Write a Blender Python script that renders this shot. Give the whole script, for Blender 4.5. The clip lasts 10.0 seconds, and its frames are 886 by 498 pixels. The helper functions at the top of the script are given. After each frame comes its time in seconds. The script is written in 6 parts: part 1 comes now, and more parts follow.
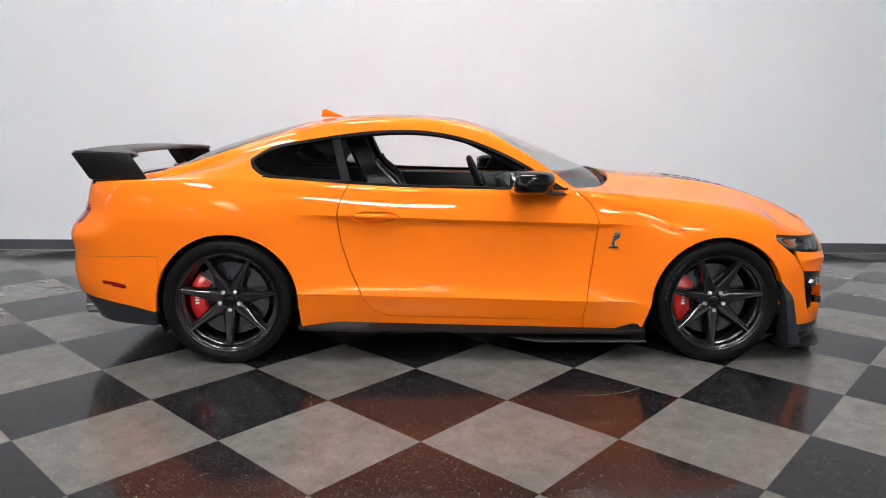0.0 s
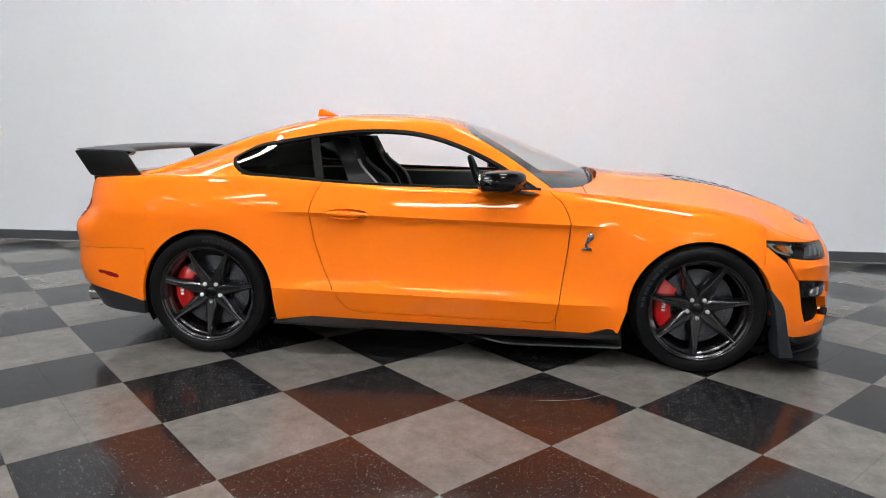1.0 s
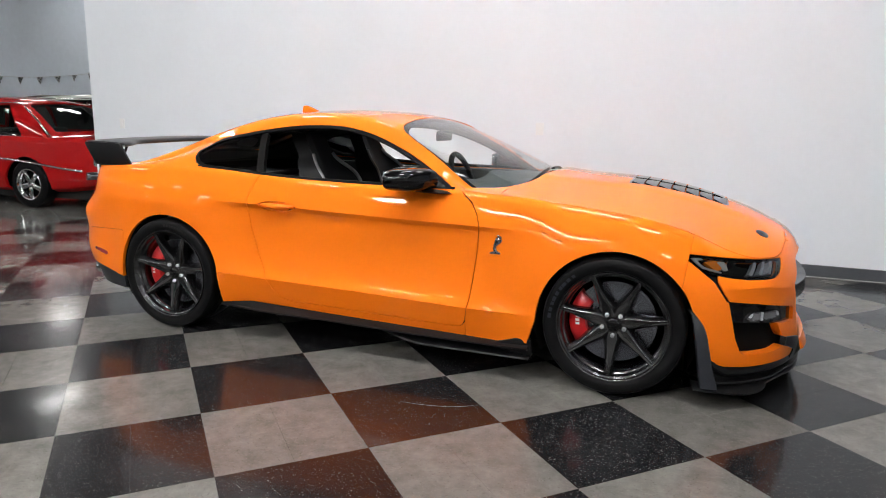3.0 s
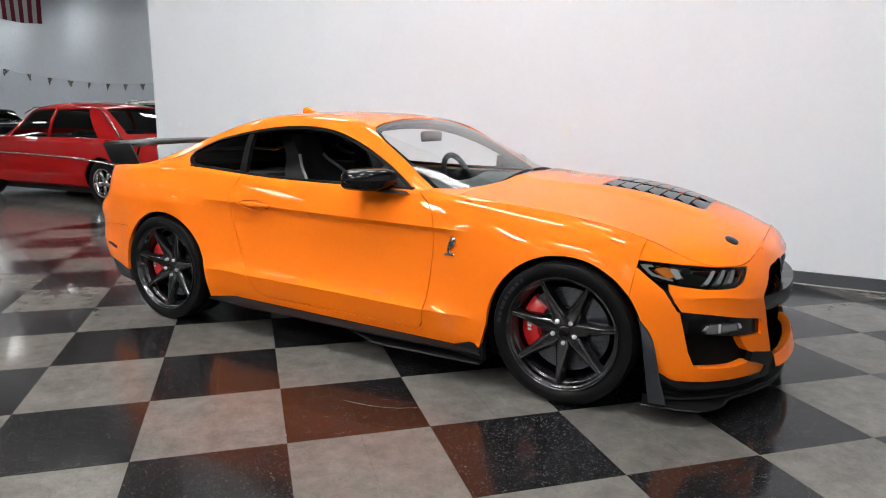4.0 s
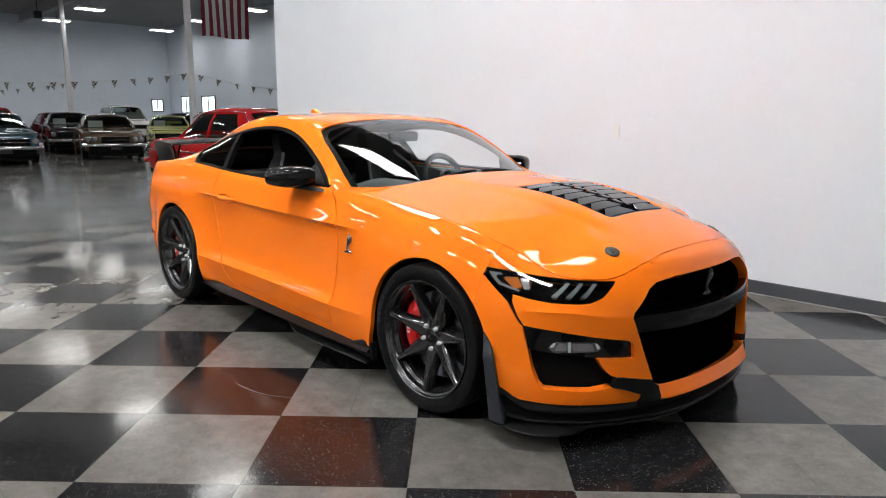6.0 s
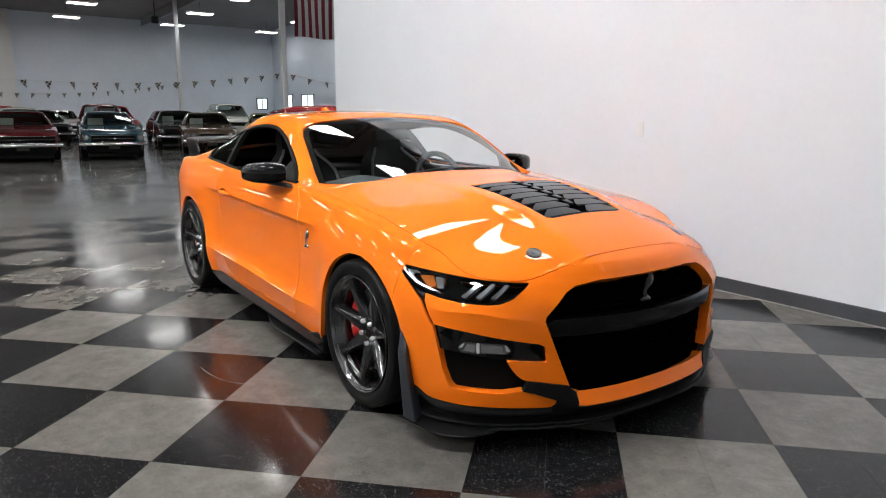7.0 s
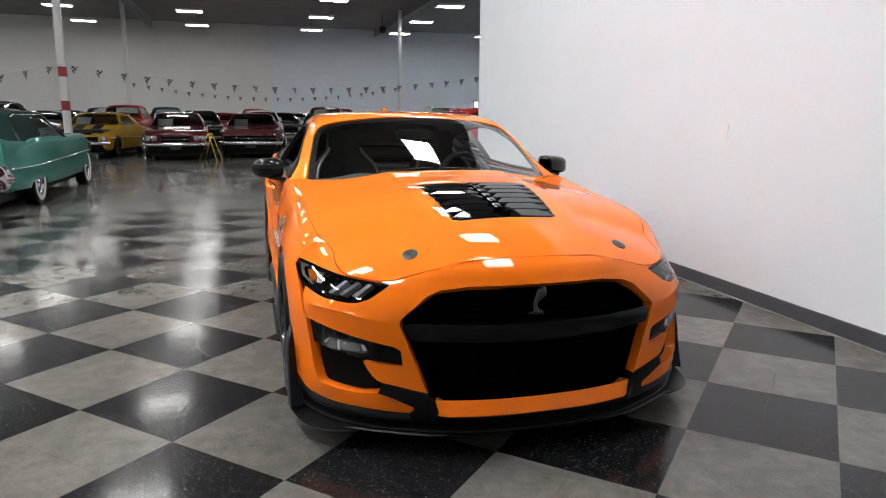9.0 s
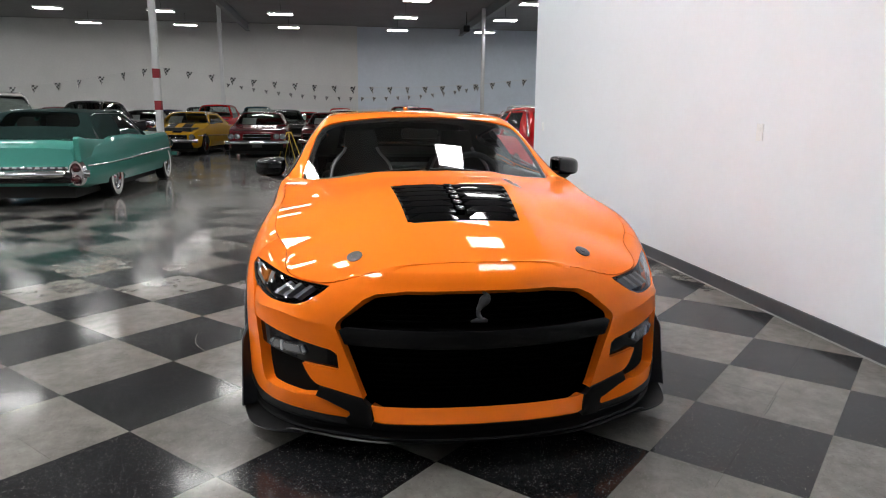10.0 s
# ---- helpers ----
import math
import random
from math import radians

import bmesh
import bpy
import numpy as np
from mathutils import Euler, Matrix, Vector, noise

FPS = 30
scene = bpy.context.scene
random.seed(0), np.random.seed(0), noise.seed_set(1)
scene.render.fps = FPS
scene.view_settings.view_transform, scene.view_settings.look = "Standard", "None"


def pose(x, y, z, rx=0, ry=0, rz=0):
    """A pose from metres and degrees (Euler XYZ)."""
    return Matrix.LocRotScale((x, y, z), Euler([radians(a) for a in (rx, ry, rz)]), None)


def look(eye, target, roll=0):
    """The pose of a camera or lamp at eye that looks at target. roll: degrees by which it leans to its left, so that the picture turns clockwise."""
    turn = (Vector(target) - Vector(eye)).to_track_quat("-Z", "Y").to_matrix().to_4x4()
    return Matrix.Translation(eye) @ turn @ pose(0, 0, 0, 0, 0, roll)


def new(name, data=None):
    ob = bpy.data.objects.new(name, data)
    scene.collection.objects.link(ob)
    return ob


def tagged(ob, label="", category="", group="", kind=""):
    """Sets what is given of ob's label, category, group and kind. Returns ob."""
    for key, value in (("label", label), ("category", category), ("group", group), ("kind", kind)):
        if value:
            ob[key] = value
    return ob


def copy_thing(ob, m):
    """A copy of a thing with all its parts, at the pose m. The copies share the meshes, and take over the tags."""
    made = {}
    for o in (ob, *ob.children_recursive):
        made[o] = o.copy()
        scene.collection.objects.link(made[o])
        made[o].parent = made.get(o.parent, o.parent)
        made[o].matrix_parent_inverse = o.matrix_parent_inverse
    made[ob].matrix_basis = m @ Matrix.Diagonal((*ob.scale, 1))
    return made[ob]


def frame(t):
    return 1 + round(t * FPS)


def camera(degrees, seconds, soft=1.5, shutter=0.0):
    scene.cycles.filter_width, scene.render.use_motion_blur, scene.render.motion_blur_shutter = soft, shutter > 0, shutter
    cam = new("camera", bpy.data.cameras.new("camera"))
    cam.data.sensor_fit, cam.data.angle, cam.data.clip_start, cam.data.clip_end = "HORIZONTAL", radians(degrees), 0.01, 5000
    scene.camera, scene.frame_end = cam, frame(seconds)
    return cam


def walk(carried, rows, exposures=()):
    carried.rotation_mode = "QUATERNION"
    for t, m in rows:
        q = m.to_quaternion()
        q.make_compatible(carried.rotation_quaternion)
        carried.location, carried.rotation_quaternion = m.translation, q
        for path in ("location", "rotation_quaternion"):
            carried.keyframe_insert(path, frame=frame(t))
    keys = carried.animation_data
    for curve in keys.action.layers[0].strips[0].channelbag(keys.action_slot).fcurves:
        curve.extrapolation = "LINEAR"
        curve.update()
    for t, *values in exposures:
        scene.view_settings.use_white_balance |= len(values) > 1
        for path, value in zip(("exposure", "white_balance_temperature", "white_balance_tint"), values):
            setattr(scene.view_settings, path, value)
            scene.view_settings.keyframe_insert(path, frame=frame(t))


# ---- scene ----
cam = camera(66.5, 10.0, 1.0)
PATH = [
    (0, (-0.383, -4.548, 1.314), (-0.28, -2.584, 0.951), 0.8),
    (0.5, (-0.048, -4.573, 1.307), (-0.085, -2.606, 0.948), 0.6),
    (1, (0.287, -4.542, 1.312), (0.119, -2.582, 0.948), 0.7),
    (1.5, (0.643, -4.488, 1.317), (0.341, -2.546, 0.946), 0.8),
    (2, (0.994, -4.401, 1.335), (0.57, -2.484, 0.951), 0.7),
    (2.5, (1.377, -4.305, 1.343), (0.808, -2.427, 0.956), 0.8),
    (4, (2.342, -3.865, 1.336), (1.393, -2.147, 0.955), 0.6),
    (4.5, (2.716, -3.645, 1.339), (1.618, -2.018, 0.957), 0.2),
    (5, (3.006, -3.408, 1.344), (1.796, -1.864, 0.955), 0.3),
    (5.5, (3.282, -3.172, 1.322), (1.964, -1.716, 0.946), 0.4),
    (7, (4.031, -2.351, 1.335), (2.427, -1.22, 0.95), 0.3),
    (7.5, (4.272, -2.04, 1.321), (2.578, -1.045, 0.947), 0.5),
    (8, (4.427, -1.711, 1.318), (2.658, -0.857, 0.943), 0.5),
    (8.5, (4.541, -1.404, 1.311), (2.697, -0.723, 0.941), 0.6),
    (9, (4.621, -1.082, 1.328), (2.734, -0.54, 0.946), 0.4),
    (9.5, (4.663, -0.777, 1.331), (2.745, -0.358, 0.948), 0.4),
    (10, (4.67, -0.509, 1.336), (2.728, -0.222, 0.949), 0.4),
]
walk(cam, [(t, look(eye, target, roll)) for t, eye, target, roll in PATH], [(0, 0.0), (10, 0.0)])

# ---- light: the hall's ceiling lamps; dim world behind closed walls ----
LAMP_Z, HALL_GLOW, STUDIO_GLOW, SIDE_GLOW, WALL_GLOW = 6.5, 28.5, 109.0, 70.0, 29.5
world = bpy.data.worlds.new("world")
scene.world = world
world.use_nodes = True
sky = world.node_tree.nodes.new("ShaderNodeTexSky")
sky.sky_type, sky.sun_disc, sky.sun_elevation = "NISHITA", False, radians(40)
world.node_tree.links.new(sky.outputs[0], world.node_tree.nodes["Background"].inputs[0])
world.node_tree.nodes["Background"].inputs[1].default_value = 0.1


# ---- materials ----
def material(name, colour, rough=0.5, metal=0.0, coat=0.0, grain=0.0, scale=40.0, bump=0.0, spec=0.5, worn=0.0, glow=None, coat_rough=0.03):
    """Principled material with fine grain, a second coarse scale of wear, and bump."""
    m = bpy.data.materials.new(name)
    m.use_nodes = True
    nt = m.node_tree
    b = nt.nodes["Principled BSDF"]
    b.inputs["Base Color"].default_value = (*colour, 1)
    b.inputs["Roughness"].default_value = rough
    b.inputs["Metallic"].default_value = metal
    b.inputs["Coat Weight"].default_value = coat
    b.inputs["Coat Roughness"].default_value = coat_rough
    b.inputs["Specular IOR Level"].default_value = spec
    if glow:
        b.inputs["Emission Color"].default_value = (*glow[0], 1)
        b.inputs["Emission Strength"].default_value = glow[1]
    if grain or bump or worn:
        tc = nt.nodes.new("ShaderNodeTexCoord")
        fine = nt.nodes.new("ShaderNodeTexNoise")
        fine.inputs["Scale"].default_value, fine.inputs["Detail"].default_value = scale, 5
        nt.links.new(tc.outputs["Object"], fine.inputs["Vector"])
        if grain or worn:
            coarse = nt.nodes.new("ShaderNodeTexNoise")
            coarse.inputs["Scale"].default_value, coarse.inputs["Detail"].default_value = scale / 14, 4
            nt.links.new(tc.outputs["Object"], coarse.inputs["Vector"])
            add = nt.nodes.new("ShaderNodeMath")
            add.operation = "MULTIPLY_ADD"
            nt.links.new(fine.outputs["Fac"], add.inputs[0])
            add.inputs[1].default_value = 0.6
            nt.links.new(coarse.outputs["Fac"], add.inputs[2])
            ramp = nt.nodes.new("ShaderNodeMapRange")
            ramp.inputs["From Min"].default_value, ramp.inputs["From Max"].default_value = 0.5, 1.1
            ramp.inputs["To Min"].default_value, ramp.inputs["To Max"].default_value = 1 - grain, 1 + grain
            nt.links.new(add.outputs[0], ramp.inputs["Value"])
            mul = nt.nodes.new("ShaderNodeVectorMath")
            mul.operation = "MULTIPLY"
            mul.inputs[0].default_value = colour
            nt.links.new(ramp.outputs[0], mul.inputs[1])
            nt.links.new(mul.outputs[0], b.inputs["Base Color"])
            if worn:
                rr = nt.nodes.new("ShaderNodeMapRange")
                rr.inputs["From Min"].default_value, rr.inputs["From Max"].default_value = 0.3, 0.7
                rr.inputs["To Min"].default_value, rr.inputs["To Max"].default_value = max(rough - worn, 0.02), rough + worn
                nt.links.new(coarse.outputs["Fac"], rr.inputs["Value"])
                nt.links.new(rr.outputs[0], b.inputs["Roughness"])
        if bump:
            bn = nt.nodes.new("ShaderNodeBump")
            bn.inputs["Strength"].default_value, bn.inputs["Distance"].default_value = 1.0, bump
            nt.links.new(fine.outputs["Fac"], bn.inputs["Height"])
            nt.links.new(bn.outputs[0], b.inputs["Normal"])
    return m


def glass(name, tint, rough=0.0, ior=1.6, laminated=False):
    """Thin pane: a mix of see-through tint and mirror gloss by Fresnel."""
    m = bpy.data.materials.new(name)
    m.use_nodes = True
    nt = m.node_tree
    nt.nodes.remove(nt.nodes["Principled BSDF"])
    out = nt.nodes["Material Output"]
    tr = nt.nodes.new("ShaderNodeBsdfTransparent")
    tr.inputs[0].default_value = (*tint, 1)
    gl = nt.nodes.new("ShaderNodeBsdfGlossy")
    gl.inputs["Roughness"].default_value = rough
    fr = nt.nodes.new("ShaderNodeFresnel")
    fr.inputs["IOR"].default_value = ior
    mix = nt.nodes.new("ShaderNodeMixShader")
    gl.inputs["Color"].default_value = (0.95, 0.95, 0.95, 1)
    if laminated:
        face = nt.nodes.new("ShaderNodeLayerWeight")
        face.inputs["Blend"].default_value = 0.5
        bend = nt.nodes.new("ShaderNodeMath")
        bend.operation = "POWER"
        bend.inputs[1].default_value = 3.5
        nt.links.new(face.outputs["Facing"], bend.inputs[0])
        nt.links.new(bend.outputs[0], mix.inputs[0])
    else:
        nt.links.new(fr.outputs[0], mix.inputs[0])
    nt.links.new(tr.outputs[0], mix.inputs[1])
    nt.links.new(gl.outputs[0], mix.inputs[2])
    nt.links.new(mix.outputs[0], out.inputs["Surface"])
    return m


ORANGE = material("orange paint", (0.94, 0.192, 0.008), 0.6, 0.0, 1.0, grain=0.02, scale=900, coat_rough=0.010, spec=0.05)
ORANGE.node_tree.nodes["Principled BSDF"].inputs["Coat IOR"].default_value = 1.30
BLACK_GLOSS = material("gloss black plastic", (0.003, 0.003, 0.0035), 0.05, 0, 0.0, grain=0.1, scale=60, spec=0.38)
BLACK_MATT = material("matt black plastic", (0.008, 0.008, 0.0085), 0.36, grain=0.2, scale=300, bump=0.0002, spec=0.14)
BLACK_VOID = material("black void", (0.004, 0.004, 0.004), 0.9, spec=0.1)
STRAKE = material("slate strake plastic", (0.022, 0.024, 0.030), 0.42, grain=0.2, scale=300, bump=0.0002, spec=0.3)
# nearly zero colour, no gloss: the deep shade inside the nose is painted in
BLACK_DEEP = material("black mesh with painted shade", (0.0015, 0.0015, 0.0015), 0.9, spec=0.0)
PEWTER = material("dark pewter", (0.11, 0.11, 0.115), 0.3, 0.9, grain=0.3, scale=120)
EMBLEM = material("bright pewter", (0.34, 0.34, 0.36), 0.22, 1.0, grain=0.3, scale=120)
TRIM = material("black window trim", (0.005, 0.005, 0.005), 0.45, grain=0.2, scale=200, spec=0.06)
BAR = material("semi-gloss black bar", (0.003, 0.003, 0.0033), 0.16, grain=0.15, scale=200, spec=0.25)
CARBON = material("satin carbon", (0.006, 0.006, 0.0066), 0.30, 0, 0.0, grain=0.25, scale=240, spec=0.22)
RUBBER = material("tyre rubber", (0.005, 0.005, 0.0055), 0.40, grain=0.3, scale=180, bump=0.0005, spec=0.15)
RIM = material("gloss black wheel paint", (0.006, 0.006, 0.0065), 0.25, 0.0, 1.0, grain=0.1, scale=90, coat_rough=0.015, spec=0.4)
CHROME = material("chrome", (0.75, 0.75, 0.76), 0.08, 1.0, grain=0.03, scale=30)
STEEL = material("brake disc steel", (0.17, 0.18, 0.205), 0.27, 0.95, grain=0.1, scale=120)
RED_CALIPER = material("red caliper paint", (0.72, 0.012, 0.014), 0.3, 0, 0.7, grain=0.05, scale=60)
RED_LENS = material("red lamp lens", (0.25, 0.006, 0.008), 0.12, 0, 1.0, grain=0.1, scale=50)
AMBER = material("amber reflector", (0.75, 0.2, 0.02), 0.2, 0, 1.0, grain=0.1, scale=50)
LAMP_GREY = material("lamp bezel grey", (0.27, 0.27, 0.28), 0.2, 0.6, 0.5, grain=0.1, scale=60)
PIN_METAL = material("dark pin metal", (0.06, 0.06, 0.06), 0.35, 0.8, grain=0.1, scale=60)
LAMP_WHITE = material("clear lamp strip", (0.55, 0.57, 0.60), 0.18, 0.3, 0.8, grain=0.05, scale=60)
LEATHER = material("black leather", (0.008, 0.008, 0.009), 0.55, grain=0.3, scale=160, bump=0.0008, spec=0.25)
LEATHER_GREY = material("grey leather trim", (0.24, 0.24, 0.24), 0.5, grain=0.1, scale=160, bump=0.0005)
DASH = material("dark dash vinyl", (0.040, 0.046, 0.047), 0.6, grain=0.2, scale=200, bump=0.0005)
PAPER = material("white card", (0.8, 0.8, 0.78), 0.7, grain=0.03, scale=40)
WINDSHIELD = glass("windscreen glass", (0.92, 0.96, 0.95), laminated=True)
TINT = glass("grey tinted glass", (0.55, 0.58, 0.58))
TINT_DARK = glass("dark tinted glass", (0.40, 0.42, 0.42))
LENS = glass("headlamp lens", (0.9, 0.92, 0.93))


# ---- geometry helpers ----
def part(name, bm, mat, parent=None, label="", sharp=38, smooth=True):
    """Links a bmesh as one mesh object under a thing or a part."""
    if smooth:
        limit = radians(sharp)
        for f in bm.faces:
            f.smooth = True
        for e in bm.edges:
            if len(e.link_faces) == 2 and e.calc_face_angle(0) > limit:
                e.smooth = False
    me = bpy.data.meshes.new(name)
    bm.to_mesh(me)
    bm.free()
    me.materials.append(mat)
    ob = new(name, me)
    if parent:
        ob.parent = parent
    if label:
        ob["label"] = label
    return ob


def thing(name, label, category, m=None, group="", kind=""):
    ob = new(name)
    if m is not None:
        ob.matrix_basis = m
    return tagged(ob, label, category, group, kind)


def spline(keys):
    """Natural cubic spline through (x, value) keys, straight past its ends."""
    x = np.array([k[0] for k in keys], float)
    y = np.array([k[1] for k in keys], float)
    n, h = len(x), np.diff(x)
    A, r = np.eye(n), np.zeros(n)
    for i in range(1, n - 1):
        A[i, i - 1:i + 2] = h[i - 1], 2 * (h[i - 1] + h[i]), h[i]
        r[i] = 6 * ((y[i + 1] - y[i]) / h[i] - (y[i] - y[i - 1]) / h[i - 1])
    k = np.linalg.solve(A, r)

    def at(q):
        q = np.clip(np.asarray(q, float), x[0], x[-1])
        i = np.clip(np.searchsorted(x, q) - 1, 0, n - 2)
        a, b = x[i + 1] - q, q - x[i]
        hh = h[i]
        return (k[i] * a ** 3 + k[i + 1] * b ** 3) / (6 * hh) + (y[i] / hh - k[i] * hh / 6) * a + (y[i + 1] / hh - k[i + 1] * hh / 6) * b
    return at


def line(keys):
    xs, ys = [k[0] for k in keys], [k[1] for k in keys]
    return lambda q: np.interp(q, xs, ys)


def ease(q, a, b):
    t = np.clip((np.asarray(q, float) - a) / (b - a), 0, 1)
    return t * t * (3 - 2 * t)


def polygon_distance(px, pz, poly):
    """Signed distance to a closed polygon, negative inside."""
    px, pz = np.asarray(px, float), np.asarray(pz, float)
    d = np.full(px.shape, 1e9)
    inside = np.zeros(px.shape, bool)
    for (ax, az), (bx, bz) in zip(poly, poly[1:] + poly[:1]):
        ex, ez = bx - ax, bz - az
        t = np.clip(((px - ax) * ex + (pz - az) * ez) / (ex * ex + ez * ez), 0, 1)
        d = np.minimum(d, np.hypot(px - ax - t * ex, pz - az - t * ez))
        cross = (az > pz) != (bz > pz)
        with np.errstate(divide="ignore", invalid="ignore"):
            inside ^= cross & (px < ax + (pz - az) * ex / (ez if ez else 1e-12))
    return np.where(inside, -d, d)


def sheet(V):
    """Vertices and quads of a grid of points, shape (rows, columns, values)."""
    a, b = V.shape[:2]
    idx = np.arange(a * b).reshape(a, b)
    F = np.stack([idx[:-1, :-1], idx[1:, :-1], idx[1:, 1:], idx[:-1, 1:]], -1).reshape(-1, 4)
    return V.reshape(a * b, -1), [tuple(f) for f in F]


def clip(sh, field):
    """Keeps the side of a sheet where field(vertices) is positive, cut along its zero line."""
    V, F = sh
    f = field(V)
    if (f >= 0).all():
        return sh
    extra, cut, out = [], {}, []
    for face in F:
        s = [f[i] >= 0 for i in face]
        if all(s):
            out.append(face)
            continue
        if not any(s):
            continue
        poly = []
        for k, i in enumerate(face):
            j = face[(k + 1) % len(face)]
            if f[i] >= 0:
                poly.append(i)
            if (f[i] >= 0) != (f[j] >= 0):
                key = (min(i, j), max(i, j))
                if key not in cut:
                    t = f[i] / (f[i] - f[j])
                    cut[key] = len(V) + len(extra)
                    extra.append(V[i] + t * (V[j] - V[i]))
                if not poly or poly[-1] != cut[key]:
                    poly.append(cut[key])
        if len(poly) > 2:
            out.append(tuple(poly))
    return (np.vstack([V, extra]) if extra else V), out


def sheet_mesh(sh, side=0, lip=0.0, shift=0.0, weld=0.0008):
    """bmesh of a half sheet (x, w, z): side -1 or 1 sets y = side * w, side 0 mirrors it over the middle. lip folds the
    free edges inwards; shift moves the sheet along its normals."""
    V, F = sh
    bm = bmesh.new()
    for s in ((-1, 1) if side == 0 else (side,)):
        used = {}
        for face in F:
            vs = []
            for i in face:
                if i not in used:
                    used[i] = bm.verts.new((V[i][0], s * V[i][1], V[i][2]))
                if used[i] not in vs:
                    vs.append(used[i])
            if len(vs) > 2:
                try:
                    bm.faces.new(vs if s < 0 else vs[::-1])
                except ValueError:
                    pass
    bmesh.ops.remove_doubles(bm, verts=bm.verts, dist=weld)
    bm.normal_update()
    out = sum(f.normal.dot(f.calc_center_median() - Vector((0.0, 0.0, 0.55))) * f.calc_area() for f in bm.faces)
    if out < 0:
        bmesh.ops.reverse_faces(bm, faces=bm.faces)
        bm.normal_update()
    if shift:
        moves = [(v, v.normal.copy()) for v in bm.verts]
        for v, n in moves:
            v.co += n * shift
    if lip:
        edges = [e for e in bm.edges if len(e.link_faces) == 1]
        normals = {v: v.normal.copy() for e in edges for v in e.verts}
        inner = {v: bm.verts.new(v.co - n * lip) for v, n in normals.items()}
        for e in edges:
            lo = e.link_loops[0]
            a, b = lo.vert, lo.link_loop_next.vert
            bm.faces.new((b, a, inner[a], inner[b]))
        bm.normal_update()
    return bm


def box(bm, x0, y0, z0, x1, y1, z1, bevel=0.0, m=None):
    r = bmesh.ops.create_cube(bm, size=1, matrix=Matrix.LocRotScale(((x0 + x1) / 2, (y0 + y1) / 2, (z0 + z1) / 2), None, (x1 - x0, y1 - y0, z1 - z0)))
    if bevel:
        es = list({e for v in r["verts"] for e in v.link_edges})
        bmesh.ops.bevel(bm, geom=es, offset=bevel, segments=2, affect="EDGES", profile=0.5)
    if m is not None:
        bmesh.ops.transform(bm, matrix=m, verts=list(bm.verts))
    return bm


def lathe(bm, profile, steps=48, axis="y", centre=(0, 0, 0), close=False):
    """Surface of revolution: profile of (radius, along)."""
    rings = []
    for k in range(steps):
        a = 2 * math.pi * k / steps
        ring = []
        for r, h in profile:
            c, s = r * math.cos(a), r * math.sin(a)
            p = {"y": (c, h, s), "x": (h, c, s), "z": (c, s, h)}[axis]
            ring.append(bm.verts.new((p[0] + centre[0], p[1] + centre[1], p[2] + centre[2])))
        rings.append(ring)
    n = len(profile)
    for k in range(steps):
        A, B = rings[k], rings[(k + 1) % steps]
        for i in range(n - 1 + (1 if close else 0)):
            bm.faces.new((A[i], A[(i + 1) % n], B[(i + 1) % n], B[i]))
    bmesh.ops.remove_doubles(bm, verts=bm.verts, dist=1e-5)
    bmesh.ops.recalc_face_normals(bm, faces=bm.faces)
    return bm


def tube(bm, pts, radius, sides=10, taper=None):
    """Round bar along points; radius may change along it."""
    pts = [Vector(p) for p in pts]
    rings = []
    for i, p in enumerate(pts):
        d = (pts[min(i + 1, len(pts) - 1)] - pts[max(i - 1, 0)]).normalized()
        u = d.orthogonal().normalized() if abs(d.z) > 0.99 else d.cross(Vector((0, 0, 1))).normalized()
        v = d.cross(u)
        r = radius * (taper[i] if taper else 1)
        rings.append([bm.verts.new(p + r * (math.cos(2 * math.pi * k / sides) * u + math.sin(2 * math.pi * k / sides) * v)) for k in range(sides)])
    for A, B in zip(rings, rings[1:]):
        for k in range(sides):
            bm.faces.new((A[k], A[(k + 1) % sides], B[(k + 1) % sides], B[k]))
    bm.faces.new(rings[0][::-1])
    bm.faces.new(rings[-1])
    return bm


def prism(bm, poly, along, a, b):
    """Solid from a flat polygon: (u, v) pairs pushed from a to b along an axis; u, v are the other two axes in order."""
    def at(u, v, h):
        return {"x": (h, u, v), "y": (u, h, v), "z": (u, v, h)}[along]
    A = [bm.verts.new(at(u, v, a)) for u, v in poly]
    B = [bm.verts.new(at(u, v, b)) for u, v in poly]
    bm.faces.new(A)
    bm.faces.new(B[::-1])
    n = len(poly)
    for i in range(n):
        bm.faces.new((A[i], B[i], B[(i + 1) % n], A[(i + 1) % n]))
    bmesh.ops.recalc_face_normals(bm, faces=bm.faces)
    return bm


def bevelled(bm, width, segments=2):
    es = [e for e in bm.edges if len(e.link_faces) == 2 and e.calc_face_angle(0) > 0.5]
    bmesh.ops.bevel(bm, geom=es, offset=width, segments=segments, affect="EDGES", profile=0.5)
    return bm


# ---- the hall ----
WALL_Y, WALL_END, TILE = 2.42, -5.61, 0.6096
X0, X1, Y0, Y1, TOP = -43.0, 12.0, -24.0, 16.2, 7.2
PARTITION_TOP = 4.6

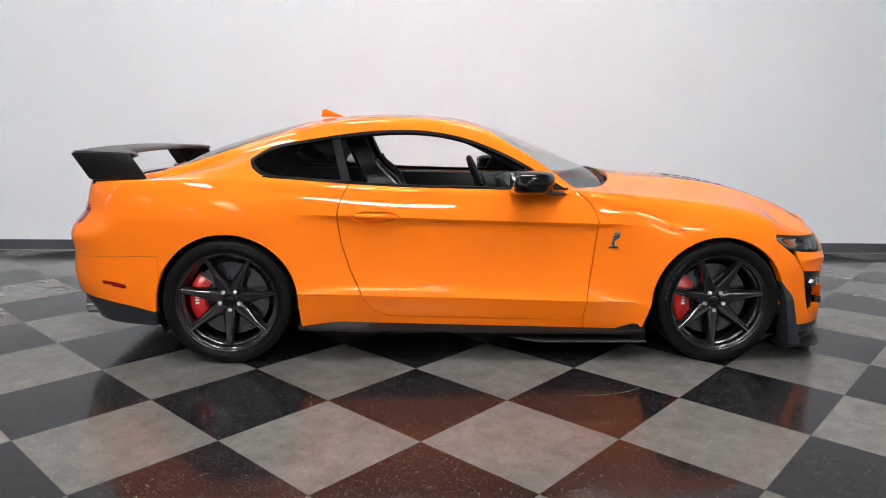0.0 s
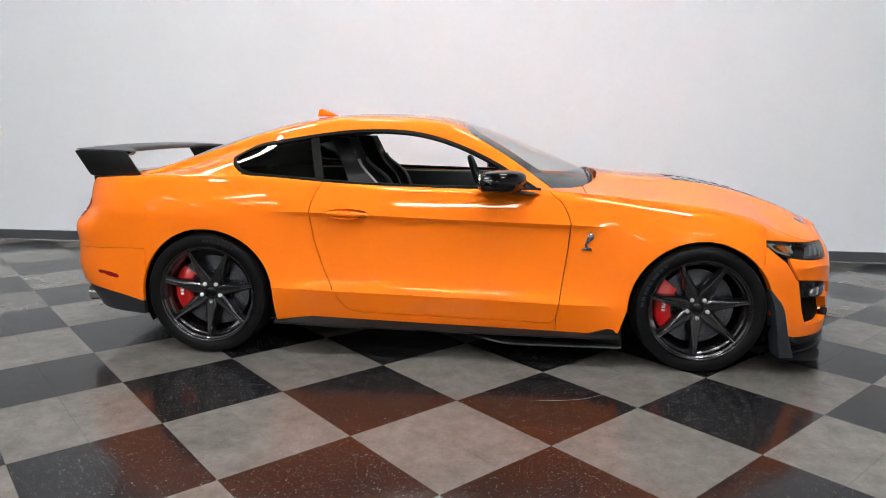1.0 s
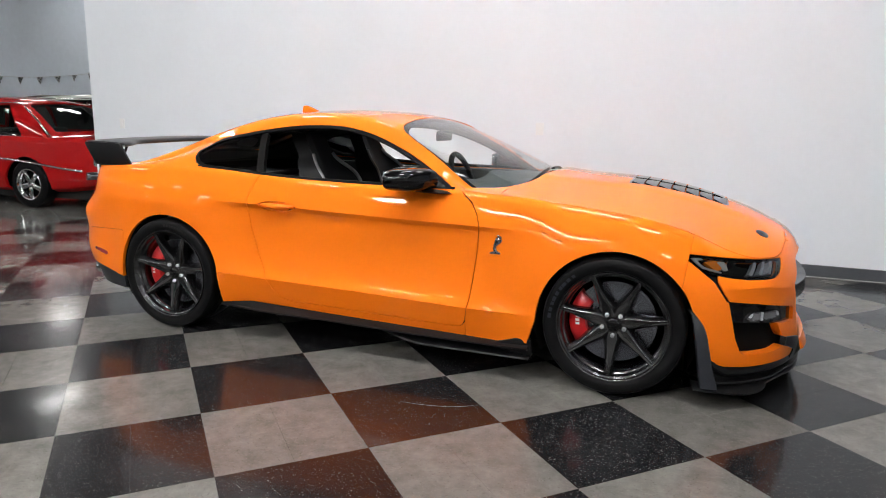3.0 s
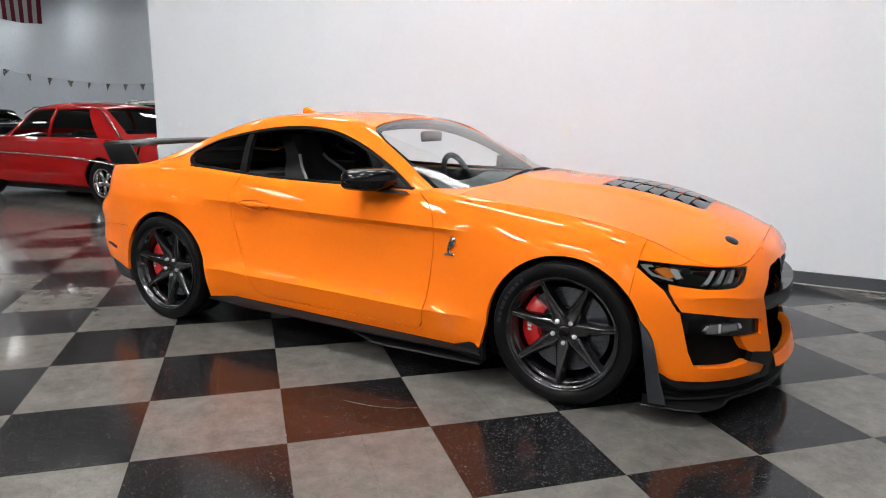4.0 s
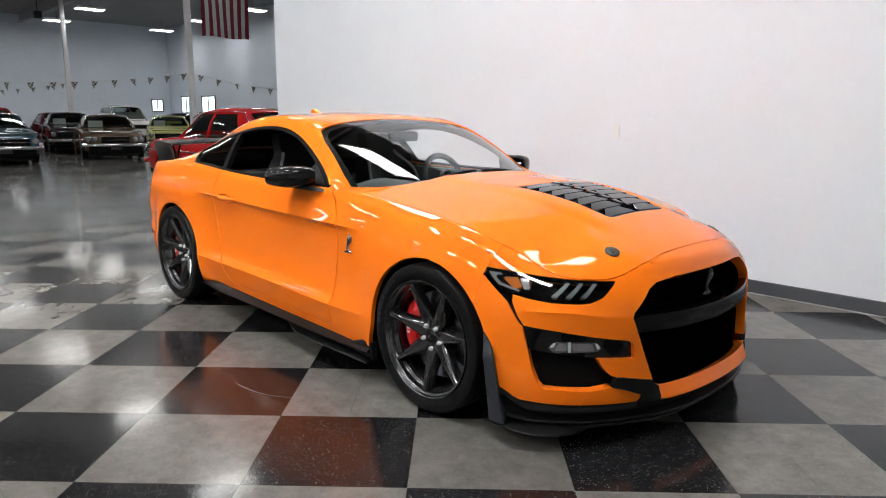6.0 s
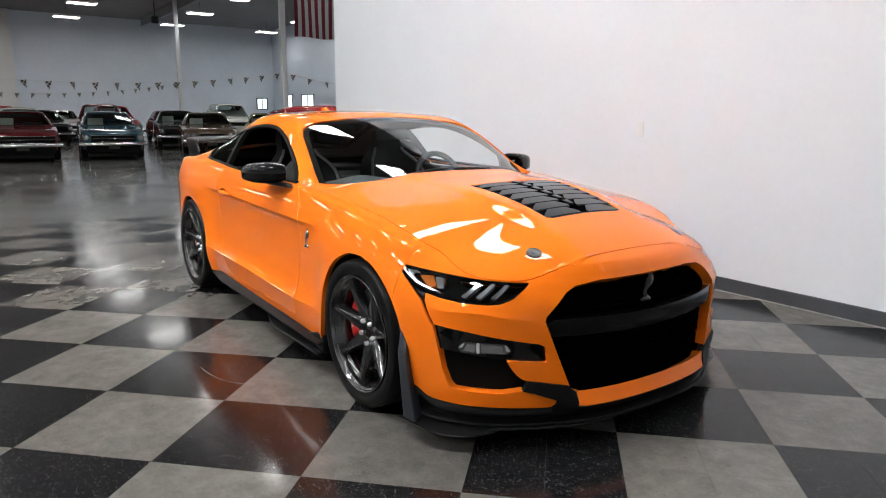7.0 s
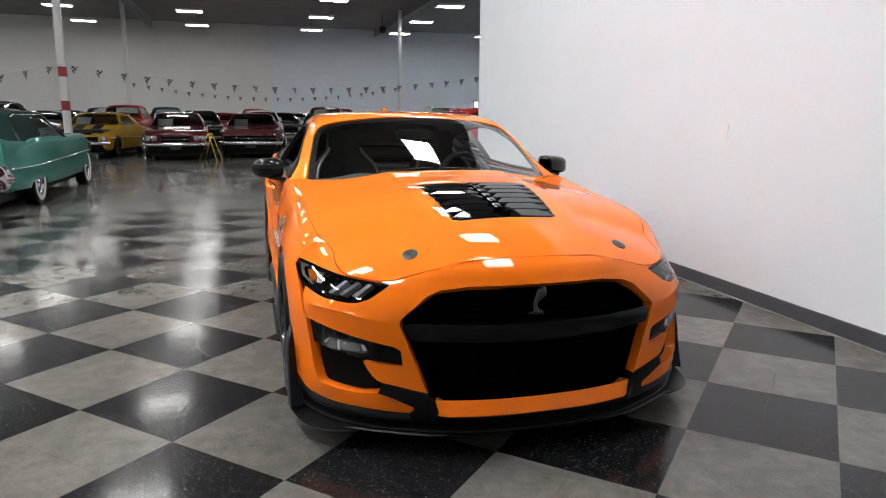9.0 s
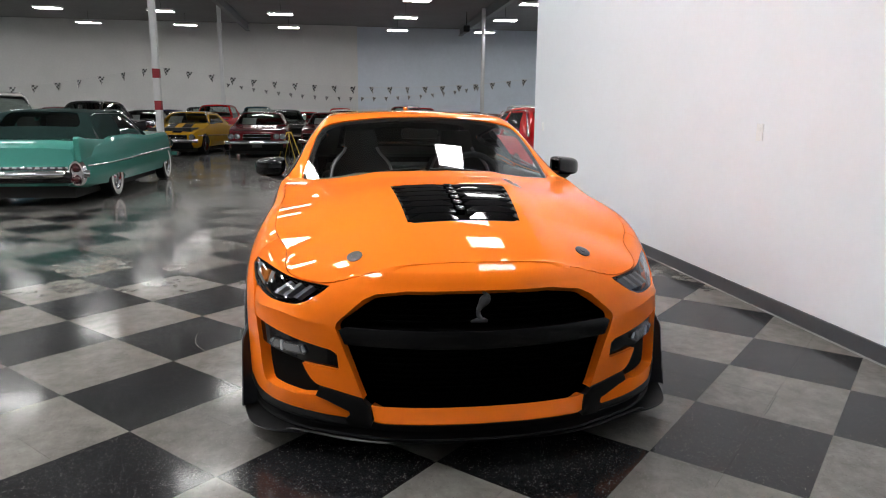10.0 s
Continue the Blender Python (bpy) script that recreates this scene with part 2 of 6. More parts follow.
WALL_WHITE = material("white wall paint", (0.768, 0.80, 0.852), 0.55, grain=0.02, scale=25, bump=0.0004, worn=0.06)
WALL_GREY = material("pale grey wall paint", (0.66, 0.66, 0.65), 0.6, grain=0.06, scale=8, bump=0.0005)
WALL_BLUE = material("pale blue-grey wall paint", (0.62, 0.68, 0.755), 0.6, grain=0.07, scale=5, bump=0.0005)
CEIL = material("grey ceiling deck", (0.25, 0.25, 0.25), 0.8, grain=0.1, scale=6)
BASE = material("dark grey rubber base", (0.07, 0.075, 0.085), 0.45, grain=0.12, scale=40)
CAULK = material("pale caulk line", (0.17, 0.17, 0.165), 0.4, grain=0.2, scale=30)
CONCRETE = material("polished dark concrete", (0.120, 0.118, 0.110), 0.13, grain=0.3, scale=9, worn=0.05, spec=0.32)
GROUT = material("dark tile joint", (0.03, 0.03, 0.03), 0.6, grain=0.2, scale=80)


def vinyl(name, colour, fleck, dark_fleck, amount):
    """Waxed vinyl composition tile: flecks of two sizes, cloudy ground, each tile a little different."""
    m = material(name, colour, 0.20, coat=0.20, grain=0.16, scale=46, worn=0.05, spec=0.11, coat_rough=0.085)
    nt = m.node_tree
    b = nt.nodes["Principled BSDF"]
    geo = nt.nodes.new("ShaderNodeNewGeometry")
    info = nt.nodes.new("ShaderNodeObjectInfo")
    vary = nt.nodes.new("ShaderNodeMapRange")
    vary.inputs["To Min"].default_value, vary.inputs["To Max"].default_value = 0.88, 1.12
    nt.links.new(info.outputs["Random"], vary.inputs["Value"])
    tint = nt.nodes.new("ShaderNodeVectorMath")
    tint.operation = "MULTIPLY"
    nt.links.new(b.inputs["Base Color"].links[0].from_socket, tint.inputs[0])
    nt.links.new(vary.outputs[0], tint.inputs[1])
    cloud = nt.nodes.new("ShaderNodeTexNoise")
    cloud.inputs["Scale"].default_value, cloud.inputs["Detail"].default_value, cloud.inputs["Roughness"].default_value = 11, 7, 0.62
    nt.links.new(geo.outputs["Position"], cloud.inputs["Vector"])
    dirt = nt.nodes.new("ShaderNodeMapRange")
    dirt.inputs["From Min"].default_value, dirt.inputs["From Max"].default_value = 0.3, 0.7
    dirt.inputs["To Min"].default_value, dirt.inputs["To Max"].default_value = 0.80, 1.20
    nt.links.new(cloud.outputs["Fac"], dirt.inputs["Value"])
    stain = nt.nodes.new("ShaderNodeVectorMath")
    stain.operation = "MULTIPLY"
    nt.links.new(tint.outputs[0], stain.inputs[0])
    nt.links.new(dirt.outputs[0], stain.inputs[1])
    last = stain.outputs[0]
    for scale, size, gate_at, shade in ((56, 0.21, 0.63 - amount, fleck), (95, 0.27, 0.60 - amount, fleck), (150, 0.31, 0.60 - amount, fleck), (75, 0.22, 0.56, dark_fleck)):
        stretch = nt.nodes.new("ShaderNodeMapping")
        stretch.inputs["Scale"].default_value = (1.0, 1.7, 1.0)
        stretch.inputs["Rotation"].default_value = (0, 0, scale * 0.7)
        nt.links.new(geo.outputs["Position"], stretch.inputs["Vector"])
        vor = nt.nodes.new("ShaderNodeTexVoronoi")
        vor.inputs["Scale"].default_value, vor.inputs["Randomness"].default_value = scale, 1
        nt.links.new(stretch.outputs[0], vor.inputs["Vector"])
        gate = nt.nodes.new("ShaderNodeMapRange")
        gate.inputs["From Min"].default_value, gate.inputs["From Max"].default_value = gate_at, gate_at + 0.03
        split = nt.nodes.new("ShaderNodeSeparateColor")
        nt.links.new(vor.outputs["Color"], split.inputs[0])
        nt.links.new(split.outputs[0], gate.inputs["Value"])
        dot = nt.nodes.new("ShaderNodeMapRange")
        dot.inputs["From Min"].default_value, dot.inputs["From Max"].default_value = size, size * 0.6
        nt.links.new(vor.outputs["Distance"], dot.inputs["Value"])
        both = nt.nodes.new("ShaderNodeMath")
        both.operation = "MULTIPLY"
        nt.links.new(gate.outputs[0], both.inputs[0])
        nt.links.new(dot.outputs[0], both.inputs[1])
        mix = nt.nodes.new("ShaderNodeMix")
        mix.data_type = "RGBA"
        nt.links.new(both.outputs[0], mix.inputs["Factor"])
        nt.links.new(last, mix.inputs["A"])
        mix.inputs["B"].default_value = (*shade, 1)
        last = mix.outputs["Result"]
    nt.links.new(last, b.inputs["Base Color"])
    # soft waviness of the wax
    wave = nt.nodes.new("ShaderNodeTexNoise")
    wave.inputs["Scale"].default_value, wave.inputs["Detail"].default_value = 7, 3
    nt.links.new(geo.outputs["Position"], wave.inputs["Vector"])
    bn = nt.nodes.new("ShaderNodeBump")
    bn.inputs["Strength"].default_value, bn.inputs["Distance"].default_value = 1.0, 0.0003
    nt.links.new(wave.outputs["Fac"], bn.inputs["Height"])
    nt.links.new(bn.outputs[0], b.inputs["Normal"])
    nt.links.new(bn.outputs[0], b.inputs["Coat Normal"])
    return m


TILE_DARK = vinyl("black vinyl tile", (0.009, 0.009, 0.010), (0.30, 0.29, 0.27), (0.003, 0.003, 0.003), -0.27)
TILE_LIGHT = vinyl("grey vinyl tile", (0.116, 0.111, 0.101), (0.175, 0.163, 0.152), (0.048, 0.043, 0.039), -0.1)


def setting(name, bm, mat, label, category, smooth=False):
    return tagged(part(name, bm, mat, None, "", smooth=smooth), label, category, "", "structure")


# hall floor: bare polished concrete, with the chequered area laid on it
setting("ground", box(bmesh.new(), X0 - 0.6, Y0, -0.25, X1, Y1, -0.006), CONCRETE, "dark polished concrete floor of the hall", "floor")
floor = tagged(part("floor", box(bmesh.new(), WALL_END + 0.06, Y0 + 0.02, -0.0055, X1 - 0.02, WALL_Y - 0.002, -0.0025), GROUT, smooth=False),
               "chequered floor of waxed black and grey vinyl tiles", "floor", "", "structure")

# partition wall beside the car, hall walls, ceiling
setting("wall_partition", box(bmesh.new(), WALL_END, WALL_Y, -0.006, X1, WALL_Y + 0.16, PARTITION_TOP), WALL_WHITE, "smooth white painted partition wall", "wall")
setting("baseboard", bevelled(prism(bmesh.new(), [(WALL_Y - 0.009, 0.006), (WALL_Y - 0.009, 0.105), (WALL_Y - 0.001, 0.109), (WALL_Y - 0.001, 0.006)], "x", WALL_END, X1 - 0.03), 0.002),
        BASE, "dark grey rubber baseboard along the white wall", "baseboard")
setting("trim", prism(bmesh.new(), [(WALL_Y - 0.018, -0.002), (WALL_Y - 0.011, 0.006), (WALL_Y - 0.001, 0.006), (WALL_Y - 0.001, -0.002)], "x", WALL_END, X1 - 0.03), CAULK,
        "pale caulk bead under the baseboard", "trim")
setting("wall_west", box(bmesh.new(), X0 - 0.3, Y0, -0.25, X0, 0.6, TOP), WALL_GREY, "tall pale grey end wall of the hall", "wall")
setting("wall_west_recess", box(bmesh.new(), X0 - 0.6, 0.6, -0.25, X0 - 0.3, Y1, TOP), WALL_BLUE, "tall pale blue-grey end wall, set back a little", "wall")
setting("wall_south", box(bmesh.new(), X0 - 0.3, Y0 - 0.3, -0.25, X1 + 0.3, Y0, TOP), WALL_GREY, "tall pale grey side wall of the hall", "wall")
setting("wall_east", box(bmesh.new(), X1, Y0, -0.25, X1 + 0.3, Y1, TOP), WALL_WHITE, "plain white end wall", "wall")
setting("wall_north", box(bmesh.new(), X0 - 0.6, Y1, -0.25, X1 + 0.3, Y1 + 0.3, TOP), WALL_BLUE, "tall pale blue-grey side wall with small windows", "wall")
setting("ceiling", box(bmesh.new(), X0 - 0.6, Y0 - 0.3, TOP, X1 + 0.3, Y1 + 0.3, TOP + 0.2), CEIL, "grey metal deck ceiling of the hall", "ceiling")

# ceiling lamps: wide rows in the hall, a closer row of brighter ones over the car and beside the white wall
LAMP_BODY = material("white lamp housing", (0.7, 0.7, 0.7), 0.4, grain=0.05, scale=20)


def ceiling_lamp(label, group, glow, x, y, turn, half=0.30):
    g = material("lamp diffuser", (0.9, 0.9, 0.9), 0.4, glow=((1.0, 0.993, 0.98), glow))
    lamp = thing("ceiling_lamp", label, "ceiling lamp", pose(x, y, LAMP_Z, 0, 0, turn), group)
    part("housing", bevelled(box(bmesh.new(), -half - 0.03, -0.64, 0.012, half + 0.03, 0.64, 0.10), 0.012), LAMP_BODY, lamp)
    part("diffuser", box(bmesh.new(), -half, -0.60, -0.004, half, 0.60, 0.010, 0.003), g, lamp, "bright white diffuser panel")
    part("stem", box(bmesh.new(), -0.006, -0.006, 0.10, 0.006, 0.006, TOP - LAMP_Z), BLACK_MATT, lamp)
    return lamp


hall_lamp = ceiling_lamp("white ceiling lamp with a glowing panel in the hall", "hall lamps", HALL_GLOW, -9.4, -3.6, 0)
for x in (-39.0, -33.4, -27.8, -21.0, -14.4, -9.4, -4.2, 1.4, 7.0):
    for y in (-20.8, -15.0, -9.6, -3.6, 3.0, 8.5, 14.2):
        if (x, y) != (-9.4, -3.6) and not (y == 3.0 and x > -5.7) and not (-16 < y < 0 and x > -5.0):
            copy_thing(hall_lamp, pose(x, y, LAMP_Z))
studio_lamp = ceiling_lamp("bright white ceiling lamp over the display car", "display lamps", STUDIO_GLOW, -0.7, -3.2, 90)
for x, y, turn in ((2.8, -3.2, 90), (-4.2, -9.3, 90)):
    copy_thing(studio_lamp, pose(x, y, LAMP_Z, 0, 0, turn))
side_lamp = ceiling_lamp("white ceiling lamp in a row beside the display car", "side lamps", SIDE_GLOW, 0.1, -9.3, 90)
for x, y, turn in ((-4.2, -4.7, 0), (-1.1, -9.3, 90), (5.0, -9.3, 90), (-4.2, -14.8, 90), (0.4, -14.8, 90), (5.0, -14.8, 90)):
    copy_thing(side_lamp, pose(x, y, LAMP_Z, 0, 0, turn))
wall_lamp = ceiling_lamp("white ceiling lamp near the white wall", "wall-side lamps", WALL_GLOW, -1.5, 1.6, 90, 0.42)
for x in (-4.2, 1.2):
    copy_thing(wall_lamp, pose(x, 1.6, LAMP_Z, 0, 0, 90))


# ---- the orange coupe: surfaces ----
car = thing("sports_car", "bright orange two-door sports coupe with black wheels and rear wing", "car")
WHEEL_X, HUB_Z, ARCH_R = 1.361, 0.338, 0.383
PLAN = [(-2.36, 0), (-2.355, 0.3), (-2.325, 0.55), (-2.255, 0.72), (-2.13, 0.835), (-1.9, 0.905), (-1.6, 0.93), (-1.3, 0.936), (-0.9, 0.936), (-0.4, 0.936), (0.1, 0.936), (0.6, 0.936),
        (1.0, 0.938), (1.36, 0.942), (1.58, 0.937), (1.75, 0.918), (1.88, 0.882), (2.0, 0.81), (2.1, 0.705), (2.185, 0.56), (2.25, 0.38), (2.285, 0.2), (2.295, 0)]
chord = np.concatenate([[0], np.cumsum([math.dist(a, b) for a, b in zip(PLAN, PLAN[1:])])])
plan_x, plan_w = spline(list(zip(chord, [p[0] for p in PLAN]))), spline(list(zip(chord, [p[1] for p in PLAN])))
PATH_END = chord[-1]

# heights along the car, by the plan's x
z_top = spline([(-2.36, 0.97), (-2.2, 0.975), (-1.9, 0.995), (-1.5, 1.012), (-1.12, 1.015), (-0.7, 0.988), (-0.3, 0.972), (0.2, 0.966), (0.52, 0.963), (0.8, 0.944), (1.19, 0.905), (1.5, 0.865), (1.7, 0.812),
                (1.85, 0.757), (1.95, 0.724), (2.02, 0.705), (2.1, 0.696), (2.17, 0.700), (2.22, 0.732), (2.26, 0.761), (2.295, 0.778)])
z_ridge = spline([(-2.36, 0.80), (-2.0, 0.822), (-1.4, 0.826), (-0.9, 0.826), (0, 0.804), (0.66, 0.790), (0.96, 0.774), (1.35, 0.70), (1.7, 0.61), (1.84, 0.583), (1.92, 0.577), (2.05, 0.577), (2.13, 0.560), (2.3, 0.55)])
z_ledge = spline([(-2.36, 0.42), (-1.9, 0.42), (-1.0, 0.397), (0, 0.376), (0.6, 0.358), (1.2, 0.35), (2.3, 0.34)])
side_roll = spline([(0.0, -0.081), (0.01, -0.067), (0.022, -0.0585), (0.05, -0.0475), (0.10, -0.0325), (0.15, -0.025), (0.18, -0.024), (0.30, -0.024), (0.45, -0.022), (0.55, -0.016), (0.62, -0.012), (0.72, -0.018), (0.80, -0.035)])
fender_roll = spline([(0.0, -0.125), (0.014, -0.094), (0.04, -0.067), (0.08, -0.046), (0.12, -0.030), (0.18, -0.014), (0.3, -0.006), (0.5, -0.006), (0.7, -0.012), (0.85, -0.03)])
front_face = spline([(0.10, -0.03), (0.2, -0.004), (0.3, 0.0), (0.42, -0.004), (0.52, -0.004), (0.58, -0.012), (0.63, -0.03), (0.67, -0.055), (0.71, -0.092), (0.74, -0.13), (0.78, -0.2)])
rear_face = spline([(0.1, -0.16), (0.25, -0.075), (0.36, -0.022), (0.46, 0.0), (0.6, -0.005), (0.68, 0.005), (0.72, -0.01), (0.80, -0.07), (0.90, -0.10), (1.0, -0.13)])


def skin(s, z):
    """Point of the body's outer skin at path length s and height z: x, w."""
    bx, bw = plan_x(s), plan_w(s)
    dx, dw = plan_x(np.clip(s + 0.004, 0, PATH_END)) - plan_x(np.clip(s - 0.004, 0, PATH_END)), plan_w(np.clip(s + 0.004, 0, PATH_END)) - plan_w(np.clip(s - 0.004, 0, PATH_END))
    n = np.hypot(dx, dw)
    nx, nw = -dw / n, dx / n
    top = z_top(bx)
    door = side_roll(np.clip(top - z, 0, 0.8))
    ridge, ledge = z - z_ridge(bx), z - z_ledge(bx)
    mid = ease(bx, -1.15, -0.72) * (1 - ease(bx, 0.7, 1.0))
    door = door + mid * 0.021 * np.exp(-np.abs(ridge) / np.where(ridge > 0, 0.06, 0.020))
    door = door + ease(bx, -1.1, -0.7) * (1 - ease(bx, 0.75, 1.1)) * 0.034 * np.exp(-np.abs(ledge) / np.where(ledge > 0, 0.040, 0.10))
    haunch = (1 - ease(bx, -1.15, -0.72)) * ease(bx, -2.25, -1.95)
    door = door + haunch * 0.016 * np.where(z > 0.80, np.exp(-(z - 0.80) / 0.07), np.exp(-((z - 0.80) / 0.22) ** 2))
    fender = fender_roll(np.clip(top - z, 0, 0.85))
    a, b, c = ease(bx, 0.55, 1.15), ease(bx, 1.62, 2.02), 1 - ease(bx, -2.3, -1.85)
    off = door * (1 - a) + fender * a
    off = off * (1 - b) + front_face(z) * b
    off = off * (1 - c) + rear_face(z) * c
    for wx, amount, width in ((-WHEEL_X, 0.030, 0.17), (WHEEL_X, 0.022, 0.15)):
        r = np.hypot(bx - wx, z - HUB_Z)
        off = off + amount * np.exp(-(np.maximum(r - ARCH_R, 0) / width) ** 2) * (1 - ease(np.abs(bx - wx), 0.35, 0.62))
    off = off + 0.009 * np.exp(-np.abs(ridge) / 0.022) * ease(bx, 1.84, 1.93) * (1 - ease(bx, 2.10, 2.19))
    off = off + 0.014 * np.exp(-((bx + 1.4) / 0.4) ** 2 - ((z - 0.87) / 0.10) ** 2)
    centre = 1 - ease(PATH_END - s, 0.37, 0.46)
    off = off + centre * np.interp(z, [0.10, 0.155, 0.187, 0.25], [0.0, 0.006, 0.034, 0.0])
    off = off + (1 - ease(PATH_END - s, 0.30, 0.72)) * np.interp(z, [0.66, 0.70, 0.75, 0.80], [0.0, 0.012, 0.042, 0.052])
    return bx + nx * off, np.maximum(bw + nw * off, 0.0)


def body_sheet(s0=0.0, s1=PATH_END, step=0.02, bottom=0.115, dense=1):
    """The wrap-round skin: columns x, w, z, path length from the nose, signed height below the shoulder."""
    n = int((s1 - s0) / step) + 1
    ss = np.linspace(s0, s1, n)
    bx = plan_x(ss)
    lo, le, ri, to = np.full(n, bottom), z_ledge(bx), z_ridge(bx), z_top(bx)
    rows = [lo + (le - lo) * t for t in np.linspace(0, 1, 12 * dense + 1)] + [le + (ri - le) * t for t in np.linspace(0, 1, 18 * dense + 1)[1:]] + [ri + (to - ri) * (1 - (1 - t) ** 1.5) for t in np.linspace(0, 1, 14 * dense + 1)[1:]]
    Z = np.array(rows)
    S = np.tile(ss, (len(rows), 1))
    X, W = skin(S, Z)
    W = np.where(S >= PATH_END - 1e-6, 0, np.where(S <= 1e-6, 0, W))
    return sheet(np.stack([X, W, Z, PATH_END - S, np.tile(to, (len(rows), 1)) - Z], -1))


DOOR = [(-0.70, 1.05), (-0.705, 0.991), (-0.745, 0.91), (-0.765, 0.85), (-0.767, 0.80), (-0.748, 0.677), (-0.698, 0.52), (-0.638, 0.394), (-0.585, 0.312), (-0.54, 0.28), (-0.47, 0.268), (0.545, 0.244),
        (0.585, 0.252), (0.60, 0.28), (0.619, 0.395), (0.652, 0.652), (0.663, 0.794), (0.645, 0.85), (0.61, 0.908), (0.55, 0.955), (0.50, 1.05)]
HEADLIGHT = [(1.275, 0.730), (1.223, 0.729), (1.06, 0.713), (0.79, 0.697), (0.622, 0.690), (0.642, 0.672), (0.70, 0.632), (0.755, 0.613), (0.80, 0.610), (0.92, 0.613), (1.02, 0.623), (1.10, 0.635), (1.15, 0.650), (1.205, 0.684)]
GRILLE = [(-0.4, 0.688), (0.30, 0.686), (0.42, 0.672), (0.47, 0.65), (0.565, 0.565), (0.57, 0.545), (0.455, 0.262), (0.435, 0.246), (-0.4, 0.246)]
FOG = [(1.034, 0.517), (0.89, 0.503), (0.59, 0.455), (0.565, 0.440), (0.557, 0.377), (0.722, 0.388), (0.705, 0.360), (0.680, 0.328), (0.660, 0.312), (0.636, 0.304), (0.655, 0.264), (0.737, 0.252), (0.86, 0.255), (0.94, 0.259), (0.958, 0.275), (0.985, 0.335), (1.008, 0.424)]
NOTCH = [(1.215, 0.690), (1.15, 0.640), (1.105, 0.606), (1.068, 0.552), (1.040, 0.512), (1.024, 0.514), (1.052, 0.552), (1.082, 0.606), (1.085, 0.640)]
BLADE = [(0.680, 0.328), (0.660, 0.312), (0.636, 0.304), (0.60, 0.30), (0.465, 0.274), (0.430, 0.246), (0.415, 0.195), (0.435, 0.150), (0.51, 0.150), (0.535, 0.180), (0.510, 0.203), (0.516, 0.218), (0.606, 0.252), (0.655, 0.264)]
CHIN = [(-0.4, 0.186), (0.44, 0.184), (0.533, 0.184), (0.74, 0.190), (0.90, 0.192), (1.03, 0.199), (1.09, 0.217), (1.125, 0.240), (1.3, 0.25), (1.3, 0.0), (-0.4, 0.0)]


def region(poly, col=3, grow=0.0):
    return lambda V: polygon_distance(V[:, col], V[:, 2], poly) - grow


def inside(poly, col=3, grow=0.0):
    return lambda V: grow - polygon_distance(V[:, col], V[:, 2], poly)


def arch(V):
    """Positive outside both wheel openings."""
    out = np.full(len(V), 1e9)
    for wx, low in ((-WHEEL_X, 0.010), (WHEEL_X, 0.03)):
        dx, dz = V[:, 0] - wx, V[:, 2] - HUB_Z
        out = np.minimum(out, np.where(dz > 0, np.hypot(dx, dz), np.abs(dx) - low * np.maximum(-dz, 0) / 0.1) - ARCH_R)
    return out


SEAM = line([(0.0, 1.66), (0.56, 1.665), (0.75, 1.69), (0.9, 1.71)])     # fender to bumper, x by height
VALANCE = line([(-2.5, 0.42), (-2.31, 0.39), (-2.25, 0.361), (-2.04, 0.337), (-1.85, 0.307), (-1.74, 0.286), (-1.5, 0.25)])
SILL = line([(-1.05, 0.20), (-0.90, 0.215), (-0.76, 0.232), (0.0, 0.212), (0.77, 0.192), (0.9, 0.20), (1.0, 0.21)])
GAP = 0.0026

whole = body_sheet()
skin_sheet = clip(whole, arch)
side_part = clip(skin_sheet, lambda V: SEAM(V[:, 2]) - 0.0008 - V[:, 0])
REAR_CUT = lambda V: np.maximum(V[:, 0] + 1.72, V[:, 2] - 0.585 - 0.05 * (V[:, 0] + 2.0))     # quarter panel over the bumper cover
side_part = clip(side_part, REAR_CUT)
side_part = clip(side_part, lambda V: V[:, 2] - np.where(V[:, 0] < -1.3, VALANCE(V[:, 0]), SILL(V[:, 0])))
rest = clip(side_part, region(DOOR, 0, GAP))
door_sheet = clip(side_part, inside(DOOR, 0, -GAP))
fender_sheet = clip(rest, lambda V: np.maximum(V[:, 0] - 0.603, np.minimum(V[:, 0] - 0.3, V[:, 2] - 0.6)))
quarter_sheet = clip(rest, lambda V: 0.600 - V[:, 0])
rear_sheet = clip(clip(skin_sheet, lambda V: -0.0025 - REAR_CUT(V)), lambda V: V[:, 2] - VALANCE(V[:, 0]) - 0.002)
valance_sheet = clip(clip(skin_sheet, lambda V: -1.5 - V[:, 0]), lambda V: np.minimum(VALANCE(V[:, 0]) - 0.002 - V[:, 2], V[:, 2] - 0.205))
nose = clip(body_sheet(PATH_END - 1.5, PATH_END, 0.0065, 0.115, 2), arch)
nose = clip(nose, lambda V: V[:, 0] - SEAM(V[:, 2]) - 0.0008)
for hole in (GRILLE, FOG, HEADLIGHT, NOTCH):
    nose = clip(nose, region(hole))
blade_sheet = clip(nose, inside(BLADE))
bumper_sheet = clip(clip(nose, region(CHIN, 3, 0.001)), region(BLADE, 3, 0.001))

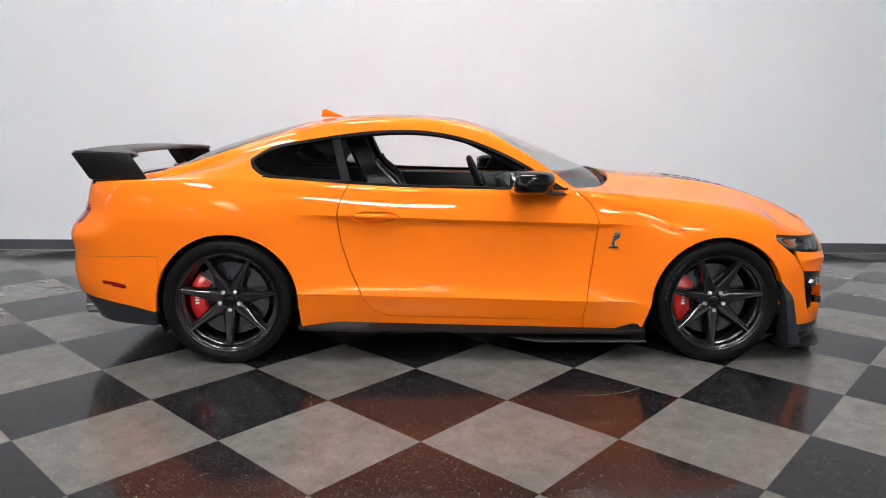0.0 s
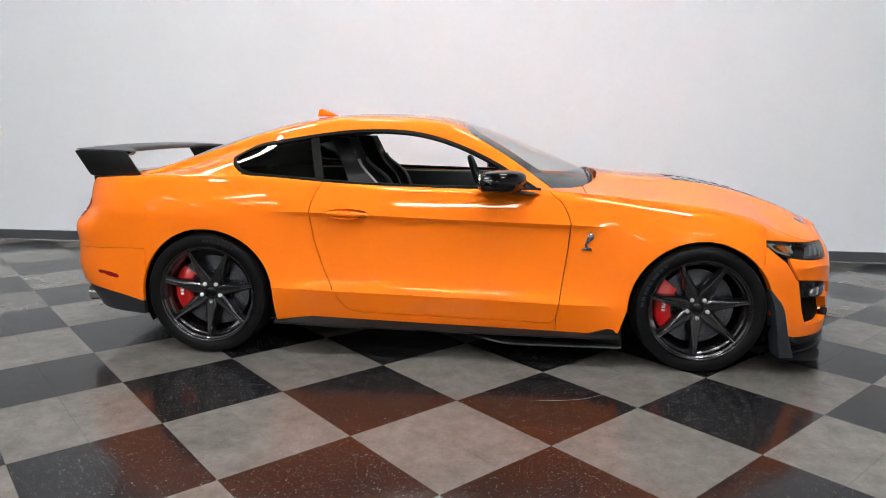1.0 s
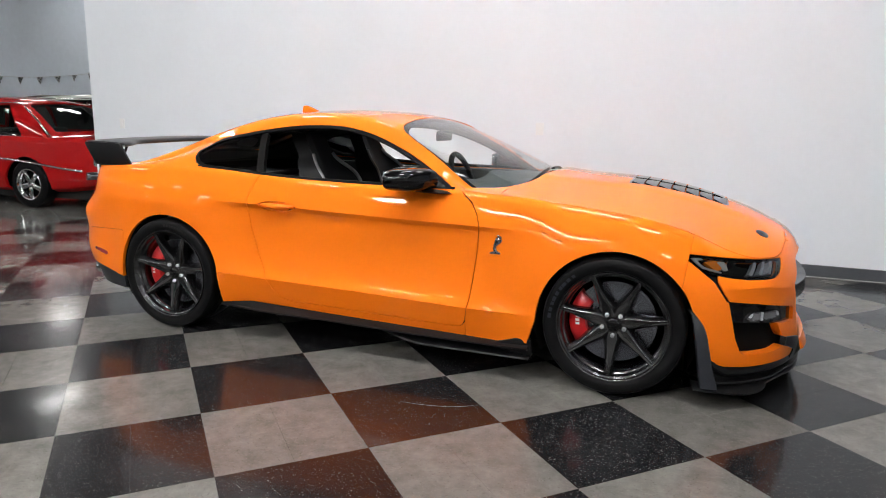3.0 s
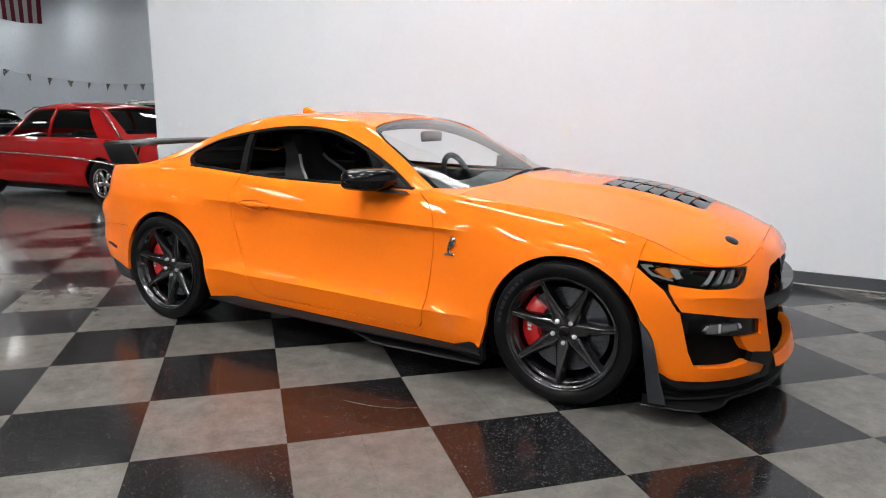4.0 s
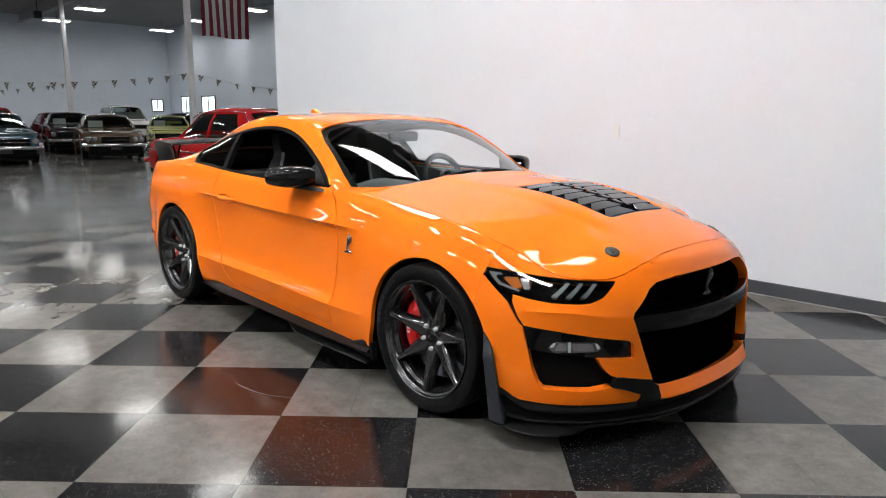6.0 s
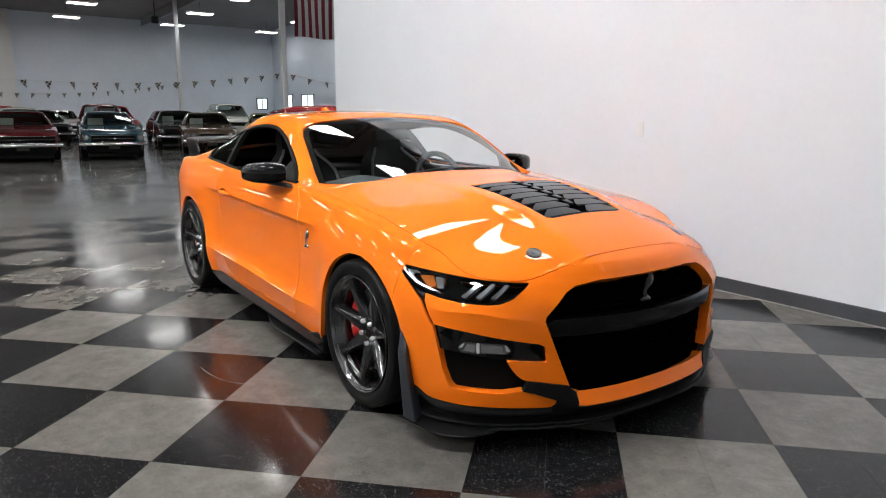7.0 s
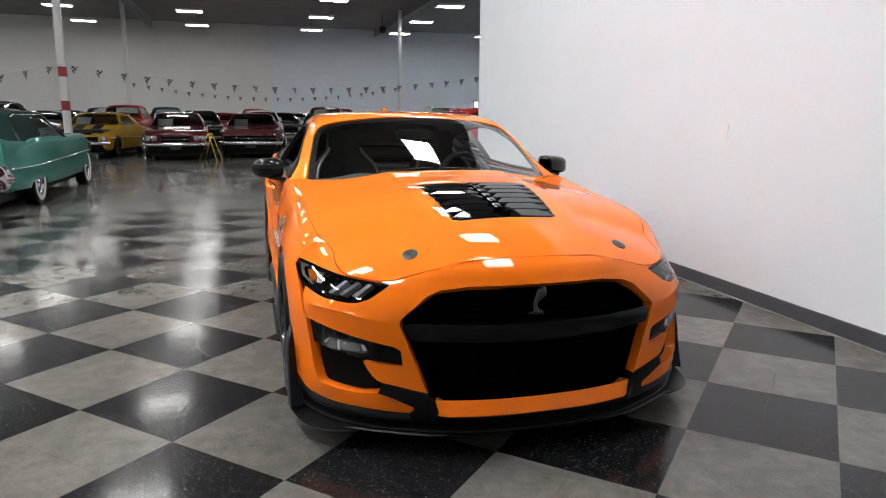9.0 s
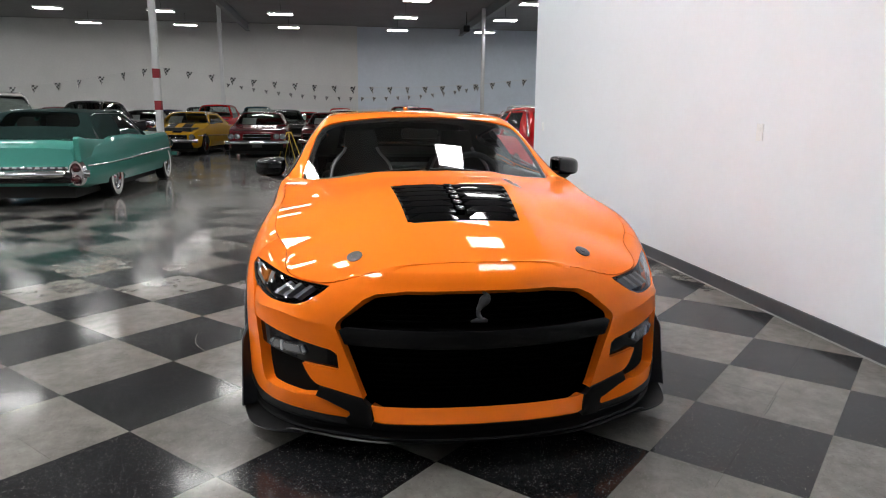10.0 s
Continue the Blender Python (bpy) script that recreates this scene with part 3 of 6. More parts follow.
front_bumper = part("front_bumper", sheet_mesh(bumper_sheet, 0, 0.045), ORANGE, car, "orange front bumper with large black openings")
for s in (-1, 1):
    part("bumper_blade", sheet_mesh(blade_sheet, s, 0.03, 0.007), BLACK_MATT, car, "satin black blade beside the grille")
part("rear_bumper", sheet_mesh(rear_sheet, 0, 0.02), ORANGE, car)
part("rear_valance", sheet_mesh(valance_sheet, 0, 0.02, -0.006), STRAKE, car, "matt black rear valance")
doors = {}
over_ledge = lambda V: np.where(V[:, 0] < -1.36, 1.0, V[:, 2] - z_ledge(V[:, 0]) - 0.0015)
under_ledge = lambda V: np.where(V[:, 0] < -1.36, -1.0, z_ledge(V[:, 0]) - 0.0015 - V[:, 2])
HANDLE = lambda V: np.hypot((V[:, 0] + 0.56) / 4.6, V[:, 2] - 0.818) - 0.029
door_whole = door_sheet
door_sheet = clip(door_sheet, HANDLE)
for s in (-1, 1):
    part("front_fender", sheet_mesh(fender_sheet, s, 0.022), ORANGE, car, "", 15)
    part("quarter_panel", sheet_mesh(clip(clip(quarter_sheet, over_ledge), lambda V: -0.4 - V[:, 0]), s, 0.022), ORANGE, car, "", 15)
    part("side_sill", sheet_mesh(clip(clip(quarter_sheet, under_ledge), lambda V: V[:, 0] + 1.3), s, 0.022), ORANGE, car, "", 15)
    doors[s] = part("door", sheet_mesh(door_sheet, s, 0.022), ORANGE, car, "orange door with its window lowered", 15)

# dark liner close behind the panels
liner = clip(clip(clip(whole, arch), lambda V: V[:, 4] - 0.03), lambda V: V[:, 2] - 0.21)
liner = clip(liner, region(GRILLE, 3, 0.02))
liner_bm = sheet_mesh(liner, 0, 0.0, -0.045, 0.002)
part("inner_shell", liner_bm, BLACK_VOID, car)

# ---- hood ----
edge_s = np.linspace(PATH_END * 0.5, PATH_END, 400)
edge_x, edge_w = skin(edge_s, z_top(plan_x(edge_s)))
edge_z = z_top(plan_x(edge_s))
edge_x = np.maximum.accumulate(edge_x)
NOSE_X = float(edge_x[-1])
hood_mid = spline([(0.6, 1.018), (0.8, 1.021), (1.0, 1.018), (1.2, 1.009), (1.4, 0.996), (1.6, 0.965), (1.75, 0.931), (1.9, 0.884), (2.0, 0.848), (NOSE_X, 0.778), (NOSE_X + 0.1, 0.73)])


def hood_z(x, w):
    """Height of the bonnet: flat raised middle, a soft crease, falling to the wing edge."""
    edge = np.interp(x, edge_x, edge_z)
    half = np.interp(x, edge_x, edge_w)
    q = np.clip(w / np.maximum(half, 0.02), 0, 1)
    crown = 1 - 0.10 * (q / 0.42) ** 2
    fall = 0.83 * (1 - q) / 0.58
    k = ease(q, 0.36, 0.50)
    shape = crown * (1 - k) + fall * k
    front = ease(x, 1.70, 2.10)
    soft = 1 - 0.55 * q ** 2 - 0.45 * q ** 4
    lift = 0.012 * (1 - ease(x - COWL(w), 0.0, 0.20)) * (1 - ease(w, 0.30, 0.72))
    return edge + (hood_mid(x) - edge) * (shape * (1 - front) + soft * front) + lift


def top_grid(x0, x1, nx, w1, nw, height):
    X, W = np.meshgrid(np.linspace(x0, x1, nx), np.linspace(0, w1, nw), indexing="ij")
    return sheet(np.stack([X, W, height(X, W), W, W], -1))


hood_outline = [(0.5, -0.5)] + [(0.5, float(edge_w[0]))] + [(float(a), float(b)) for a, b in zip(edge_x[::4], edge_w[::4]) if a > 0.5] + [(NOSE_X, 0.0), (NOSE_X, -0.5)]
COWL = spline([(0, 0.885), (0.3, 0.865), (0.54, 0.80), (0.66, 0.725), (0.72, 0.66), (0.76, 0.585), (0.80, 0.545), (0.9, 0.53)])
within = lambda V: -polygon_distance(V[:, 0], V[:, 1], hood_outline)
hood_sheet = top_grid(0.64, NOSE_X + 0.01, 130, 0.9, 80, hood_z)
hood_sheet = clip(clip(hood_sheet, lambda V: within(V) - 0.003), lambda V: np.minimum(V[:, 0] - COWL(V[:, 1]), V[:, 0] - 0.747))
corner_sheet = top_grid(0.50, 0.76, 50, 0.95, 70, hood_z)
corner_sheet = clip(clip(clip(corner_sheet, lambda V: within(V) + 0.0015), lambda V: V[:, 0] - COWL(V[:, 1])), lambda V: 0.743 - V[:, 0])
for s in (-1, 1):
    part("cowl_corner", sheet_mesh(corner_sheet, s, 0.02), ORANGE, car)
VENT = [(1.33, -0.5), (1.33, 0.285), (1.835, 0.245), (1.86, 0.215), (1.86, -0.5)]
hood_open = clip(hood_sheet, lambda V: polygon_distance(V[:, 0], V[:, 1], VENT))
part("hood", sheet_mesh(hood_open, 0, 0.02, weld=0.0005), ORANGE, car, "orange hood with a raised centre and black vent")

# ---- cabin ----
roof_mid = spline([(-2.05, 0.985), (-1.95, 1.0), (-1.843, 1.036), (-1.656, 1.123), (-1.396, 1.216), (-1.1, 1.300), (-0.842, 1.349), (-0.471, 1.373), (-0.2, 1.366), (-0.02, 1.343), (0.15, 1.295), (0.4, 1.205), (0.65, 1.105), (0.9, 0.995)])
rail_z = spline([(-2.05, 0.972), (-1.85, 0.985), (-1.65, 1.030), (-1.4, 1.118), (-1.1, 1.222), (-0.8, 1.298), (-0.45, 1.328), (-0.2, 1.318), (0.06, 1.268), (0.2, 1.198), (0.34, 1.113), (0.48, 1.018), (0.575, 0.951), (0.66, 0.888), (0.9, 0.70)])
rail_w = spline([(-2.05, 0.66), (-1.85, 0.655), (-1.65, 0.63), (-1.4, 0.61), (-1.1, 0.605), (-0.8, 0.612), (-0.45, 0.622), (-0.2, 0.628), (0.06, 0.655), (0.2, 0.690), (0.34, 0.722), (0.48, 0.752), (0.575, 0.772), (0.66, 0.79), (0.9, 0.82)])
belt_w = lambda x: skin(path_at(x), z_top(x))[1]
path_table = np.linspace(0.9, PATH_END - 1.0, 400)


def path_at(x):
    return np.interp(x, plan_x(path_table), path_table)


def section(x, n_side=18, n_top=34):
    """Half section of the cabin at x, from the shoulder to the middle of the roof."""
    bw, bz, rw, rz, mz = float(belt_w(x)), float(z_top(x)), float(rail_w(x)), float(rail_z(x)), float(roof_mid(x))
    g = float(ease(x, -0.12, 0.15))
    pts = [(bw, bz), (bw + (rw - bw) * 0.5 + 0.012, bz + (rz - bz) * 0.52), (rw + 0.012, rz - 0.012), (rw - 0.03, rz + (mz - rz) * (0.22 - 0.10 * g) + 0.004), (rw * 0.72, rz + (mz - rz) * (0.66 - 0.08 * g)), (rw * 0.38, rz + (mz - rz) * (0.92 - 0.015 * g)), (0, mz), (-rw * 0.38, rz + (mz - rz) * (0.92 - 0.015 * g))]
    t = np.concatenate([[0], np.cumsum([max(math.dist(a, b), 1e-3) ** 0.7 for a, b in zip(pts, pts[1:])])])
    fw, fz = spline(list(zip(t, [p[0] for p in pts]))), spline(list(zip(t, [p[1] for p in pts])))
    q = np.concatenate([np.linspace(t[0], t[2], n_side), np.linspace(t[2], t[6], n_top)[1:]])
    w = fw(q)
    w[-1] = 0
    return np.stack([np.full(len(q), x), np.maximum(w, 0), fz(q), np.linspace(0, 1, len(q)), np.concatenate([np.zeros(n_side), np.ones(n_top - 1)])], -1)


cabin = sheet(np.array([section(x) for x in np.linspace(-2.03, 0.86, 150)]))
dlo_top = spline([(-1.262, 1.108), (-1.19, 1.158), (-1.02, 1.208), (-0.80, 1.245), (-0.61, 1.270), (-0.39, 1.281), (-0.20, 1.268), (0.02, 1.213), (0.25, 1.112), (0.42, 1.015), (0.50, 0.966)])
DLO = [(float(q), float(dlo_top(q))) for q in np.linspace(-1.262, 0.50, 48)] + [(0.49, 0.955), (-0.30, 0.958), (-0.70, 0.978), (-1.12, 1.012), (-1.19, 1.035), (-1.235, 1.065)]
SCREEN = [(0.95, -0.9), (0.95, 0.93), (0.66, 0.775), (0.575, 0.757), (0.48, 0.740), (0.34, 0.708), (0.20, 0.676), (0.115, 0.640), (0.085, 0.59), (0.062, 0.50), (0.042, 0.3), (0.030, 0), (0.030, -0.9)]
BACKLIGHT = [(-1.04, -0.5), (-1.04, 0.46), (-1.08, 0.525), (-1.40, 0.555), (-1.70, 0.575), (-1.76, 0.53), (-1.78, 0.0), (-1.78, -0.5)]


def plan_field(poly, grow=0.0):
    return lambda V: polygon_distance(V[:, 0], V[:, 1], poly) - grow


shell = clip(cabin, lambda V: np.where(V[:, 1] > 0.45, polygon_distance(V[:, 0], V[:, 2], DLO), 1.0))
shell = clip(shell, plan_field(SCREEN))
shell = clip(shell, plan_field(BACKLIGHT))
shell = clip(shell, lambda V: 0.575 - V[:, 0])
part("roof", sheet_mesh(shell, 0, 0.010), ORANGE, car, "orange roof with pillars")
sx_, su_ = np.meshgrid(np.linspace(-0.04, 0.92, 60), np.linspace(0, 1.0, 50), indexing="ij")
arc_ = 1 - 0.60 * su_ ** 2 - 0.40 * su_ ** 4
screen_grid = sheet(np.stack([sx_, su_ * rail_w(sx_), rail_z(sx_) + (roof_mid(sx_) - rail_z(sx_)) * arc_ + 0.003 * (1 - su_), sx_, su_], -1))
screen_sheet = clip(screen_grid, lambda V: -polygon_distance(V[:, 0], V[:, 1], SCREEN) - 0.003)
wind = part("windshield", sheet_mesh(screen_sheet, 0, 0.0, -0.003), WINDSHIELD, car, "clear raked windshield")
part("black_border", sheet_mesh(clip(screen_sheet, lambda V: polygon_distance(V[:, 0], V[:, 1], SCREEN) + 0.034), 0, 0.0, -0.014), TRIM, wind)
back_sheet = clip(cabin, lambda V: -polygon_distance(V[:, 0], V[:, 1], BACKLIGHT) - 0.003)
rear_glass = part("rear_window", sheet_mesh(back_sheet, 0, 0.0, -0.003), TINT_DARK, car, "dark tinted rear window")

part("black_border", sheet_mesh(clip(clip(cabin, plan_field(BACKLIGHT, -0.045)), lambda V: 0.012 - polygon_distance(V[:, 0], V[:, 1], BACKLIGHT)), 0, 0.0, -0.015), TRIM, rear_glass)

# rear deck behind the window
deck_s = np.linspace(0, PATH_END * 0.16, 40)
deck_x, deck_w = skin(deck_s, z_top(plan_x(deck_s)))
deck_rows = [np.stack([np.full(12, x), np.linspace(max(w, 0.0), 0, 12), np.full(12, z) + 0.012 * (1 - np.linspace(1, 0, 12) ** 2), np.zeros(12), np.zeros(12)], -1)
             for x, w, z in zip(deck_x, deck_w, z_top(plan_x(deck_s))) if x < -1.99]
part("trunk_lid", sheet_mesh(sheet(np.array(deck_rows)), 0, 0.0), ORANGE, car)
# headliner
part("headliner", sheet_mesh(clip(shell, lambda V: V[:, 2] - 1.0), 0, 0.0, -0.030), DASH, car)
part("pillar_trim", sheet_mesh(shell, 0, 0.0, -0.016), DASH, car)
part("shoulder_lining", sheet_mesh(clip(clip(whole, lambda V: 0.055 - V[:, 4]), lambda V: 0.55 - V[:, 0]), 0, 0.0, -0.012), DASH, car)
part("trunk_lining", sheet_mesh(sheet(np.array(deck_rows) - np.array([0, 0, 0.02, 0, 0])), 0, 0.0), DASH, car)


# ---- the orange coupe: fittings ----
def skin_half(poly, shift, side, grow=0.0, lip=0.0):
    return sheet_mesh(clip(fine_nose, inside(poly, 3, grow)), side, lip, shift)


path_nose = np.linspace(PATH_END - 1.6, PATH_END - 0.3, 300)
fine_nose = body_sheet(PATH_END - 1.4, PATH_END, 0.007, 0.115, 2)
SIDE_CUT = lambda V: np.where(V[:, 1] > 0.45, polygon_distance(V[:, 0], V[:, 2], DLO), 1.0)
PILLAR = [(-0.835, 1.30), (-0.79, 1.30), (-0.665, 0.90), (-0.715, 0.90)]
frame_sheet = clip(clip(cabin, lambda V: -0.003 - SIDE_CUT(V)), lambda V: SIDE_CUT(V) + 0.019)
pillar_sheet = clip(clip(cabin, lambda V: -0.024 - SIDE_CUT(V)), lambda V: -polygon_distance(V[:, 0], V[:, 2], PILLAR))
pane_sheet = clip(clip(cabin, lambda V: -0.022 - SIDE_CUT(V)), lambda V: -0.735 - (V[:, 0] + 0.31 * (V[:, 2] - 1.1)))
for s in (-1, 1):
    part("window_trim", sheet_mesh(frame_sheet, s, 0.02, 0.002), TRIM, car, "black trim round the side windows")
    part("door_pillar", sheet_mesh(pillar_sheet, s, 0.03, 0.001), TRIM, car)
    part("quarter_window", sheet_mesh(pane_sheet, s, 0.0, -0.004), TINT, car, "dark tinted quarter window")

for s in (-1, 1):
    part("belt_strip", tube(bmesh.new(), [(x, s * (float(belt_w(x)) - 0.014), float(z_top(x)) + 0.003) for x in np.linspace(-1.17, 0.50, 30)], 0.011, 8), TRIM, car, "black rubber strip under the side windows")

# headlights
STRIPS = [[(q, 0.689), (q + 0.020, 0.690), (q + 0.089, 0.637), (q + 0.064, 0.634)] for q in (0.705, 0.770, 0.834)]
for s in (-1, 1):
    hl = part("headlight", skin_half(HEADLIGHT, -0.050, s, 0.006), BLACK_GLOSS, car, "black headlight with three slanted light bars")
    part("lens", skin_half(HEADLIGHT, -0.003, s, -0.001), LENS, hl)
    part("bezel", sheet_mesh(clip(clip(fine_nose, inside(HEADLIGHT, 3, 0.001)), region(HEADLIGHT, 3, -0.008)), s, 0.02, -0.005), BLACK_GLOSS, hl)
    for q in STRIPS:
        part("light_bar", skin_half(q, -0.010, s, 0, 0.03), LAMP_WHITE, hl, "pale slanted light bar")
    part("side_marker", skin_half([(1.150, 0.700), (1.085, 0.702), (1.052, 0.668), (1.085, 0.656)], -0.014, s, 0, 0.02), AMBER, hl, "amber side marker")
    part("running_light", skin_half([(1.215, 0.716), (1.150, 0.713), (1.145, 0.707), (1.185, 0.704), (1.148, 0.676), (1.06, 0.653), (1.062, 0.645), (1.156, 0.667)], -0.012, s, 0, 0.006), LAMP_WHITE, hl, "pale running light")
    part("reflector", skin_half([(1.076, 0.702), (1.035, 0.701), (1.018, 0.664), (1.045, 0.660)], -0.020, s, 0, 0.01), LAMP_WHITE, hl, "pale reflector bowl")
    ax, aw = skin(np.array(PATH_END - 0.965), np.array(0.676))
    place = Matrix.Translation((float(ax) - 0.042, s * (float(aw) - 0.032), 0.674)) @ Matrix.Rotation(s * radians(36), 4, "Z")
    bm = lathe(bmesh.new(), [(0.0, 0.026), (0.012, 0.024), (0.022, 0.016), (0.027, 0.004), (0.028, -0.01)], 28, "x")
    bmesh.ops.transform(bm, matrix=place, verts=bm.verts)
    part("projector", bm, BLACK_GLOSS, hl, "round dark projector lens")
    bm = lathe(bmesh.new(), [(0.029, 0.0), (0.031, 0.010), (0.036, 0.010), (0.039, 0.0), (0.039, -0.02)], 32, "x")
    bmesh.ops.transform(bm, matrix=place, verts=bm.verts)
    part("projector_ring", bm, CHROME, hl, "chrome ring round the projector")
    part("headlight_notch", skin_half(NOTCH, -0.014, s, 0.004), BLACK_GLOSS, car)

# lower side openings with fog lamps
BEZEL = [(1.034, 0.517), (0.89, 0.503), (0.59, 0.455), (0.565, 0.440), (0.557, 0.377), (0.722, 0.388), (0.86, 0.404), (1.005, 0.416)]
for s in (-1, 1):
    part("air_intake", skin_half(FOG, -0.085, s, 0.010), BLACK_VOID, car, "deep black side air intake")
    bz = part("fog_bezel", skin_half(BEZEL, -0.018, s, 0.002, 0.05), BLACK_GLOSS, car, "gloss black fog lamp bezel")
    part("fog_lamp", skin_half([(0.925, 0.428), (0.893, 0.457), (0.722, 0.453), (0.702, 0.428), (0.716, 0.414), (0.90, 0.411)], -0.010, s, 0, 0.012), EMBLEM, bz, "clear narrow fog lamp")
    for q in ([(0.884, 0.450), (0.850, 0.450), (0.848, 0.420), (0.898, 0.420)], [(0.826, 0.448), (0.742, 0.447), (0.736, 0.421), (0.825, 0.420)]):
        part("fog_led", skin_half(q, -0.007, s, 0, 0.006), LAMP_GREY, bz, "clear lamp segment")
    for q in ([(0.845, 0.455), (0.832, 0.455), (0.830, 0.414), (0.843, 0.414)], [(0.732, 0.450), (0.722, 0.448), (0.708, 0.428), (0.722, 0.424)], [(0.918, 0.434), (0.900, 0.452), (0.892, 0.452), (0.905, 0.430)]):
        part("lamp_divider", skin_half(q, -0.005, s, 0, 0.006), LAMP_WHITE, bz, "bright chrome divider")
    part("intake_shelf", skin_half([(0.985, 0.348), (0.70, 0.345), (0.70, 0.338), (0.983, 0.340)], -0.055, s, 0, 0.03), BLACK_GLOSS, car)

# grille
# mesh and slats take the black that carries the recess shade
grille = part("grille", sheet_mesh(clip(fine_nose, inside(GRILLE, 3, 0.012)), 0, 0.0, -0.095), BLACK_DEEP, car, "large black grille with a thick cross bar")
part("grille_bar", sheet_mesh(clip(fine_nose, inside([(-0.4, 0.535), (0.53, 0.550), (0.56, 0.535), (0.535, 0.480), (-0.4, 0.462)], 3, 0.0)), 0, 0.06, -0.008), BAR, grille, "gloss black cross bar")
GRILLE_EDGE = line([(0.25, 0.43), (0.545, 0.565), (0.565, 0.56), (0.65, 0.465), (0.672, 0.415), (0.69, 0.29)])
for zc in [0.275 + 0.0235 * k for k in range(9)] + [0.562 + 0.0225 * k for k in range(6)]:
    reach = np.linspace(0.0, float(GRILLE_EDGE(zc)), 16)
    gx_, gw_ = skin(PATH_END - reach, np.full(16, zc))
    half = [(float(x) - 0.070, float(w), zc) for x, w in zip(gx_, gw_)]
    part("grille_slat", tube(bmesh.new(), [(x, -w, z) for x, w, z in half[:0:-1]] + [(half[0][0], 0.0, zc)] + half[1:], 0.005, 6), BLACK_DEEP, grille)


def snake(bm, height, m):
    """Plain reared S-curve with a broad flat upper part and a coiled base."""
    pts, tap = [], []
    for k in range(26):
        t = k / 25
        pts.append((height * (0.13 * math.sin(2 * math.pi * (t * 0.8 + 0.52)) + 0.05), 0, height * (0.05 + 0.9 * t)))
        tap.append(0.8 + 0.95 * math.exp(-((t - 0.74) / 0.2) ** 2) - 0.55 * float(ease(t, 0.88, 1.0)))
    tube(bm, pts, height * 0.105, 10, tap)
    tube(bm, [(height * (0.05 + 0.05 * t), 0, height * (0.95 + 0.03 * math.sin(3 * t))) for t in (0, 0.8, 1.6, 2.4)], height * 0.05, 8)
    tube(bm, [(-0.32 * height, 0, 0.01 * height), (-0.1 * height, 0, 0.05 * height), (0.12 * height, 0, 0.05 * height), (0.24 * height, 0, 0.0)], height * 0.075, 8, [0.5, 1.1, 1.1, 0.6])
    bmesh.ops.transform(bm, matrix=m @ Matrix.Diagonal((1, 0.5, 1, 1)), verts=bm.verts)
    return bm


part("grille_emblem", snake(bmesh.new(), 0.118, Matrix.Translation((2.225, 0, 0.562)) @ Matrix.Rotation(radians(90), 4, "Z")), PEWTER, grille, "small pewter S-shaped emblem")
for s in (-1, 1):
    ex, ew = skin(path_at(0.755), np.array(0.70))
    part("fender_emblem", snake(bmesh.new(), 0.098, Matrix.Translation((float(ex), s * (float(ew) + 0.004), 0.655)) @ Matrix.Rotation(0 if s < 0 else math.pi, 4, "Z")), EMBLEM, car, "small bright pewter S-shaped emblem")

# black lips and splitter round the nose
lip_s = np.linspace(PATH_END - 1.135, PATH_END, 90)
far = PATH_END - lip_s
lip_rows = []
for z, off, lift, upper in ((0.194, -0.016, 0.075, 1), (0.184, -0.006, 0.070, 1), (0.172, 0.003, 0.066, 1), (0.160, 0.007, 0.064, 1), (0.153, 0.005, 0.060, 1), (0.148, -0.004, 0.055, 1), (0.140, -0.024, 0.045, 1), (0.128, -0.026, 0.030, 1),
                            (0.124, -0.022, 0.018, 0), (0.114, 0.006, 0.016, 0), (0.107, 0.011, 0.014, 0), (0.102, 0.008, 0.012, 0), (0.099, -0.02, 0.01, 0)):
    side = ease(far, 0.43, 0.52)
    o = off * (side if upper else 1) - (0.022 * (1 - side) if upper else 0) + (0.012 * (1 - side) if not upper else 0)
    zz = z + lift * ease(far, 0.99, 1.13)
    x, w = skin(lip_s, zz)
    dx, dw = np.gradient(plan_x(lip_s)), np.gradient(plan_w(lip_s))
    n = np.hypot(dx, dw)
    lip_rows.append(np.stack([x - dw / n * o, np.where(far < 1e-6, 0, np.maximum(w + dx / n * o, 0)), zz, lip_s, lip_s], -1))
part("bumper_lip", sheet_mesh(sheet(np.array(lip_rows)), 0, 0.0), BLACK_MATT, car, "two-tier satin black lower lip", 28)
edge_plan = spline([(0, 2.285), (0.2, 2.278), (0.36, 2.258), (0.5, 2.21), (0.64, 2.135), (0.74, 2.08)])
rows = []
for z, ins in ((0.101, 0.20), (0.100, 0.006), (0.096, 0.0), (0.091, 0.004), (0.090, 0.20)):
    rows.append(np.array([(float(edge_plan(w)) - ins, w, z, 0, 0) for w in np.linspace(0, 0.76, 40)]))
part("front_splitter", sheet_mesh(sheet(np.array(rows)), 0, 0.0), BLACK_MATT, car, "flat satin black front splitter", 30)
WINGLET = [(0.0, 2.085, 0.705), (0.10, 2.065, 0.80), (0.20, 2.005, 0.885), (0.28, 1.94, 0.922), (0.36, 1.86, 0.945), (0.48, 1.752, 0.970), (0.58, 1.66, 0.985)]
wx_, wy_ = spline([(q[0], q[1]) for q in WINGLET]), spline([(q[0], q[2]) for q in WINGLET])
wq = np.linspace(0, 0.475, 40)
gx, gy = np.gradient(wx_(wq)), np.gradient(wy_(wq))
gn = np.hypot(gx, gy)
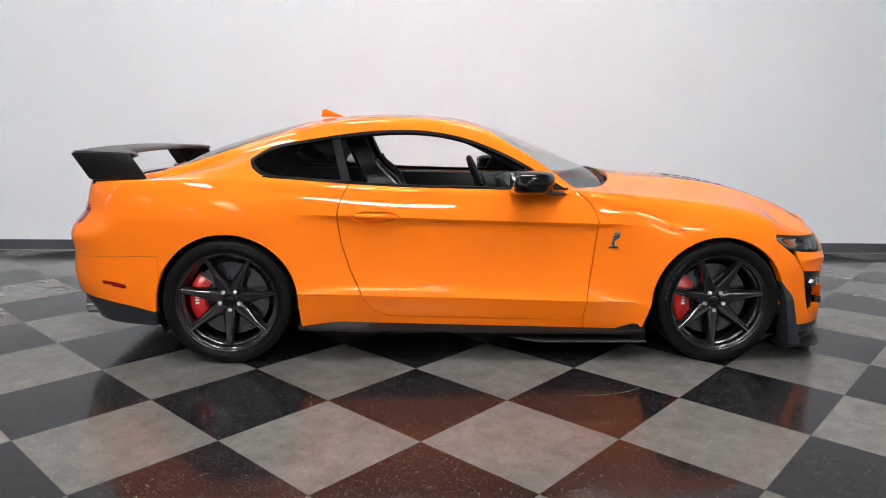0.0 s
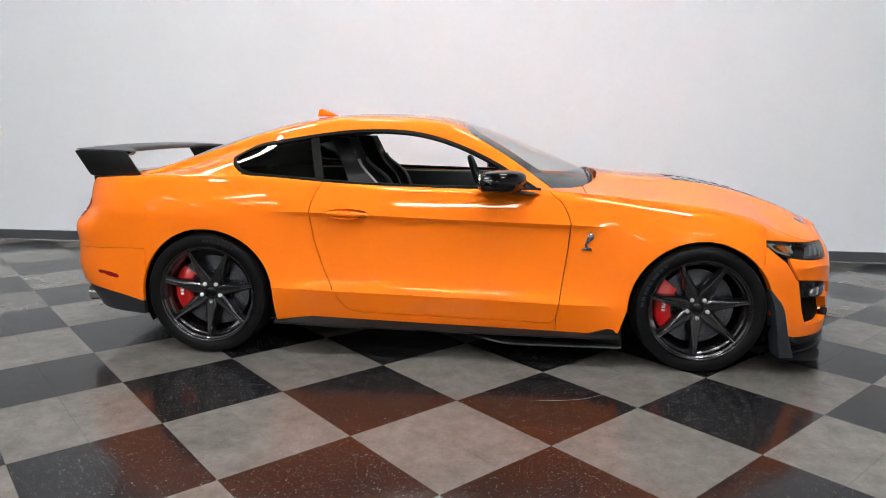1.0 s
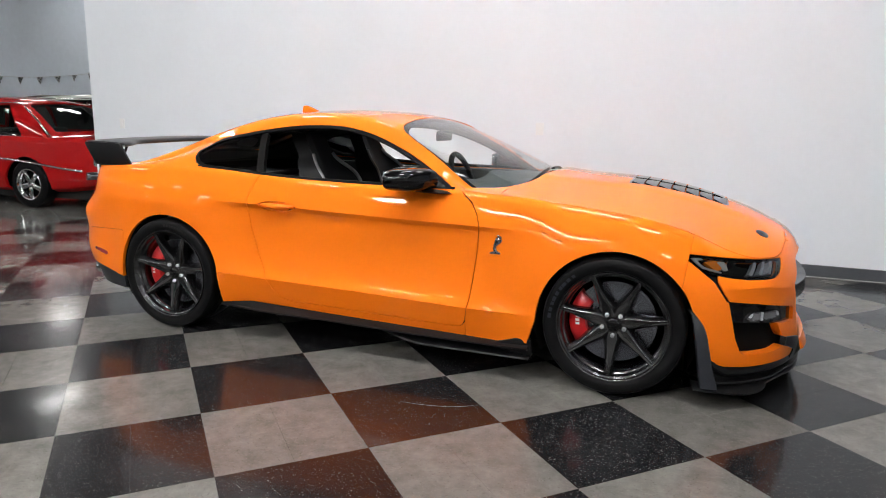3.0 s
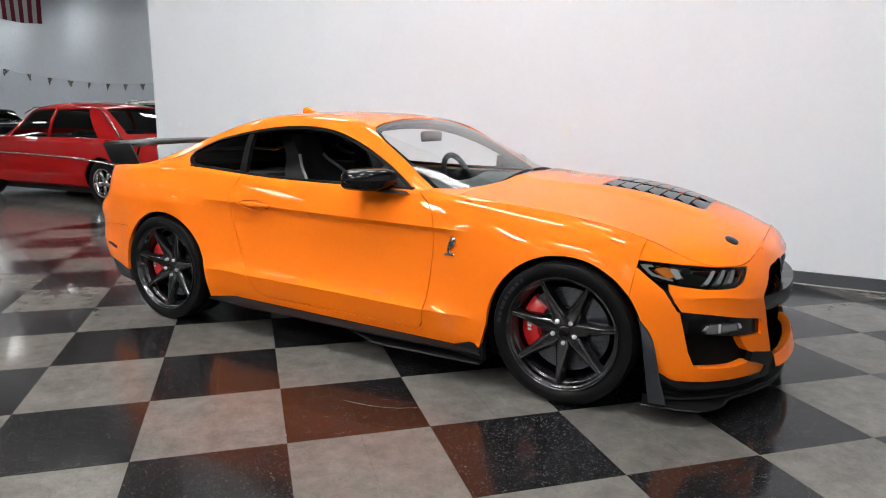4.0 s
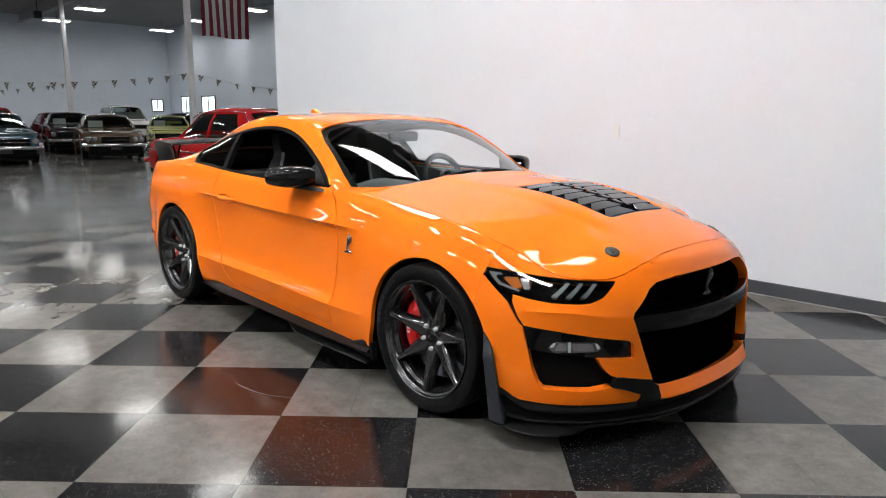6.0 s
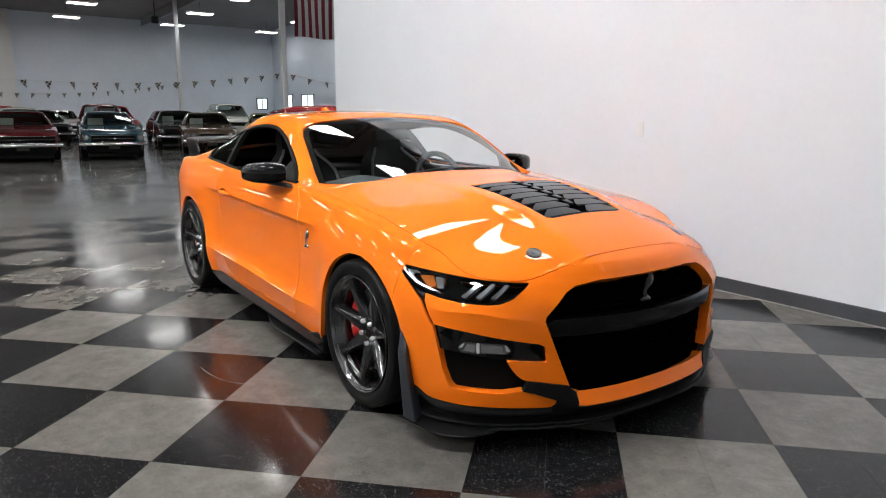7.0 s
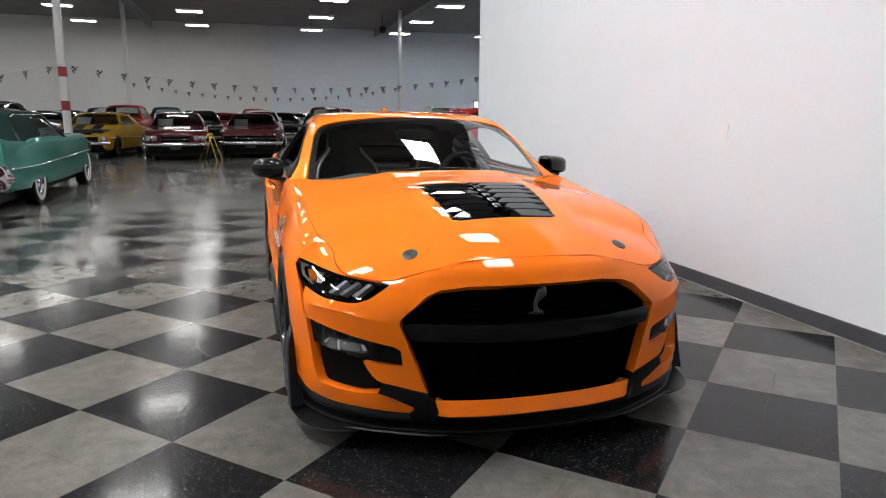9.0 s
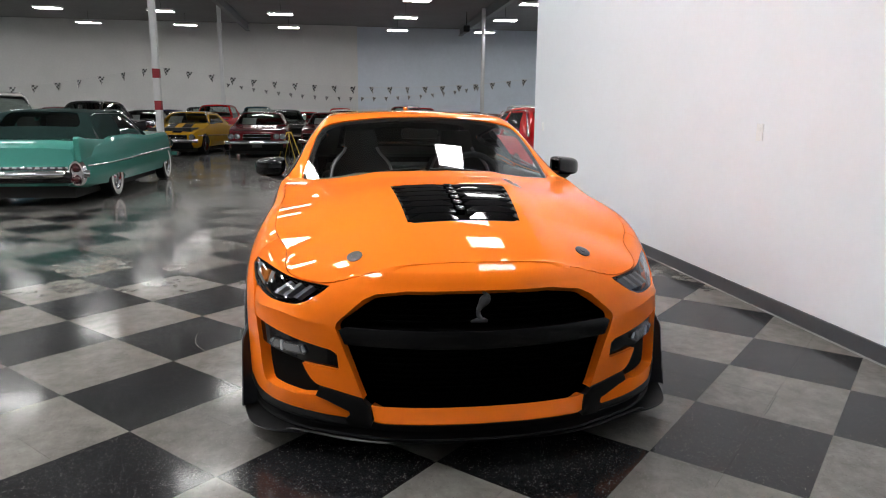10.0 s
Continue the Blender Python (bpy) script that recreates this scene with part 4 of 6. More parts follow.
for s in (-1, 1):
    rows = []
    for z, ins in ((0.094, 0.11), (0.088, 0.02), (0.087, 0.003), (0.084, 0.0), (0.080, 0.003), (0.082, 0.11)):
        depth = ins * np.clip(0.25 + wq / 0.16, 0.3, 1)
        rows.append(np.stack([wx_(wq) - gy / gn * depth, wy_(wq) + gx / gn * depth, z + 0.012 * ease(wq, 0.2, 0.56) + 0 * wq, wq, wq], -1))
    part("splitter_winglet", sheet_mesh(sheet(np.array(rows)), s, 0.0), BLACK_MATT, car, "black winglet at the splitter end", 30)
# upright dark strakes ahead of the front wheels
strake_back = line([(0.098, 1.785), (0.20, 1.768), (0.28, 1.756), (0.40, 1.736), (0.47, 1.712)])
strake_front = line([(0.098, 1.858), (0.13, 1.850), (0.20, 1.826), (0.28, 1.808), (0.36, 1.790), (0.40, 1.775), (0.47, 1.716)])
for s in (-1, 1):
    rows = []
    for z in np.linspace(0.108, 0.47, 18):
        xb, xf = float(strake_back(z)), float(strake_front(z))
        wf = float(skin(np.array(np.interp(xf, plan_x(path_nose), path_nose)), np.array(max(z, 0.2)))[1]) + 0.006
        flare = 0.966 - 0.030 * float(ease(z, 0.36, 0.475))
        wf = max(wf, flare - 0.006)
        prof = [(xb - 0.012, 0.86), (xb - 0.004, flare - 0.02), (xb, flare - 0.002), (xb + 0.006, flare)]
        prof += [(xb + 0.006 + (xf - xb - 0.006) * t, flare + (wf - flare) * t ** 1.4) for t in (0.3, 0.6, 0.85, 1.0)]
        prof += [(xf + 0.004, wf - 0.006), (xf - 0.004, wf - 0.012), (xf - 0.03, wf - 0.06)]
        rows.append(np.array([(x, w, z, 0, 0) for x, w in prof]))
    part("arch_strake", sheet_mesh(sheet(np.array(rows)), s, 0.0), STRAKE, car, "slate grey strake ahead of the front wheel", 35)

# side skirts: a sloped moulding, with a thin blade and an end fin towards the front wheel
for s in (-1, 1):
    rows = []
    for x in np.linspace(-0.985, 0.945, 50):
        top = float(SILL(x))
        low = 0.180 - 0.012 * float(ease(x, -0.5, 0.6))
        w = 0.915 + 0.035 * float(ease(x, -0.99, -0.6))
        rows.append(np.array([(x, 0.86, top + 0.012, 0, 0), (x, 0.907, top + 0.004, 0, 0), (x, w, low + 0.016, 0, 0), (x, w + 0.010, low + 0.012, 0, 0), (x, w + 0.011, low + 0.004, 0, 0), (x, w, low, 0, 0), (x, 0.80, low + 0.004, 0, 0)]))
    skirt = part("side_skirt", sheet_mesh(sheet(np.array(rows)), s, 0.0), BLACK_MATT, car, "matt black side skirt", 30)
    rows = []
    for x in np.linspace(0.02, 0.955, 30):
        w = 0.90 + 0.075 * float(ease(x, 0.0, 0.35))
        z = 0.162 - 0.038 * float(ease(x, 0.02, 0.40))
        rows.append(np.array([(x, 0.84, z + 0.016, 0, 0), (x, w - 0.004, z + 0.010, 0, 0), (x, w, z + 0.006, 0, 0), (x, w - 0.004, z, 0, 0), (x, 0.84, z + 0.002, 0, 0)]))
    part("skirt_blade", sheet_mesh(sheet(np.array(rows)), s, 0.0), BLACK_MATT, skirt, "thin black blade", 30)
    part("skirt_fin", bevelled(prism(bmesh.new(), [(0.70, 0.172), (0.945, 0.130), (0.962, 0.132), (0.955, 0.222), (0.88, 0.224), (0.80, 0.198)], "y", s * 0.90, s * 0.936), 0.004), BLACK_MATT, skirt)

# rear lamps and reflectors
for s in (-1, 1):
    tail_sheet = clip(whole, lambda V: -polygon_distance(V[:, 3], V[:, 2], [(PATH_END - 0.36, 0.845), (PATH_END - 0.83, 0.85), (PATH_END - 0.85, 0.83), (PATH_END - 0.79, 0.748), (PATH_END - 0.36, 0.75)]))
    part("tail_light", sheet_mesh(tail_sheet, s, 0.012, 0.004), RED_LENS, car, "dark red tail light")
    rf = clip(whole, lambda V: -polygon_distance(V[:, 0], V[:, 2], [(-2.07, 0.455), (-2.04, 0.430), (-1.92, 0.410), (-1.895, 0.434), (-2.0, 0.448)]))
    rf = clip(rf, lambda V: V[:, 1] - 0.5)
    part("rear_reflector", sheet_mesh(rf, s, 0.01, 0.0025), RED_LENS, car, "red side reflector")
    part("exhaust_tip", lathe(bmesh.new(), [(0.040, 0.05), (0.050, 0.048), (0.052, -0.06), (0.046, -0.06), (0.040, 0.04)], 24, "x", (-2.17, s * 0.56, 0.265)), CHROME, car, "chrome exhaust tip")
    part("exhaust_tip", lathe(bmesh.new(), [(0.040, 0.05), (0.050, 0.048), (0.052, -0.06), (0.046, -0.06), (0.040, 0.04)], 24, "x", (-2.15, s * 0.68, 0.27)), CHROME, car, "chrome exhaust tip")

# rear wing
wing = part("rear_wing", bmesh.new(), CARBON, car, "black rear wing with angled end plates")
rows = []
for w in np.linspace(0, 0.715, 16):
    sag = -0.012 * (w / 0.7) ** 2
    span = 0.13 * float(ease(w, 0.42, 0.70))
    foil = [(-2.225, 1.156), (-2.16, 1.156), (-2.09, 1.154), (-2.04 + 0.6 * span, 1.150), (-2.02 + span, 1.143), (-2.012 + span, 1.132), (-2.02 + span, 1.122), (-2.04 + 0.6 * span, 1.119), (-2.10, 1.126), (-2.2, 1.148), (-2.225, 1.156)]
    rows.append(np.array([(x, w, z + sag, 0, 0) for x, z in foil]))
part("wing_plane", sheet_mesh(sheet(np.array(rows)), 0, 0.0, 0.0, 0.0004), CARBON, wing, "", 60)
for s in (-1, 1):
    plate = [(-2.225, 1.128), (-2.215, 1.136), (-1.925, 1.132), (-1.91, 1.122), (-1.83, 0.998), (-1.84, 0.990), (-2.125, 0.988), (-2.14, 0.995)]
    part("end_plate", bevelled(prism(bmesh.new(), plate, "y", s * 0.712, s * 0.728), 0.003), CARBON, wing, "flat black end plate")
    part("wing_foot", bevelled(box(bmesh.new(), -2.13, s * 0.66 - 0.05, 0.960, -1.93, s * 0.66 + 0.05, 0.994), 0.006), BLACK_MATT, wing)
    for x0, x1 in ((-2.03, -2.12), (-2.03, -1.95)):
        part("wing_strut", tube(bmesh.new(), [(x0, s * 0.62, 0.975), (x1, s * 0.62, 1.132)], 0.009, 8), BLACK_MATT, wing)
    part("strut_bar", tube(bmesh.new(), [(-2.13, s * 0.62, 1.128), (-1.94, s * 0.62, 1.124)], 0.008, 8), BLACK_MATT, wing)

# hood vent: sunken black panel with raked louvres in two banks
def vent_z(x, w, drop):
    return float(hood_z(np.array(x), np.array(w))) - drop


vent = part("hood_vent", sheet_mesh(clip(hood_sheet, lambda V: 0.010 - polygon_distance(V[:, 0], V[:, 1], VENT)), 0, 0.0, -0.050), BLACK_VOID, car, "gloss black louvred hood vent")
# flaps like scales, flush with the hood; their front corners are cut back, so that dark triangles open beside the spine and the outer edge
for k in range(7):
    xa = 1.338 + 0.0735 * k
    half = 0.279 - 0.079 * (xa - 1.33)
    for s in (-1, 1):
        rows = []
        for w in np.linspace(0.026, half, 24):
            cut = 0.048 * max(0.0, (w - half + 0.062) / 0.062, (0.066 - w) / 0.040)
            x0, x1 = xa + cut, xa + 0.0695
            prof = [(x0, -0.012), (x0 + 0.001, -0.002)] + [(x0 + 0.004 + (x1 - x0 - 0.006) * t, 0.001) for t in (0, 0.25, 0.5, 0.75, 1.0)] + [(x1 - 0.0005, -0.001), (x1, -0.008)]
            rows.append(np.array([(x, w, vent_z(x, w, -h), 0, 0) for x, h in prof]))
        part("louvre", sheet_mesh(sheet(np.array(rows)), s, 0.0, 0, 0.0002), BLACK_GLOSS, vent, "", 30)
    if k < 6:
        top = vent_z(xa + 0.03, 0, -0.004)
        m = Matrix.Translation((xa + 0.03, 0, top)) @ Matrix.Rotation(math.atan2(vent_z(xa, 0, 0) - vent_z(xa + 0.06, 0, 0), 0.06), 4, "Y")
        part("spine_block", bevelled(box(bmesh.new(), -0.024, -0.019, -0.03, 0.024, 0.019, 0.0, 0, m), 0.003), BLACK_GLOSS, vent)
part("vent_lip", sheet_mesh(clip(clip(hood_sheet, lambda V: 0.001 - polygon_distance(V[:, 0], V[:, 1], VENT)), lambda V: polygon_distance(V[:, 0], V[:, 1], VENT) + 0.012), 0, 0.02, -0.003, 0.0002), BLACK_MATT, vent)

# hood pins
for s in (-1, 1):
    px, pw = 2.017, 0.472
    z = vent_z(px, pw, 0)
    ux = Vector((0.04, 0, vent_z(px + 0.02, pw, 0) - vent_z(px - 0.02, pw, 0)))
    uw = Vector((0, s * 0.04, vent_z(px, pw + 0.02, 0) - vent_z(px, pw - 0.02, 0)))
    n = ux.cross(uw) * (1 if s > 0 else -1)
    bm = lathe(bmesh.new(), [(0.0, 0.0055), (0.010, 0.0055), (0.012, 0.0035), (0.027, 0.0035), (0.032, 0.002), (0.033, -0.01)], 28, "z")
    bmesh.ops.transform(bm, matrix=Matrix.Translation((px, s * pw, z)) @ n.to_track_quat("Z", "X").to_matrix().to_4x4() @ Matrix.Diagonal((1, 1, 1, 1)), verts=bm.verts)
    part("hood_pin", bm, PIN_METAL, car, "round dark metal hood pin")

# cowl, wipers, antenna
cowl_bm = top_grid(0.50, 0.95, 24, 0.84, 24, lambda x, w: 0.905 + 0.05 * (1 - (w / 0.84) ** 2) + 0 * x)
part("cowl", sheet_mesh(cowl_bm, 0, 0.0), BLACK_MATT, car, "black plastic cowl under the windshield")


def glass_z(x, w):
    sec = section(x)
    return float(np.interp(abs(w), sec[::-1, 1], sec[::-1, 2]))


for w0, w1, k0, k1 in ((-0.64, -0.06, 0.015, 0.05), (-0.02, 0.58, 0.045, 0.02)):
    pts = []
    for t in np.linspace(0, 1, 12):
        w = w0 + (w1 - w0) * t
        x = float(COWL(abs(w))) - (k0 + (k1 - k0) * t)
        pts.append((x, w, glass_z(x, w) + 0.014))
    part("wiper", tube(bmesh.new(), pts, 0.009, 8, [0.7] + [1.0] * 10 + [0.6]), BLACK_MATT, car, "black windshield wiper")
bm = prism(bmesh.new(), [(-0.955, 1.352), (-0.945, 1.398), (-0.92, 1.402), (-0.895, 1.392), (-0.80, 1.352)], "y", -0.018, 0.018)
part("antenna_fin", bevelled(bm, 0.008, 3), ORANGE, car, "small orange roof antenna fin", 50)

# door handles and mirrors
for s in (-1, 1):
    hx, hw = skin(path_at(-0.56), np.array(0.823))
    bm = bmesh.new()
    pts = [(-0.675 + 0.23 * t, s * (float(hw) - 0.006 + 0.022 * math.sin(math.pi * t) ** 0.5), 0.823 - 0.004 * t) for t in np.linspace(0, 1, 14)]
    tube(bm, pts, 0.015, 10, [0.6 + 0.6 * math.sin(math.pi * t) for t in np.linspace(0, 1, 14)])
    part("door_handle", bm, ORANGE, doors[s], "orange door handle")
    part("handle_recess", sheet_mesh(clip(door_whole, lambda V: 0.0005 - HANDLE(V)), s, 0.0, -0.020), ORANGE, doors[s], "oval cup behind the handle")
    mirror = part("side_mirror", bmesh.new(), BLACK_GLOSS, car, "gloss black side mirror")
    rows = []
    for y, x0, x1, z0, z1 in ((0.878, 0.215, 0.405, 0.985, 1.055), (0.884, 0.195, 0.418, 0.970, 1.070), (0.91, 0.182, 0.412, 0.960, 1.076), (0.95, 0.176, 0.398, 0.956, 1.075), (1.00, 0.172, 0.368, 0.957, 1.069), (1.03, 0.172, 0.335, 0.962, 1.060), (1.05, 0.176, 0.295, 0.972, 1.046), (1.059, 0.182, 0.26, 0.985, 1.03), (1.062, 0.20, 0.235, 1.0, 1.015)):
        ring = []
        for a in np.linspace(0, 2 * math.pi, 33):
            ca, sa = math.cos(a), math.sin(a)
            p = 0.35 if ca < 0 else 0.62
            ring.append(((x0 + x1) / 2 + (x1 - x0) / 2 * math.copysign(abs(ca) ** p, ca), y, (z0 + z1) / 2 + (z1 - z0) / 2 * math.copysign(abs(sa) ** (0.6 if sa > 0 else 0.38), sa), 0, 0))
        rows.append(np.array(ring))
    part("mirror_housing", sheet_mesh(sheet(np.array(rows)), s, 0.0, 0.0, 0.0004), BLACK_GLOSS, mirror, "", 60)
    part("mirror_glass", bevelled(prism(bmesh.new(), [(s * 0.905, 0.975), (s * 1.025, 0.975), (s * 1.04, 1.03), (s * 1.02, 1.053), (s * 0.91, 1.060)], "x", 0.166, 0.180), 0.003), CHROME, mirror)
    rows = []
    for x, y, hw, z0, z1 in ((0.30, 0.955, 0.030, 0.955, 0.966), (0.36, 0.93, 0.036, 0.947, 0.966), (0.42, 0.895, 0.036, 0.942, 0.960), (0.47, 0.86, 0.030, 0.938, 0.955), (0.50, 0.835, 0.02, 0.936, 0.952)):
        rows.append(np.array([(x - 0.4 * hw, y - hw, z1, 0, 0), (x, y, z1 + 0.002, 0, 0), (x + 0.5 * hw, y + hw, (z0 + z1) / 2, 0, 0), (x, y, z0, 0, 0), (x - 0.4 * hw, y - hw, z0, 0, 0), (x - 0.4 * hw, y - hw, z1, 0, 0)]))
    part("mirror_arm", sheet_mesh(sheet(np.array(rows)), s, 0.0), BLACK_MATT, mirror, "", 50)
    sail = clip(clip(cabin, lambda V: -0.020 - SIDE_CUT(V)), lambda V: V[:, 0] - 0.215 - 0.42 * (V[:, 2] - 0.955))
    part("mirror_sail", sheet_mesh(sail, s, 0.02, 0.001), BLACK_MATT, mirror)


LUG = material("bright lug nut steel", (0.80, 0.80, 0.81), 0.18, 0.55, grain=0.05, scale=60)


MARK_BLUE = material("faded blue tyre marking", (0.009, 0.012, 0.020), 0.6, grain=0.3, scale=80)
MARK_GREY = material("faded grey tyre marking", (0.009, 0.009, 0.009), 0.6, grain=0.3, scale=80)


# ---- wheels ----
def wheel(side, wx):
    w = part("wheel", bmesh.new(), RIM, car, "dark seven-spoke alloy wheel with red caliper")
    w.matrix_basis = pose(wx, side * 0.815, HUB_Z + 0.009)
    o = side
    prof = [(0.270, 0.118), (0.277, 0.134), (0.293, 0.143), (0.318, 0.146), (0.336, 0.139), (0.3445, 0.124), (0.347, 0.09), (0.347, 0.062), (0.339, 0.060), (0.339, 0.052), (0.347, 0.050), (0.347, 0.012), (0.339, 0.010), (0.339, -0.010),
            (0.347, -0.012), (0.347, -0.09), (0.3445, -0.124), (0.336, -0.139), (0.29, -0.143), (0.262, -0.12)]
    part("tyre", lathe(bmesh.new(), [(r, o * h) for r, h in prof], 72), RUBBER, w, "low black tyre", 30)
    part("rim", lathe(bmesh.new(), [(r, o * h) for r, h in [(0.273, 0.122), (0.2755, 0.133), (0.2755, 0.138), (0.2735, 0.1415), (0.270, 0.1415), (0.267, 0.138), (0.265, 0.128), (0.261, 0.124), (0.257, 0.122), (0.2545, 0.117), (0.253, 0.100), (0.249, 0.092), (0.245, 0.090), (0.241, 0.084), (0.238, 0.06), (0.232, -0.10), (0.262, -0.12)]], 96), RIM, w, "glossy dark rim", 50)
    for k in range(7):
        a = radians(114 + 360 / 7 * k)
        bm = bmesh.new()
        st = []
        for r, f, wf, wb in ((0.030, 0.080, 0.024, 0.030), (0.075, 0.088, 0.036, 0.048), (0.13, 0.101, 0.026, 0.038), (0.19, 0.114, 0.0165, 0.026), (0.240, 0.122, 0.0135, 0.024), (0.263, 0.124, 0.014, 0.030)):
            st.append([bm.verts.new((r, o * h, q)) for q, h in ((-wb, f - 0.046), (-wf, f - 0.010), (-wf * 0.62, f), (0, f - 0.004), (wf * 0.62, f), (wf, f - 0.010), (wb, f - 0.046))])
        for A, B in zip(st, st[1:]):
            for i in range(7):
                bm.faces.new((A[i], A[(i + 1) % 7], B[(i + 1) % 7], B[i]))
        bm.faces.new(st[0])
        bm.faces.new(st[-1])
        bmesh.ops.recalc_face_normals(bm, faces=bm.faces)
        bmesh.ops.bevel(bm, geom=[e for e in bm.edges if len(e.link_faces) == 2 and e.calc_face_angle(0) > 0.6 and abs((e.verts[0].co - e.verts[1].co).normalized().x) > 0.5], offset=0.0022, segments=2, affect="EDGES", profile=0.5)
        bmesh.ops.rotate(bm, matrix=Matrix.Rotation(-a, 3, "Y"), verts=bm.verts)
        part("spoke", bm, RIM, w, "", 40)
    part("hub", lathe(bmesh.new(), [(0.0, o * 0.070), (0.030, o * 0.072), (0.034, o * 0.084), (0.040, o * 0.084), (0.046, o * 0.074), (0.074, o * 0.076), (0.082, o * 0.060), (0.082, o * 0.03)], 40), RIM, w)
    part("centre_cap", lathe(bmesh.new(), [(0.0, o * 0.086), (0.022, o * 0.085), (0.029, o * 0.080), (0.030, o * 0.07)], 28), BLACK_GLOSS, w)
    for k in range(5):
        a = radians(-90 + 72 * k)
        bm = lathe(bmesh.new(), [(0.0, o * 0.099), (0.006, o * 0.098), (0.0105, o * 0.092), (0.0115, o * 0.070)], 12, "y", (0.056 * math.cos(a), 0, 0.056 * math.sin(a)))
        part("lug_nut", bm, LUG, w, "chrome lug nut")
    part("disc_hat", lathe(bmesh.new(), [(0.05, o * 0.052), (0.085, o * 0.050), (0.108, o * 0.046), (0.112, o * 0.03)], 40), BLACK_MATT, w)
    part("brake_disc", lathe(bmesh.new(), [(0.07, o * 0.045), (0.09, o * 0.030), (0.10, o * 0.028), (0.205, o * 0.028), (0.205, o * -0.004), (0.10, o * -0.004)], 56), STEEL, w, "steel brake disc", 30)
    # worn lettering on the tyre wall, as plain bars
    first, last, tone = (128, 178, MARK_BLUE) if wx > 0 else (58, 92, MARK_GREY)
    for k in range(9):
        bm = bmesh.new()
        a0 = first + (last - first) * k / 9
        a1 = a0 + (last - first) / 9 * (0.55 + 0.3 * ((k * 7) % 3) / 2)
        ring = [[bm.verts.new((r * math.cos(radians(q)), o * h, r * math.sin(radians(q)))) for r, h in ((0.300, 0.1465), (0.316, 0.1480))] for q in np.linspace(a0, a1, 4)]
        for A, B in zip(ring, ring[1:]):
            bm.faces.new((A[0], A[1], B[1], B[0]))
        part("tyre_mark", bm, tone, w, "faded bar on the tyre wall")
    cal = bmesh.new()
    ring = []
    for k in range(15):
        a = radians(140 + 75 * k / 14)
        end = 1 - 0.35 * abs(k / 7 - 1) ** 3
        ring.append([cal.verts.new((r * math.cos(a), o * h, r * math.sin(a))) for r, h in ((0.135, 0.02), (0.14, 0.060 * end), (0.16, 0.070 * end), (0.195, 0.068 * end), (0.222, 0.05 * end), (0.224, -0.02))])
    for A, B in zip(ring, ring[1:]):
        for i in range(6):
            cal.faces.new((A[i], A[(i + 1) % 6], B[(i + 1) % 6], B[i]))
    cal.faces.new(ring[0])
    cal.faces.new(ring[-1])
    bmesh.ops.recalc_face_normals(cal, faces=cal.faces)
    caliper = part("brake_caliper", cal, RED_CALIPER, w, "bright red brake caliper", 35)
    for k in range(4):
        q = radians(168 + 6 * k)
        bm = box(bmesh.new(), -0.010, -0.001, -0.0065, 0.010, 0.001, 0.0065, 0.001)
        bmesh.ops.transform(bm, matrix=Matrix.Translation((0.178 * math.cos(q), o * 0.0705, 0.178 * math.sin(q))) @ Matrix.Rotation(-q, 4, "Y"), verts=bm.verts)
        part("caliper_mark", bm, PAPER, caliper, "small white bar")
    return w


for s in (-1, 1):
    for wx in (-WHEEL_X, WHEEL_X):
        wheel(s, wx)
        # wheel housing
        bm = bmesh.new()
        arc = [(wx + (ARCH_R + 0.012) * math.cos(a), HUB_Z + (ARCH_R + 0.012) * math.sin(a)) for a in np.linspace(-0.45, math.pi + 0.45, 30)]
        A = [bm.verts.new((x, s * 0.905, z)) for x, z in arc]
        B = [bm.verts.new((x, s * 0.62, z)) for x, z in arc]
        for i in range(29):
            bm.faces.new((A[i], A[i + 1], B[i + 1], B[i]))
        bm.faces.new(B)
        part("wheel_housing", bm, BLACK_VOID, car)
# panel and tray behind the grille, in the same painted-in shade
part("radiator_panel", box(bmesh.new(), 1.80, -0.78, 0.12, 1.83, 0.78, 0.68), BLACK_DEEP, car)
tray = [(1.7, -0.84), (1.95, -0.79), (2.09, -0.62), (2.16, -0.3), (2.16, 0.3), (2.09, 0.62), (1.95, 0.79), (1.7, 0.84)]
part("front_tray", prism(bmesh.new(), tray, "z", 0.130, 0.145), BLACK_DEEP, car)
part("underbody", box(bmesh.new(), -1.9, -0.70, 0.15, 1.65, 0.70, 0.19), BLACK_VOID, car)

# ---- cabin fittings ----
part("cabin_floor", box(bmesh.new(), -1.6, -0.70, 0.24, 0.75, 0.70, 0.28, 0.01), DASH, car)
part("rear_bulkhead", box(bmesh.new(), -1.5, -0.70, 0.28, -1.02, 0.70, 0.86, 0.06), LEATHER, car)
part("parcel_shelf", box(bmesh.new(), -1.85, -0.66, 0.86, -1.40, 0.66, 0.90, 0.01), DASH, car)
for s in (-1, 1):
    part("door_card", box(bmesh.new(), -0.72, s * 0.80 - 0.03, 0.30, 0.55, s * 0.80 + 0.03, 0.955, 0.02), DASH, doors[s], "dark inner door panel")
    part("side_trim", box(bmesh.new(), -1.5, s * 0.76 - 0.03, 0.30, -0.73, s * 0.76 + 0.03, 0.975, 0.02), DASH, car)
rows = []
